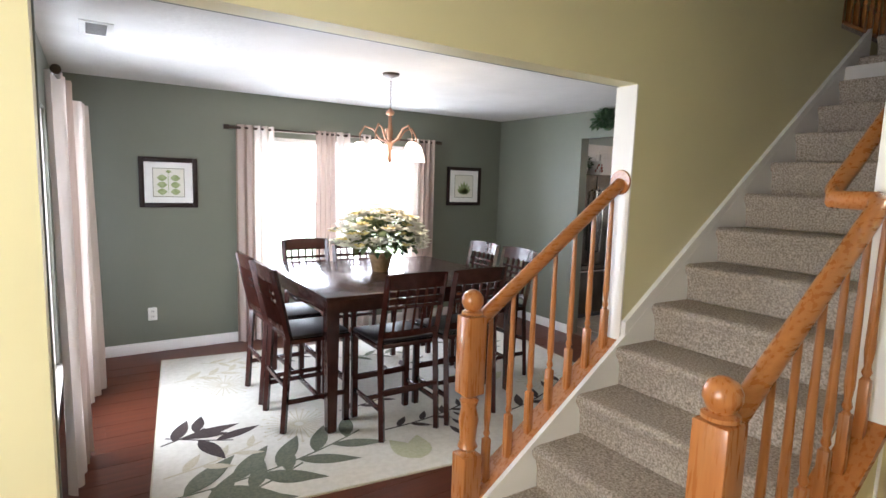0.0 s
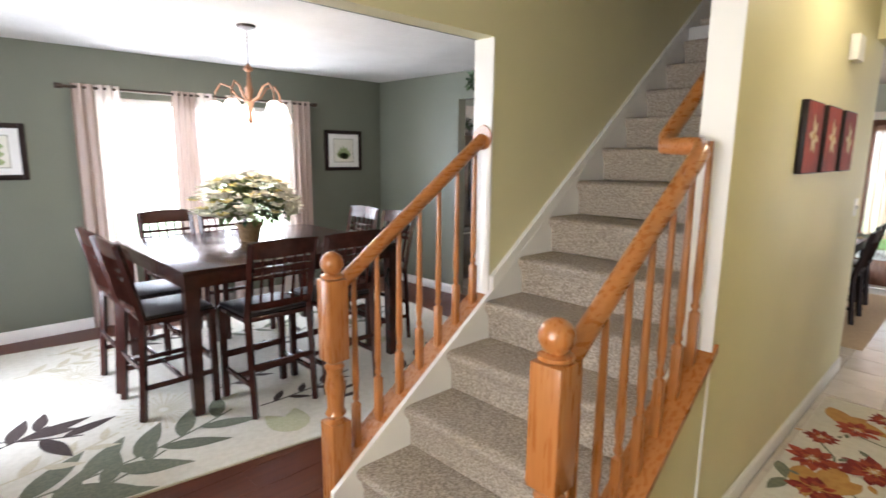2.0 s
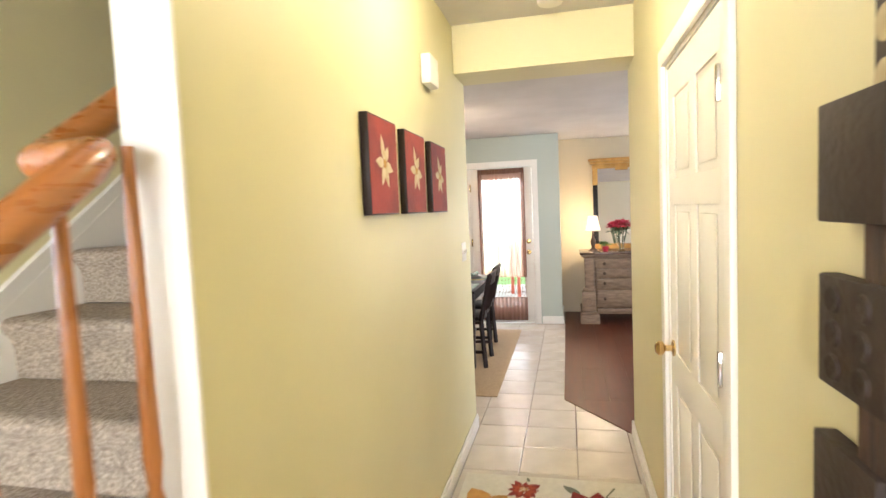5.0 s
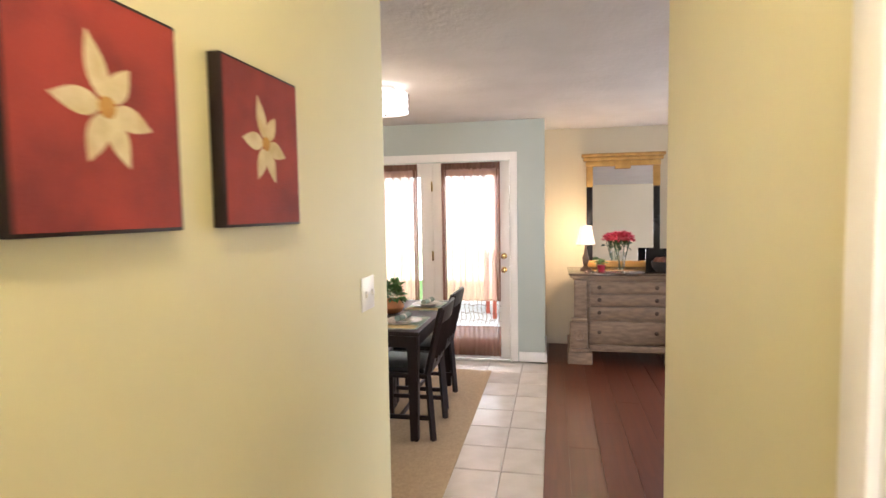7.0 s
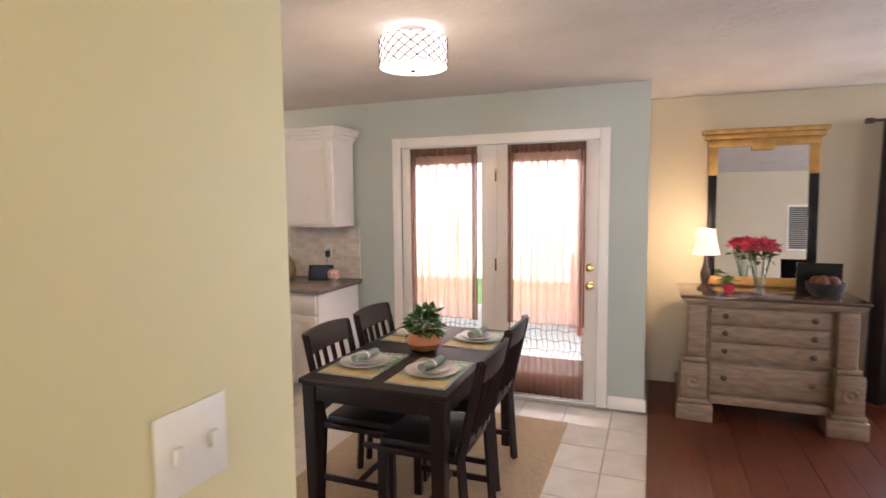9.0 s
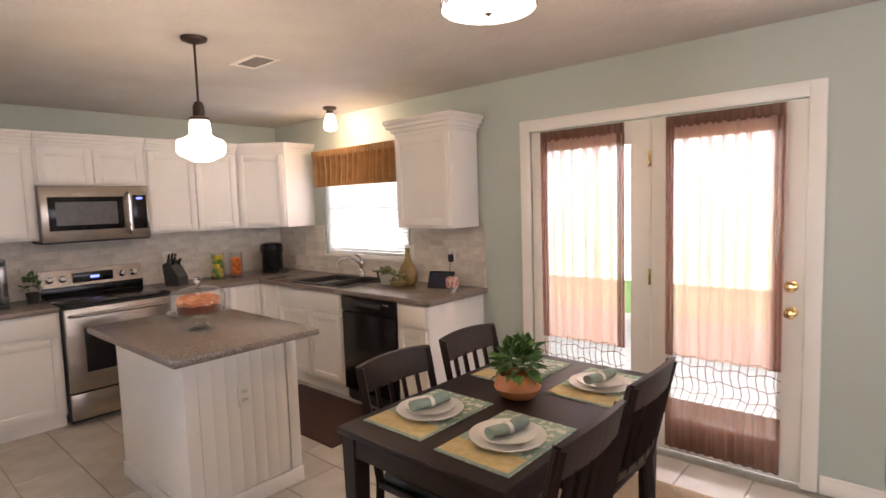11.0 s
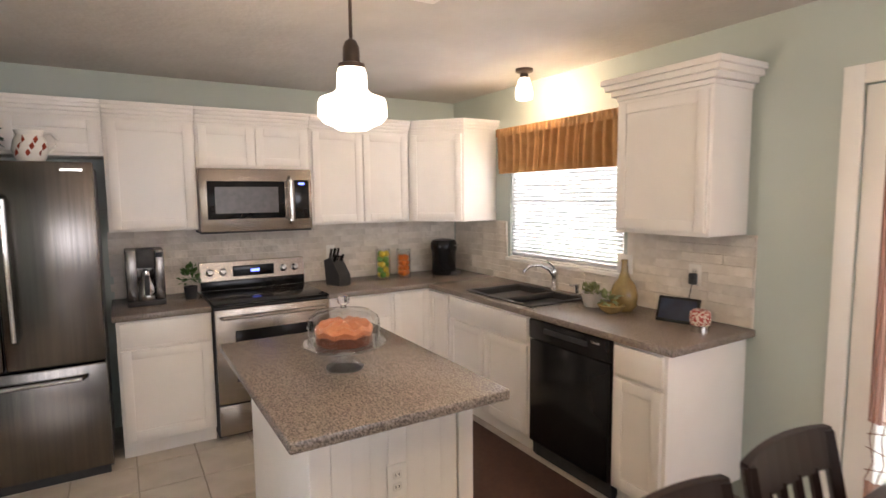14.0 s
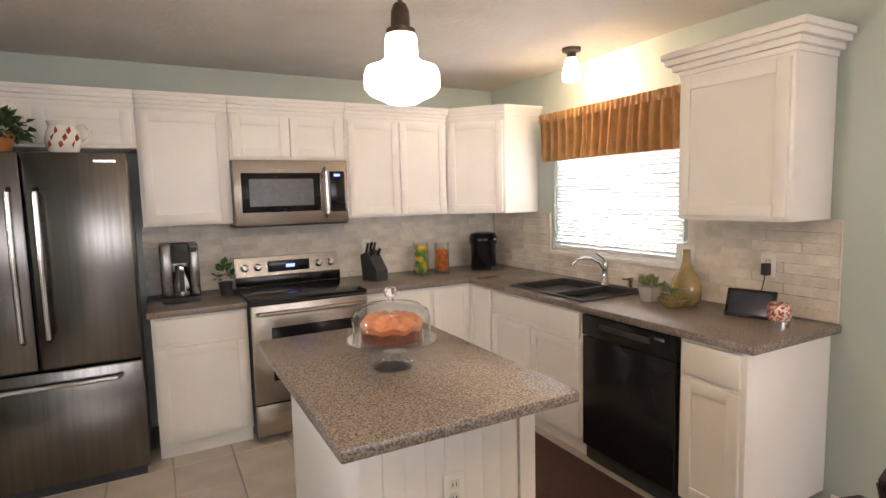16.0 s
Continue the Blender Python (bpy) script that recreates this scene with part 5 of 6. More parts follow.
def sprig(dark, x, y, a, l, n, lw, outline=None):
    """A curved stem with leaves in pairs."""
    pts, ang = [], a
    px, py = x, y
    for i in range(n * 2 + 1):
        pts.append((px, py)); px += l / (2 * n) * math.cos(ang); py += l / (2 * n) * math.sin(ang); ang += 0.05
    flat_line(dark, pts, 0.014, 0.0112)
    for i in range(1, n * 2, 1):
        s = 1 if i % 2 else -1
        ll = lw * (1.1 - 0.35 * i / (2 * n))
        tgt = outline if (outline is not None and i % 3 == 1) else dark
        if tgt is dark:
            flat_leaf(tgt, *pts[i], a + 0.05 * i + s * 0.75, ll, ll * 0.30, 0.0116)
        else:
            for sgn in (-1, 1):
                b = a + 0.05 * i + s * 0.75
                flat_line(tgt, [(pts[i][0] + ll * t * math.cos(b) - sgn * ll * 0.16 * math.sin(math.pi * t) * math.sin(b), pts[i][1] + ll * t * math.sin(b) + sgn * ll * 0.16 * math.sin(math.pi * t) * math.cos(b)) for t in (0, .2, .4, .6, .8, 1)], 0.010, 0.0114)


dk, gy, sg, tn_ = bmesh.new(), bmesh.new(), bmesh.new(), bmesh.new()
sprig(gy, 0.02, 0.22, 0.10, 1.25, 5, 0.42, gy)
sprig(gy, 0.15, 0.02, 0.35, 0.7, 3, 0.34)
sprig(dk, 0.05, 0.95, -0.5, 0.42, 2, 0.36)
sprig(dk, 0.03, 0.85, 0.5, 0.3, 2, 0.30)
sprig(dk, 1.35, 0.55, 0.1, 0.75, 4, 0.16); sprig(dk, 1.75, 0.25, 0.9, 0.4, 3, 0.14); sprig(dk, 1.15, 0.95, 0.2, 0.5, 3, 0.16)
sprig(dk, 0.75, 2.2, 0.1, 0.7, 4, 0.18); sprig(dk, 2.3, 0.5, 0.3, 0.9, 4, 0.22); sprig(gy, 2.5, 1.6, 0.6, 0.8, 4, 0.28, gy); sprig(gy, 1.4, 2.1, -0.2, 0.8, 4, 0.2)
sprig(dk, 1.6, 1.5, 0.4, 0.7, 3, 0.2); sprig(gy, 2.2, 2.2, 0.2, 0.9, 4, 0.22)
for a in (1.25, 1.9): flat_leaf(sg, 1.42, 0.12, a, 0.30, 0.16, 0.0116)
for a in (0.4, 2.4): flat_leaf(sg, 2.4, 1.1, a, 0.30, 0.16, 0.0116)
for cx, cy, n, r in ((0.85, 0.85, 30, 0.24), (0.45, 1.75, 26, 0.22), (2.0, 1.9, 26, 0.2), (2.9, 0.9, 26, 0.22)):
    for i in range(n):
        a = 2 * math.pi * i / n
        rr = r * (0.75 + 0.25 * ((i * 7) % 5) / 4)
        flat_line(tn_, [(cx + 0.03 * math.cos(a), cy + 0.03 * math.sin(a)), (cx + rr * math.cos(a), cy + rr * math.sin(a))], 0.008, 0.0110)
        flat_leaf(tn_, cx + rr * math.cos(a), cy + rr * math.sin(a), a, 0.03, 0.022, 0.0111)
sprig(tn_, 0.1, 1.95, 0.2, 0.7, 4, 0.2, tn_); sprig(tn_, 0.3, 2.35, -0.3, 0.6, 4, 0.16); sprig(tn_, 0.05, 0.45, 0.3, 0.6, 3, 0.2, tn_)
for b, m, nm in ((dk, RUG_DARK, "dark_leaves"), (gy, RUG_GREY, "grey_leaves"), (sg, RUG_SAGE, "pale_leaves"), (tn_, RUG_TAN, "tan_blossoms")):
    done(nm, b, m, rug)

runner = thing("hall_runner", "cream hall runner with red and gold flowers", "rug", (3.25, 1.115, 0))
boxes("pile", RUG_CREAM, [(0, 2.17, 0, 0.955, 0, 0.009)], runner, 0.003)
rd, og, gd, gn = (bmesh.new() for _ in range(4))
rnd = random.Random(21)
def blossom(bm, core, x, y, r, n, z):
    """A full flower: ragged outer petals, a second ring in the other red, gold stamens."""
    other = og if bm is rd else rd
    for ring, (far, m, into) in enumerate(((1.0, n + 5, bm), (0.70, n + 2, other), (0.46, n, bm))):
        for i in range(m):
            a = 2 * math.pi * i / m + ring * 0.4 + rnd.uniform(-.2, .2)
            rr = r * far * rnd.uniform(0.78, 1.12)
            flat_leaf(into, x + rr * 0.3 * math.cos(a), y + rr * 0.3 * math.sin(a), a + rnd.uniform(-.25, .25), rr * 0.72, rr * rnd.uniform(0.34, 0.5), z + 0.0009 * ring)
    for i in range(9):
        a = 0.7 * i
        flat_leaf(core, x + r * 0.05 * math.cos(a), y + r * 0.05 * math.sin(a), a, r * 0.26, r * 0.07, z + 0.0028)
    for i in range(max(2, n // 3)):
        a = rnd.uniform(0, 6.28)
        flat_leaf(gn if i % 2 else core, x + r * 0.9 * math.cos(a), y + r * 0.9 * math.sin(a), a + 0.5, r * 0.5, r * 0.2, z - 0.0003)
for x, y, r, n in ((1.78, 0.26, 0.26, 11), (1.28, 0.58, 0.17, 8), (1.25, 0.12, 0.14, 6), (2.02, 0.62, 0.10, 6), (1.5, 0.85, 0.10, 6), (0.75, 0.3, 0.24, 10), (0.35, 0.7, 0.18, 8), (0.9, 0.75, 0.13, 7), (1.0, 0.05, 0.12, 6), (1.38, 0.28, 0.12, 6)):
    blossom(rd, gd, x, y, r, n, 0.0098)
for x, y, r, n in ((1.2, 0.83, 0.14, 6), (1.75, 0.72, 0.12, 5), (1.78, 0.26, 0.15, 9), (0.6, 0.55, 0.12, 6), (0.2, 0.2, 0.15, 7)):
    blossom(og, gd, x, y, r, n, 0.0106)
for x, y, a, l in ((2.0, 0.9, -2.6, 0.3), (1.9, 0.85, -2.0, 0.32), (1.95, 0.7, 2.4, 0.22), (1.2, 0.7, 3.0, 0.3), (1.1, 0.6, 2.5, 0.28), (1.0, 0.5, -2.8, 0.26), (2.0, 0.1, 2.2, 0.22), (0.5, 0.9, -2.5, 0.3), (0.55, 0.1, 1.0, 0.25), (1.1, 0.85, -2.9, 0.32)):
    flat_leaf(gd, x, y, a, l, l * 0.45, 0.0094)
for x, y, a, l in ((1.05, 0.95, -2.7, 0.17), (0.9, 0.88, 2.9, 0.17), (1.9, 0.05, 1.6, 0.16), (1.55, 0.12, 0.6, 0.13), (1.2, 0.4, 2.1, 0.12), (0.3, 0.35, 0.4, 0.15)):
    flat_leaf(gn, x, y, a, l, l * 0.4, 0.0096)
flat_line(gn, [(1.75, 0.78), (1.66, 0.68), (1.62, 0.55), (1.64, 0.44), (1.7, 0.34)], 0.012, 0.0095); flat_line(gn, [(2.1, 0.15), (2.0, 0.2), (1.95, 0.1), (1.85, 0.05)], 0.012, 0.0095); flat_line(gn, [(1.45, 0.85), (1.3, 0.75), (1.1, 0.72), (0.95, 0.6)], 0.012, 0.0095)
for b, m, nm in ((rd, RUG_RED, "red_flowers"), (og, RUG_ORANGE, "orange_petals"), (gd, RUG_GOLD, "gold_petals"), (gn, RUG_GREY, "stems")):
    done(nm, b, m, runner)
tagged(boxes("jute_rug", JUTE, [(6.70, 9.115, 2.06, 3.42, 0, 0.009)], bevel=0.003), "tan woven jute rug under the kitchen table", "rug")
tagged(boxes("sink_mat", BROWNMAT, [(8.25, 8.86, 4.30, 5.55, 0, 0.012)], bevel=0.004), "dark brown mat before the sink", "mat")

# ---- pictures ----
def framed(x0, x1, z0, z1, label, kind):
    e = thing("framed_print", label, "picture", group="botanical prints")
    y = DN
    f = 0.042
    boxes("frame", ESPRESSO, [(x0, x0 + f, y - 0.026, y - 0.002, z0, z1), (x1 - f, x1, y - 0.026, y - 0.002, z0, z1), (x0 + f, x1 - f, y - 0.026, y - 0.002, z0, z0 + f), (x0 + f, x1 - f, y - 0.026, y - 0.002, z1 - f, z1)], e, 0.005)
    boxes("mount", PAPER_W, [(x0 + f - 0.003, x1 - f + 0.003, y - 0.012, y - 0.004, z0 + f - 0.003, z1 - f + 0.003)], e)
    cx, cz = (x0 + x1) / 2, (z0 + z1) / 2
    hw = (x1 - x0) * 0.26
    boxes("print_edge", surface("print_line", (0.25, 0.25, 0.18), None, 0.8), [(cx - hw - 0.006, cx + hw + 0.006, y - 0.0135, y - 0.012, cz - hw - 0.006, cz + hw + 0.006)], e)
    boxes("print", PAPER, [(cx - hw, cx + hw, y - 0.0150, y - 0.0136, cz - hw, cz + hw)], e)
    bm = bmesh.new()
    def lf(x, z, a, l, w):
        n = 8
        up = [(l * i / n, w / 2 * math.sin(math.pi * i / n)) for i in range(n + 1)]
        pts = up + [(u, -v) for u, v in reversed(up[1:-1])]
        bm.faces.new([bm.verts.new((x + u * math.cos(a) - v * math.sin(a), y - 0.0158, z + u * math.sin(a) + v * math.cos(a))) for u, v in pts])
    if kind == 0:
        for s in (-1, 1):
            for k in (-1, 0, 1):
                lf(cx + s * 0.012, cz + k * 0.062 - 0.02, 0 if s > 0 else math.pi, 0.085, 0.058)
        lf(cx - 0.025, cz + 0.10, 0, 0.05, 0.03); lf(cx - 0.004, cz - 0.11, math.pi / 2, 0.23, 0.006)
    else:
        for k in range(-3, 4):
            lf(cx, cz - 0.10, math.pi / 2 + k * 0.33, 0.17 - abs(k) * 0.015, 0.045)
    done("leaf_print", bm, surface("print_green", (0.24, 0.30, 0.12), (0.36, 0.41, 0.20), 0.8, 30), e)


framed(1.39, 1.87, 1.34, 1.79, "framed green leaf print with white mount", 0)
framed(4.66, 5.17, 1.37, 1.84, "framed green fern print with white mount", 1)

for i, (x0, x1) in enumerate(((4.15, 4.45), (4.56, 4.865), (4.99, 5.30))):
    e = thing("canvas_print", "small red canvas with a cream lily, dark edges", "picture", group="lily canvases")
    boxes("canvas", ESPRESSO, [(x0, x1, HN - 0.03, HN - 0.001, 1.51, 1.85)], e, 0.002)
    boxes("painting", CANVAS_RED, [(x0 + 0.006, x1 - 0.006, HN - 0.0315, HN - 0.03, 1.516, 1.844)], e)
    bm = bmesh.new()
    cx, cz = (x0 + x1) / 2, 1.69
    for k, (a, l) in enumerate(((1.85, 0.098), (0.95, 0.070), (-0.25, 0.082), (-1.15, 0.085), (-2.0, 0.080), (3.1, 0.085))):
        n = 8
        up = [(0.008 + l * t / n, 0.019 * math.sin(math.pi * (t / n) ** 0.8)) for t in range(n + 1)]
        pts = up + [(u, -v) for u, v in reversed(up[1:-1])]
        bm.faces.new([bm.verts.new((cx + u * math.cos(a) - v * math.sin(a), HN - 0.032 - k * 0.0001, cz + u * math.sin(a) + v * math.cos(a))) for u, v in pts])
    done("lily", bm, surface("lily_cream", (0.62, 0.53, 0.34), (0.48, 0.38, 0.20), 0.7, 30), e)
    bm = bmesh.new(); lathe(bm, [(0.016, 0), (0.012, 0.0008), (0, 0.001)], n=14)
    done("lily_heart", bm, RUG_GOLD, e, True, pose(cx, HN - 0.0328, cz, 90, 0, 0))

# wall art cluster
art = thing("wall_sculpture", "cluster of dark carved square wall panels", "wall art", (-0.13, 0, 0))
A = HS + 0.005
for x0, x1, z0, z1, dp, mat in ((3.23, 3.40, 1.33, 1.50, 0.015, ART_WOOD), (3.23, 3.40, 1.08, 1.26, 0.02, ART_WOOD), (3.32, 3.49, 1.475, 1.64, 0.032, ART_BROWN), (3.32, 3.495, 1.24, 1.40, 0.028, ART_BROWN), (3.33, 3.50, 1.00, 1.165, 0.032, ART_BROWN), (3.12, 3.37, 1.615, 1.865, 0.02, ART_BROWN)):
    boxes("square_panel", mat, [(x0, x1, A, A + dp, z0, z1)], art, 0.004)
bm = bmesh.new()
for i in range(4):
    for j in range(4):
        lathe(bm, [(0.022, 0), (0.022, 0.004), (0, 0.006)], 3.152 + i * 0.062, -(1.647 + j * 0.062), 14)
o = done("cream_discs", bm, ART_CREAM, art, True); o.matrix_basis = pose(0, A + 0.02, 0, -90, 0, 0)
bm = bmesh.new()
for i in range(2):
    for j in range(3):
        lathe(bm, [(0.020, 0), (0.017, 0.005), (0.009, 0.002), (0, 0.005)], 3.37 + i * 0.075, -(1.272 + j * 0.048), 14)
o = done("carved_rosettes", bm, ART_BROWN, art, True); o.matrix_basis = pose(0, A + 0.028, 0, -90, 0, 0)

chime = tagged(boxes("door_chime", PLASTIC_W, [(4.98, 5.14, HN - 0.05, HN - 0.001, 2.12, 2.26)], bevel=0.008), "white door chime box high on the hall wall", "door chime")
bm = bmesh.new(); lathe(bm, [(0.05, -0.028), (0.065, -0.022), (0.07, 0.0)], 5.52, 1.53, 24, 2.625)
tagged(done("smoke_alarm", bm, PLASTIC_W, None, True), "round white smoke alarm on the hall ceiling", "smoke alarm")

# ---- lamps ----
ch = thing("chandelier", "copper chandelier with five lit glass shades", "chandelier", (2.95, 5.2, 0))
bm = bmesh.new(); lathe(bm, [(0.065, CEIL), (0.06, CEIL - 0.015), (0.02, CEIL - 0.03), (0, CEIL - 0.032)], n=24)
done("canopy", bm, BRONZE, ch, True)
bm = bmesh.new()
for i in range(10):
    z = CEIL - 0.035 - i * 0.022
    a = (i % 2) * math.pi / 2
    tube(bm, [(0.008 * math.cos(a) * math.cos(t), 0.008 * math.sin(a) * math.cos(t), z - 0.011 + 0.014 * math.sin(t)) for t in [k * 0.7854 for k in range(9)]], 0.0018, 5)
done("chain", bm, BRONZE, ch, True)
bm = bmesh.new(); lathe(bm, [(0.006, 2.19), (0.012, 2.18), (0.035, 2.155), (0.03, 2.14), (0.012, 2.13), (0.016, 2.06), (0.026, 2.0), (0.016, 1.95), (0.03, 1.93), (0.02, 1.90), (0.012, 1.84), (0.02, 1.80), (0, 1.77)], n=18)
done("column", bm, COPPER, ch, True)
for i in range(5):
    a = 2 * math.pi * i / 5
    c, s = math.cos(a), math.sin(a)
    bm = bmesh.new(); tube(bm, [(0.015 * c, 0.015 * s, 1.93), (0.08 * c, 0.08 * s, 1.96), (0.13 * c, 0.13 * s, 2.03), (0.19 * c, 0.19 * s, 2.05), (0.23 * c, 0.23 * s, 1.99), (0.23 * c, 0.23 * s, 1.93)], 0.007, 8)
    done("arm", bm, COPPER, ch, True)
    bm = bmesh.new(); lathe(bm, [(0.025, 1.93), (0.045, 1.91), (0.06, 1.86), (0.075, 1.80), (0.073, 1.80), (0.055, 1.86), (0.02, 1.915)], 0.23 * c, 0.23 * s, 18)
    g = done("shade", bm, OPAL_ON, ch, True); g.visible_shadow = False

dr = thing("drum_ceiling_light", "lit white drum ceiling light with lattice pattern", "ceiling light", (7.83, 2.66, 0))
bm = bmesh.new(); lathe(bm, [(0.168, CEIL - 0.05), (0.168, CEIL - 0.185), (0.0, CEIL - 0.192)], n=40)
g = done("shade", bm, DRUM_ON, dr, True); g.visible_shadow = False
bm = bmesh.new()
for i in range(18):
    for s in (-1, 1):
        tube(bm, [(0.170 * math.cos(2 * math.pi * (i + s * t * 0.25) / 18), 0.170 * math.sin(2 * math.pi * (i + s * t * 0.25) / 18), CEIL - 0.05 - 0.135 * t / 12) for t in range(13)], 0.0026, 5)
done("lattice", bm, BRONZE, dr)
bm = bmesh.new(); lathe(bm, [(0.012, CEIL - 0.192), (0.014, CEIL - 0.20), (0, CEIL - 0.21)], n=12); lathe(bm, [(0.07, CEIL), (0.07, CEIL - 0.02), (0.01, CEIL - 0.03), (0.01, CEIL - 0.06)], n=20)
done("fittings", bm, CHROME, dr, True)

pd = thing("pendant_lamp", "lit schoolhouse glass pendant on a bronze stem", "pendant lamp", (7.505, 4.25, 0))
bm = bmesh.new(); lathe(bm, [(0.065, CEIL), (0.06, CEIL - 0.015), (0.02, CEIL - 0.03), (0.006, CEIL - 0.035), (0.006, 2.130), (0.02, 2.120), (0.028, 2.100), (0.03, 2.050), (0.045, 2.045), (0.045, 2.030), (0.0, 2.030)], n=24)
done("stem", bm, BRONZE, pd, True)
bm = bmesh.new(); lathe(bm, [(0.045, 2.030), (0.05, 2.015), (0.052, 1.960), (0.07, 1.945), (0.11, 1.930), (0.117, 1.910), (0.117, 1.870), (0.10, 1.850), (0.065, 1.835), (0.05, 1.825), (0, 1.820)], n=36)
g = done("globe", bm, OPAL_ON, pd, True); g.visible_shadow = False

cl = thing("ceiling_light", "small lit glass ceiling light above the sink", "ceiling light", (9.2, 5.39, 0))
bm = bmesh.new(); lathe(bm, [(0.06, CEIL), (0.058, CEIL - 0.02), (0.03, CEIL - 0.03), (0.028, CEIL - 0.06), (0, CEIL - 0.06)], n=20)
done("mount", bm, BRONZE, cl, True)
bm = bmesh.new(); lathe(bm, [(0.03, CEIL - 0.06), (0.04, CEIL - 0.08), (0.055, CEIL - 0.13), (0.06, CEIL - 0.17), (0.05, CEIL - 0.20), (0, CEIL - 0.215)], n=24)
g = done("globe", bm, OPAL_ON, cl, True); g.visible_shadow = False

def vent(x, y, w, d, label):
    e = thing("ceiling_vent", label, "vent", (x, y, CEIL))
    boxes("frame", PLASTIC_W, [(-w / 2, w / 2, -d / 2, d / 2, -0.008, -0.002)], e, 0.002)
    boxes("louvre", surface("vent_grey", (0.25, 0.24, 0.23), None, 0.6), [(-w / 2 + 0.03, w / 2 - 0.03, -d / 2 + 0.03 + i * 0.022, -d / 2 + 0.042 + i * 0.022, -0.012, -0.008) for i in range(int((d - 0.06) / 0.022))], e)
vent(1.09, 5.20, 0.16, 0.34, "white metal ceiling register"); vent(7.95, 4.45, 0.17, 0.30, "white metal ceiling register"); vent(9.9, -0.3, 0.15, 0.3, "white metal ceiling register")

# ---- sitting area ----
ds = thing("dresser", "limed wood four-drawer dresser with carved pilasters and dark top", "dresser", (9.52, 0.76, 0))
W2 = 0.54
boxes("carcass", DRESSER, [(0.05, 0.56, -W2 + 0.05, W2 - 0.05, 0.14, 0.85)], ds, 0.004)
boxes("top", surface("dresser_top_dark", (0.05, 0.03, 0.02), (0.07, 0.045, 0.03), 0.2, 8, coat=0.4), [(-0.03, 0.60, -W2 - 0.03, W2 + 0.03, 0.885, 0.91)], ds, 0.008)
boxes("cornice", DRESSER, [(-0.015, 0.585, -W2 - 0.012, W2 + 0.012, 0.862, 0.885), (0.01, 0.57, -W2 + 0.01, W2 - 0.01, 0.84, 0.862)], ds, 0.006)
for z0, z1 in ((0.71, 0.82), (0.585, 0.695), (0.455, 0.57), (0.21, 0.42)):
    boxes("drawer", DRESSER, [(0.022, 0.052, -0.36, 0.36, z0, z1)], ds, 0.006)
    for y in (-0.27, 0.27):
        bm = bmesh.new(); lathe(bm, [(0.018, 0), (0.02, 0.004), (0.01, 0.008), (0.012, 0.02), (0, 0.024)], n=14)
        done("drawer_pull", bm, BRONZE, ds, True, pose(0.022, y, (z0 + z1) / 2, 0, -90, 0))
for s in (-1, 1):
    boxes("pilaster", DRESSER, [(0.0, 0.06, s * 0.455 - 0.06, s * 0.455 + 0.06, 0.46, 0.84), (-0.02, 0.06, s * 0.465 - 0.075, s * 0.465 + 0.075, 0.42, 0.46), (-0.035, 0.06, s * 0.47 - 0.085, s * 0.47 + 0.085, 0.16, 0.42), (-0.05, 0.58, s * 0.47 - 0.10, s * 0.47 + 0.10, 0.125, 0.16)], ds, 0.012)
    bm = bmesh.new(); lathe(bm, [(0.05, 0), (0.045, 0.012), (0.02, 0.006), (0, 0.016)], n=18)
    done("carved_boss", bm, DRESSER, ds, True, pose(-0.034, s * 0.47, 0.29, 0, -90, 0))
    boxes("foot", DRESSER, [(-0.06, 0.14, s * 0.46 - 0.12, s * 0.46 + 0.12, 0.0, 0.125), (0.40, 0.58, s * 0.46 - 0.10, s * 0.46 + 0.10, 0, 0.125)], ds, 0.012)
boxes("plinth", DRESSER, [(0.0, 0.05, -0.36, 0.36, 0.125, 0.19)], ds, 0.008)

mr = thing("wall_mirror", "tall mirror in a black and gilt frame on the dresser", "mirror", (10.09, 0.745, 0.911))
mr.matrix_basis = pose(10.09, 0.745, 0.911, 0, 3, 0)
boxes("glass", MIRROR, [(0.01, 0.02, -0.315, 0.315, 0.06, 1.10)], mr)
boxes("gilt_frame", GILT, [(-0.01, 0.03, -0.40, 0.40, 0.0, 0.07), (-0.02, 0.035, -0.385, 0.385, 1.09, 1.15), (-0.035, 0.035, -0.41, 0.41, 1.15, 1.19), (-0.05, 0.035, -0.43, 0.43, 1.19, 1.225), (-0.03, 0.0, -0.08, 0.08, 1.06, 1.15)] + [(-0.015, 0.03, s * 0.345 - 0.035, s * 0.345 + 0.035, 0.87, 1.09) for s in (-1, 1)], mr, 0.006)
boxes("black_side", BLACK, [(-0.008, 0.03, s * 0.345 - 0.032, s * 0.345 + 0.032, 0.07, 0.87) for s in (-1, 1)], mr, 0.005)

tl = thing("table_lamp", "lit table lamp with cream shade on a dark turned base", "lamp", (9.78, 1.15, 0.91))
bm = bmesh.new(); lathe(bm, [(0.055, 0), (0.055, 0.015), (0.035, 0.03), (0.02, 0.05), (0.03, 0.09), (0.035, 0.13), (0.018, 0.18), (0.012, 0.22), (0.006, 0.3), (0, 0.3)], n=20)
done("base", bm, BRONZE, tl, True)
bm = bmesh.new(); lathe(bm, [(0.098, 0.27), (0.075, 0.36), (0.06, 0.46), (0.058, 0.46), (0.073, 0.36), (0.096, 0.27)], n=28)
g = done("shade", bm, SHADE_ON, tl, True); g.visible_shadow = False
vs_ = thing("flower_vase", "dark red flowers in a clear glass vase", "flowers", (9.74, 0.80, 0.91))
bm = bmesh.new(); lathe(bm, [(0.03, 0), (0.032, 0.005), (0.045, 0.19), (0.042, 0.19), (0.028, 0.01), (0, 0.01)], n=24)
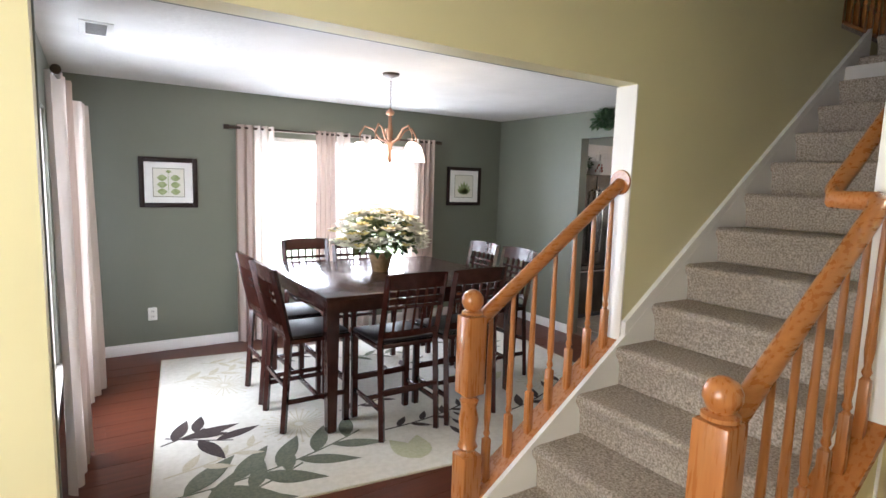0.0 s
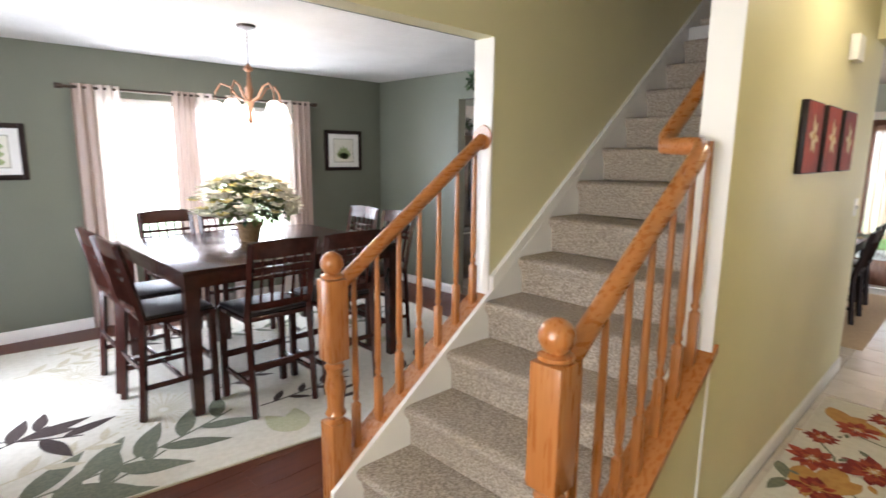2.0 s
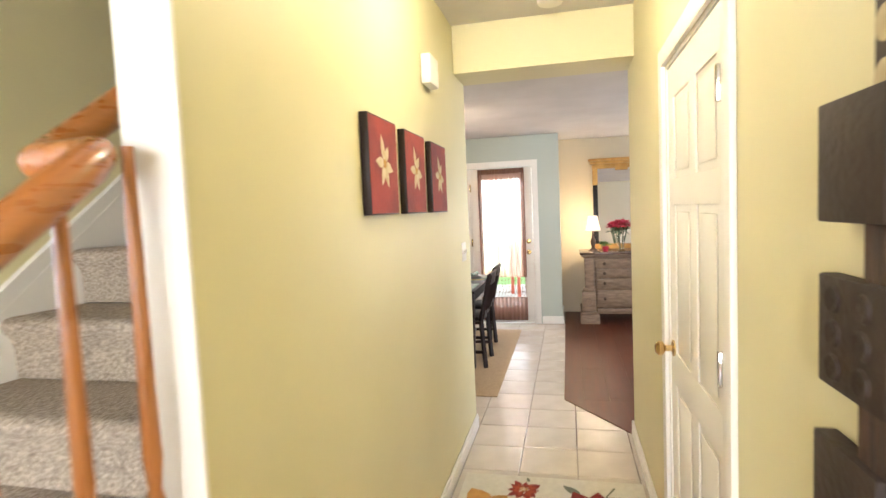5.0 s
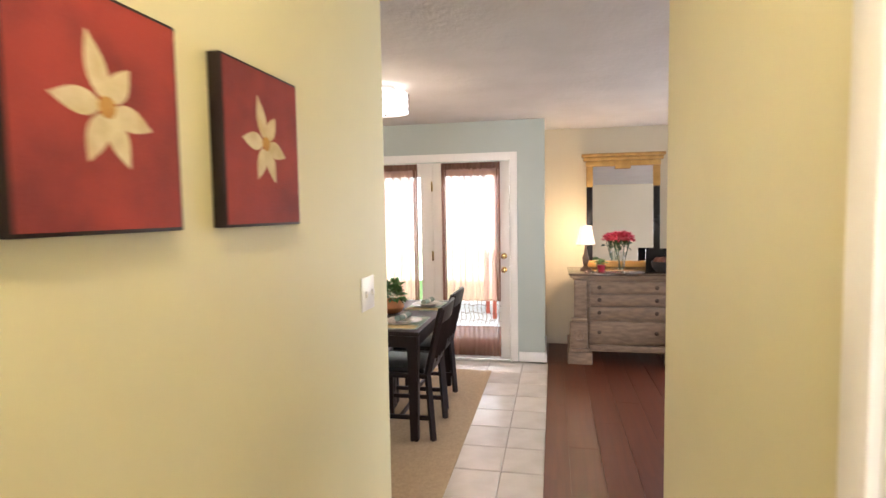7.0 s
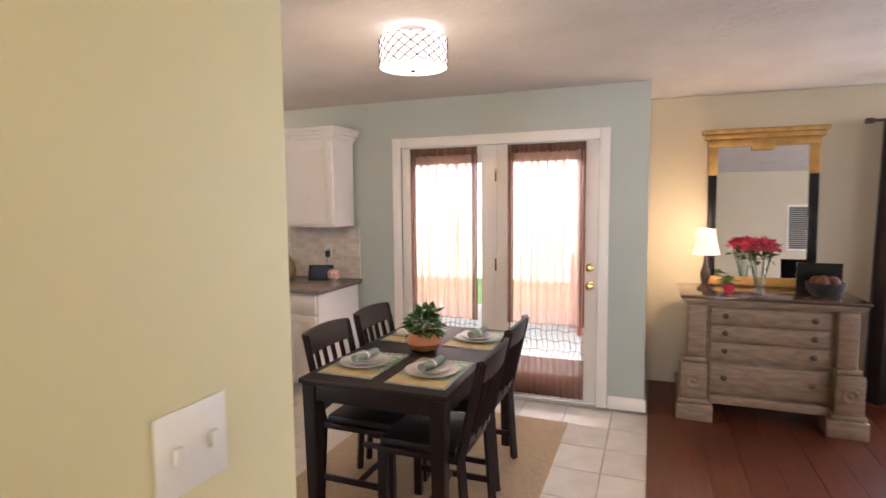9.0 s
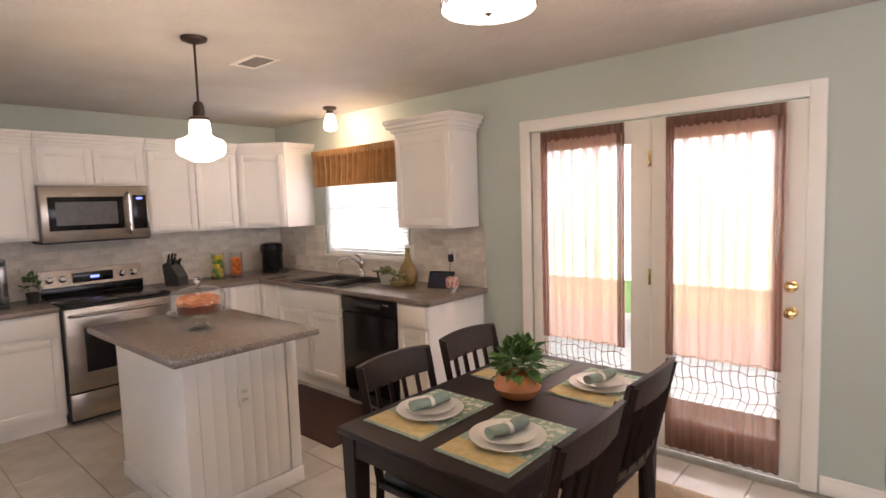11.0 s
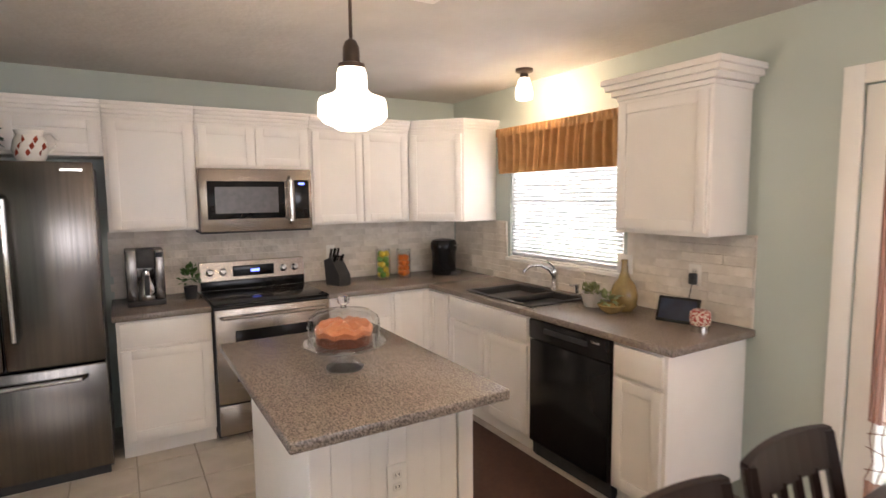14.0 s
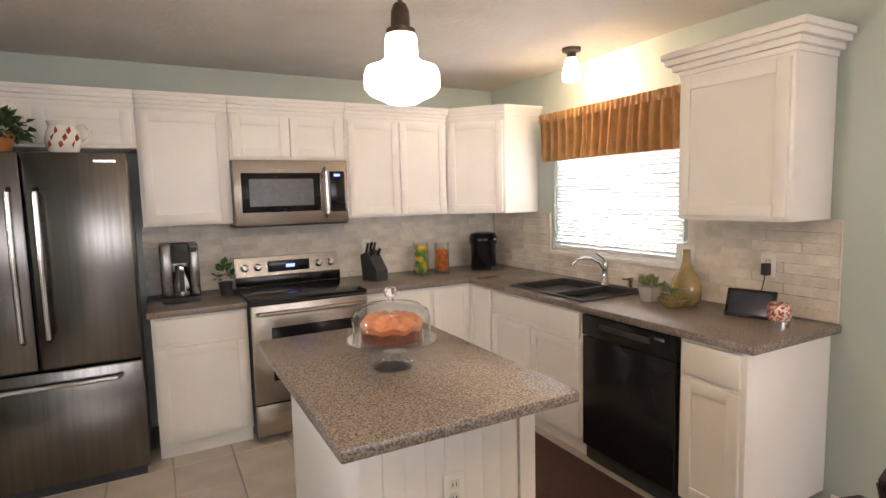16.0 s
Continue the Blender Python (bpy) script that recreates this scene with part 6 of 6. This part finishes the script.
done("vase", bm, GLASS, vs_, True)
bm = bmesh.new(); rnd = random.Random(4)
for i in range(12):
    a = rnd.uniform(0, 6.28); tube(bm, [(0.015 * math.cos(a), 0.015 * math.sin(a), 0.015), (0.08 * math.cos(a), 0.08 * math.sin(a), 0.30)], 0.003, 5)
done("stems", bm, LEAF_DARK, vs_)
bush("blooms", PETAL_R, vs_, (0, 0, 0.33), 0.12, 0.05, 420, 0.04, 9, 0.0)
bush("leaves", LEAF_DARK, vs_, (0, 0, 0.25), 0.09, 0.05, 50, 0.06, 10)
sp = thing("small_plant", "small green plant in a red pot", "plant", (9.70, 1.0, 0.91))
bm = bmesh.new(); lathe(bm, [(0.03, 0), (0.042, 0.06), (0.045, 0.065), (0.038, 0.065), (0, 0.055)], n=20)
done("pot", bm, PETAL_R, sp, True)
bush("leaves", LEAF, sp, (0, 0, 0.07), 0.05, 0.04, 60, 0.04, 12)
bk = thing("fruit_basket", "dark wire basket of fruit with a framed card", "basket", (9.72, 0.40, 0.91))
bm = bmesh.new(); lathe(bm, [(0.07, 0), (0.11, 0.04), (0.12, 0.10), (0.115, 0.10), (0.105, 0.045), (0, 0.012)], n=24)
done("bowl", bm, BLACKMATT, bk, True)
for i in range(5):
    bm = bmesh.new(); bmesh.ops.create_uvsphere(bm, u_segments=14, v_segments=10, radius=0.042)
    done("fruit", bm, CAKE, bk, True, pose(0.055 * math.cos(i * 1.3), 0.055 * math.sin(i * 1.3), 0.10))
boxes("card", BLACK, [(0.12, 0.13, -0.13, 0.15, 0.0, 0.22)], bk)
sf = thing("sofa_arm", "dark red leather sofa partly behind the drape", "sofa", (9.9, -1.35, 0))
boxes("base", FABRIC_RED, [(-0.4, 0.4, -0.9, 0.35, 0.06, 0.42)], sf, 0.05)
boxes("arm", FABRIC_RED, [(-0.4, 0.4, 0.36, 0.56, 0.06, 0.66)], sf, 0.06)

# return-air grille seen in the mirror
ga = thing("return_air_grille", "grey louvred return-air grille on the beige wall", "vent", (5.902, -0.42, 1.62), kind="structure")
boxes("frame", PLASTIC_W, [(0, 0.012, -0.14, -0.12, -0.33, 0.33), (0, 0.012, 0.12, 0.14, -0.33, 0.33), (0, 0.012, -0.12, 0.12, 0.305, 0.33), (0, 0.012, -0.12, 0.12, -0.33, -0.305)], ga, 0.002)
VENT_GREY = surface("grille_grey", (0.07, 0.07, 0.07), (0.05, 0.05, 0.05), 0.6, 20)
for i in range(20):
    boxes("louvre", VENT_GREY, [(0.001, 0.009, -0.12, 0.12, -0.300 + i * 0.030, -0.278 + i * 0.030)], ga)

# plant seen over the kitchen doorway
wr = thing("hanging_greenery", "round leafy wreath hanging on the wall over the kitchen doorway", "wreath", (DE - 0.07, 5.25, 2.29))
bm = bmesh.new(); tube(bm, [(0.05, 0.06 * math.cos(k * 0.6283), 0.06 * math.sin(k * 0.6283)) for k in range(11)], 0.015, 8)
done("ring", bm, LEAF_DARK, wr, True)
bush("leaves", LEAF_DARK, wr, (-0.01, 0, 0), 0.11, 0.11, 260, 0.06, 14)

# ---- counter things ----
CZ = 0.91
cm = thing("coffee_maker", "stainless and black coffee maker with thermal carafe", "coffee maker", (6.92, 6.50, CZ))
boxes("base", BLACKMATT, [(-0.11, 0.11, -0.13, 0.12, 0, 0.03)], cm, 0.006)
boxes("tower", STEEL_DARK, [(-0.11, 0.11, 0.02, 0.12, 0.03, 0.36)], cm, 0.008)
boxes("side_panel", STEEL_DARK, [(-0.11, -0.045, -0.10, 0.02, 0.03, 0.36), (0.055, 0.11, -0.11, 0.02, 0.03, 0.36)], cm, 0.006)
boxes("brew_head", BLACKMATT, [(-0.045, 0.055, -0.10, 0.02, 0.24, 0.365)], cm, 0.01)
boxes("display", BLACK, [(0.062, 0.102, -0.113, -0.109, 0.31, 0.34)], cm)
bm = bmesh.new(); lathe(bm, [(0.06, 0), (0.065, 0.01), (0.06, 0.09), (0.035, 0.16), (0.032, 0.19), (0, 0.2)], 0.005, -0.06, 22, 0.03)
done("carafe", bm, CHROME, cm, True)
boxes("carafe_handle", BLACKMATT, [(-0.01, 0.02, -0.145, -0.115, 0.07, 0.20)], cm, 0.006)
hb = thing("herb_pot", "small green herb in a black pot", "plant", (7.19, 6.50, CZ))
bm = bmesh.new(); lathe(bm, [(0.035, 0), (0.045, 0.085), (0.04, 0.085), (0, 0.07)], n=20); done("pot", bm, BLACKMATT, hb, True)
bush("leaves", LEAF, hb, (0, 0, 0.13), 0.06, 0.10, 130, 0.035, 15, -0.3)
kb = thing("knife_block", "black knife block with knives", "knife block", (8.24, 6.48, CZ), 20)
bm = bmesh.new()
lo = [bm.verts.new((-0.055, y, z)) for y, z in ((-0.08, 0), (0.08, 0), (0.10, 0.19), (0.02, 0.22), (-0.08, 0.08))]; hi = [bm.verts.new((0.055, v.co.y, v.co.z)) for v in lo]
for i in range(5): bm.faces.new((lo[i], lo[(i + 1) % 5], hi[(i + 1) % 5], hi[i]))
bm.faces.new(list(reversed(lo))); bm.faces.new(hi); done("block", bm, BLACKMATT, kb)
for i in range(6):
    bm = bmesh.new(); x = -0.035 + (i % 3) * 0.035; q = 0.0 if i < 3 else 0.05
    tube(bm, [(x, 0.06 - q, 0.19 - q * 0.4), (x, 0.025 - q, 0.285 - q)], 0.011, 8); done("knife_handle", bm, BLACK if i % 2 else CHROME, kb, True)
for nm, x, fruit in (("lemons", 8.66, (LEMON, LIME)), ("oranges", 8.85, (ORANGE, ORANGE))):
    e = thing("fruit_jar", "clear glass jar filled with " + ("lemons and limes" if nm == "lemons" else "small oranges"), "jar", (x, 6.55, CZ))
    bm = bmesh.new(); h = 0.25 if nm == "lemons" else 0.24
    lathe(bm, [(0.06, 0), (0.062, 0.005), (0.062, h), (0.058, h), (0.058, 0.008), (0, 0.008)], n=26); done("jar", bm, GLASS, e, True)
    k = 0
    for lv in range(5 if nm == "lemons" else 4):
        for j in range(3):
            bm = bmesh.new(); bmesh.ops.create_uvsphere(bm, u_segments=14, v_segments=9, radius=0.0265)
            for v in bm.verts: v.co.z *= 0.95
            a = j * 2.094 + lv * 1.0
            done("fruit", bm, fruit[0] if (lv + j // 2) % 2 == 0 else fruit[1], e, True, pose(0.029 * math.cos(a), 0.029 * math.sin(a), 0.036 + lv * 0.043, 20 * k, 30 * k, 0)); k += 1
pm = thing("pod_coffee_machine", "black pod coffee machine in the counter corner", "coffee maker", (9.22, 6.50, CZ), 40)
bm = bmesh.new(); lathe(bm, [(0.10, 0), (0.105, 0.01), (0.105, 0.20), (0.115, 0.22), (0.115, 0.27), (0.10, 0.30), (0.06, 0.31), (0, 0.31)], n=30); done("body", bm, BLACK, pm, True)
boxes("drip_bay", BLACKMATT, [(-0.06, 0.06, -0.14, -0.05, 0, 0.03)], pm, 0.006); boxes("lever", CHROME, [(-0.05, 0.05, -0.122, -0.112, 0.25, 0.262)], pm, 0.003)
su = thing("succulent_pot", "small succulents in a grey pot", "plant", (9.26, 4.80, CZ))
bm = bmesh.new(); lathe(bm, [(0.05, 0), (0.07, 0.08), (0.075, 0.085), (0.065, 0.085), (0, 0.07)], n=8); done("pot", bm, DECK, su)
bush("leaves", LEAF_SAGE, su, (0, 0, 0.085), 0.06, 0.04, 110, 0.04, 16, -0.2)
vz = thing("gourd_vase", "olive and cream glazed gourd vase", "vase", (9.33, 4.62, CZ))
bm = bmesh.new(); lathe(bm, [(0.05, 0), (0.075, 0.03), (0.08, 0.09), (0.065, 0.15), (0.035, 0.19), (0.022, 0.23), (0.018, 0.28), (0.02, 0.30), (0.014, 0.30), (0, 0.29)], n=28); done("body", bm, VASE_GOLD, vz, True)
gb = thing("gourd_bowl", "glazed leaf-shaped bowl beside the vase", "bowl", (9.20, 4.60, CZ))
bm = bmesh.new(); lathe(bm, [(0.03, 0), (0.06, 0.02), (0.08, 0.05), (0.075, 0.052), (0.05, 0.025), (0, 0.015)], n=18); done("bowl", bm, VASE_GOLD, gb, True)
bush("dried_leaves", LEAF_SAGE, gb, (0, 0.02, 0.06), 0.04, 0.05, 30, 0.05, 17)
tb = thing("tablet_display", "dark tablet display leaning on the counter", "tablet", (9.33, 4.24, CZ), -80)
tb.matrix_basis = pose(9.30, 4.25, CZ, -22, 0, -75)
boxes("frame", BLACK, [(-0.11, 0.11, -0.006, 0.006, 0.0, 0.14)], tb, 0.004)
boxes("screen", surface("screen_blue", (0.008, 0.012, 0.03), (0.015, 0.025, 0.06), 0.1, 14), [(-0.095, 0.095, -0.0075, -0.006, 0.015, 0.125)], tb)
cj = thing("candle_jar", "mosaic candle jar with metal base", "candle", (9.24, 4.07, CZ))
bm = bmesh.new(); lathe(bm, [(0.042, 0), (0.044, 0.03), (0.044, 0.035)], n=22); done("base", bm, CHROME, cj, True)
bm = bmesh.new(); lathe(bm, [(0.044, 0.035), (0.05, 0.06), (0.048, 0.095), (0.036, 0.11), (0.032, 0.11), (0, 0.10)], n=22)
done("mosaic", bm, surface("mosaic", (0.35, 0.05, 0.04), (0.65, 0.55, 0.45), 0.3, 90, detail=0, lo=0.48, hi=0.52), cj, True)

# cake stand
ck = thing("cake_stand", "glass domed cake stand with an iced chocolate cake", "cake stand", (7.54, 4.49, 0.912))
bm = bmesh.new(); lathe(bm, [(0.075, 0), (0.077, 0.008), (0.055, 0.016), (0.034, 0.034), (0.030, 0.060), (0.040, 0.078), (0.06, 0.086), (0.155, 0.094), (0.166, 0.104), (0.164, 0.108), (0.06, 0.098), (0, 0.098)], n=40); done("stand", bm, GLASS, ck, True)
bm = bmesh.new(); lathe(bm, [(0.142, 0.104), (0.144, 0.180), (0.136, 0.208), (0.105, 0.230), (0.04, 0.242), (0.014, 0.247)], n=40)
done("dome", bm, GLASS, ck, True)
bm = bmesh.new(); lathe(bm, [(0.014, 0.246), (0.011, 0.256), (0.022, 0.266), (0.026, 0.280), (0.018, 0.294), (0, 0.298)], n=24)
done("knob", bm, glassy("solid_glass"), ck, True)
bm = bmesh.new(); lathe(bm, [(0.108, 0.105), (0.112, 0.112), (0.110, 0.160), (0, 0.162)], n=36); done("cake", bm, CAKE, ck, True)
bm = bmesh.new(); lathe(bm, [(0.113, 0.145), (0.116, 0.163), (0.104, 0.180), (0.078, 0.184), (0.062, 0.194), (0.03, 0.188), (0, 0.197)], n=36)
for v in bm.verts: v.co.z += 0.007 * math.sin(9 * math.atan2(v.co.y, v.co.x))
done("icing", bm, ICING, ck, True)

# on the refrigerator
jg = thing("pitcher", "cream pottery pitcher with red leaf pattern", "pitcher", (6.40, 6.22, 1.80))
bm = bmesh.new(); lathe(bm, [(0.05, 0), (0.07, 0.02), (0.085, 0.07), (0.075, 0.12), (0.06, 0.15), (0.07, 0.175), (0.065, 0.175), (0.05, 0.15), (0, 0.14)], n=28)
done("body", bm, CERAMIC, jg, True)
bm = bmesh.new(); tube(bm, [(0.06, 0, 0.16), (0.10, 0, 0.165), (0.125, 0, 0.13), (0.115, 0, 0.09), (0.08, 0, 0.06)], 0.009, 8); done("handle", bm, CERAMIC, jg, True)
bm = bmesh.new(); rnd = random.Random(2)
for k in range(8):
    a = -2.3 + k * 0.22; leaf_mesh(bm, (0.088 * math.cos(a), 0.088 * math.sin(a), 0.03 + (k % 3) * 0.035), (0.2, 0, 1), 0.045, 0.025, rnd)
done("leaf_pattern", bm, RUG_ORANGE, jg)
ivy = thing("ivy_plant", "trailing dark green ivy in a brown pot", "plant", (6.12, 6.22, 1.80))
bm = bmesh.new(); lathe(bm, [(0.05, 0), (0.075, 0.09), (0.08, 0.10), (0.07, 0.10), (0, 0.09)], n=22); done("pot", bm, TERRA, ivy, True)
bush("leaves", LEAF_DARK, ivy, (0.02, 0, 0.11), 0.13, 0.10, 240, 0.055, 19)

# ---- floor tiles, one by one, and the stone backsplash ----
TS = 0.33
def tile_shape(w, d):
    bm = bmesh.new(); box(bm, -w / 2, w / 2, -d / 2, d / 2, -0.010, 0.0, 0.0)
    es = [e for e in bm.edges if all(v.co.z > -0.001 for v in e.verts)]
    bmesh.ops.bevel(bm, geom=es, offset=0.003, segments=1, affect="EDGES")
    me = bpy.data.meshes.new("tile"); bm.to_mesh(me); bm.free(); me.materials.append(TILE)
    return me
tile_me = tile_shape(TS - 0.005, TS - 0.005)
wood_edge = 1.53
for i in range(-9, 12):
    for j in range(-15, 7):
        x, y = 6.80 + TS * (i + 0.5), 5.74 + TS * (j + 0.5)
        hall = 3.35 < x < 6.0 and 0.9 < y < HN
        corner = 5.95 < x < 6.85 and 0.9 < y < wood_edge + 0.1
        kitchen = 5.8 < x < KE and wood_edge < y < 6.5 and (y > 2.2 or x > 5.8)
        if not (hall or kitchen or corner) or (x < 5.95 and y > HN + 0.1 and y < 3.9):
            continue
        if x > 8.95 and y > 4.0 or y > 6.35 and x > 6.7:
            continue
        t = new("tile", tile_me)
        t.parent = tile_floor
        t.location = (x, y, 0.0)
# laminate planks, with a diagonal edge where they meet the hall tiles
bm = bmesh.new()
poly(bm, [(6.07, 1.075), (6.70, wood_edge), (6.70, -3.4), (5.9, -3.4), (5.9, 0.96), (6.07, 0.96)], -0.004, 0.0045)
done("edge_board", bm, FLOORWOOD, wood_floor)
plank_meshes = {}
def plank(x0, x1, y0, y1, z):
    """One board with eased edges, laid along x."""
    key = (round(x1 - x0, 2), round(y1 - y0, 2))
    if key not in plank_meshes:
        bm = bmesh.new(); box(bm, -key[0] / 2, key[0] / 2, -key[1] / 2, key[1] / 2, -0.006, 0.0)
        es = [e for e in bm.edges if all(v.co.z > -0.001 for v in e.verts)]
        bmesh.ops.bevel(bm, geom=es, offset=0.0005, segments=1, affect="EDGES")
        me = bpy.data.meshes.new("plank"); bm.to_mesh(me); bm.free(); me.materials.append(FLOORWOOD)
        plank_meshes[key] = me
    o = new("plank", plank_meshes[key])
    o.parent = wood_floor
    o.location = ((x0 + x1) / 2, (y0 + y1) / 2, z)
def lay(x0, x1, y0, y1, z, shift):
    k, y = 0, y0
    while y < y1 - 0.02:
        top = min(y + 0.193, y1)
        x = x0 - 1.21 * ((k * 0.37 + shift) % 1.0)
        while x < x1 - 0.03:
            a, b = max(x, x0), min(x + 1.21, x1)
            if b - a > 0.03:
                plank(a, b, y, top, z)
            x += 1.21
        y += 0.193
        k += 1
lay(-1.39, 3.4, HS, 3.33, 0.0, 0.1)
lay(DW + 0.002, DE + 0.05, 3.33, DN, 0.0, 0.1)
lay(6.70, 10.33, -1.9, wood_edge, 0.0045, 0.4)

rnd = random.Random(31)
stone_meshes = []
for w in (0.16, 0.24, 0.33):
    for dp in (0.010, 0.015, 0.020):
        bm = bmesh.new(); box(bm, 0, w - 0.002, -dp, 0, 0.0, 0.049)
        bmesh.ops.subdivide_edges(bm, edges=[e for e in bm.edges if abs(e.verts[0].co.x - e.verts[1].co.x) > 0.05], cuts=3)
        for v in bm.verts:
            if v.co.y < -0.001: v.co.y += rnd.uniform(-0.003, 0.003)
        me = bpy.data.meshes.new("stone"); bm.to_mesh(me); bm.free(); me.materials.append(STONE)
        stone_meshes.append((w, me))
bsN = thing("backsplash_north", "pale ledger stone backsplash behind the range", "backsplash", kind="structure")
bsE = thing("backsplash_east", "pale ledger stone backsplash around the sink window", "backsplash", kind="structure")
boxes("backing", STONE, [(6.74, KE - 0.004, KN - 0.006, KN - 0.001, 0.911, 1.384)], bsN)
boxes("backing", STONE, [(KE - 0.006, KE - 0.001, 3.955, 4.75, 0.911, 1.384), (KE - 0.006, KE - 0.001, 4.75, 5.96, 0.911, 1.066), (KE - 0.006, KE - 0.001, 5.96, KN - 0.03, 0.911, 1.384)], bsE)
for row in range(9):
    z = 0.913 + row * 0.0515
    x = 6.745 - rnd.uniform(0, 0.1)
    while x < KE - 0.03:
        w, me = rnd.choice(stone_meshes)
        if x + w > 6.745 and x + w < KE:
            o = new("stone", me); o.parent = bsN; o.location = (max(x, 6.72), KN - 0.006, z)
        x += w
    y = 3.957
    while y < KN - 0.25:
        w, me = rnd.choice(stone_meshes)
        if row < 3 or y + w < 4.76 or y > 5.95:
            o = new("stone", me); o.parent = bsE; o.matrix_basis = pose(KE - 0.006, y + w, z, 0, 0, -90)
            y += w
        else:
            y = 5.96 if y < 5.96 else y + w
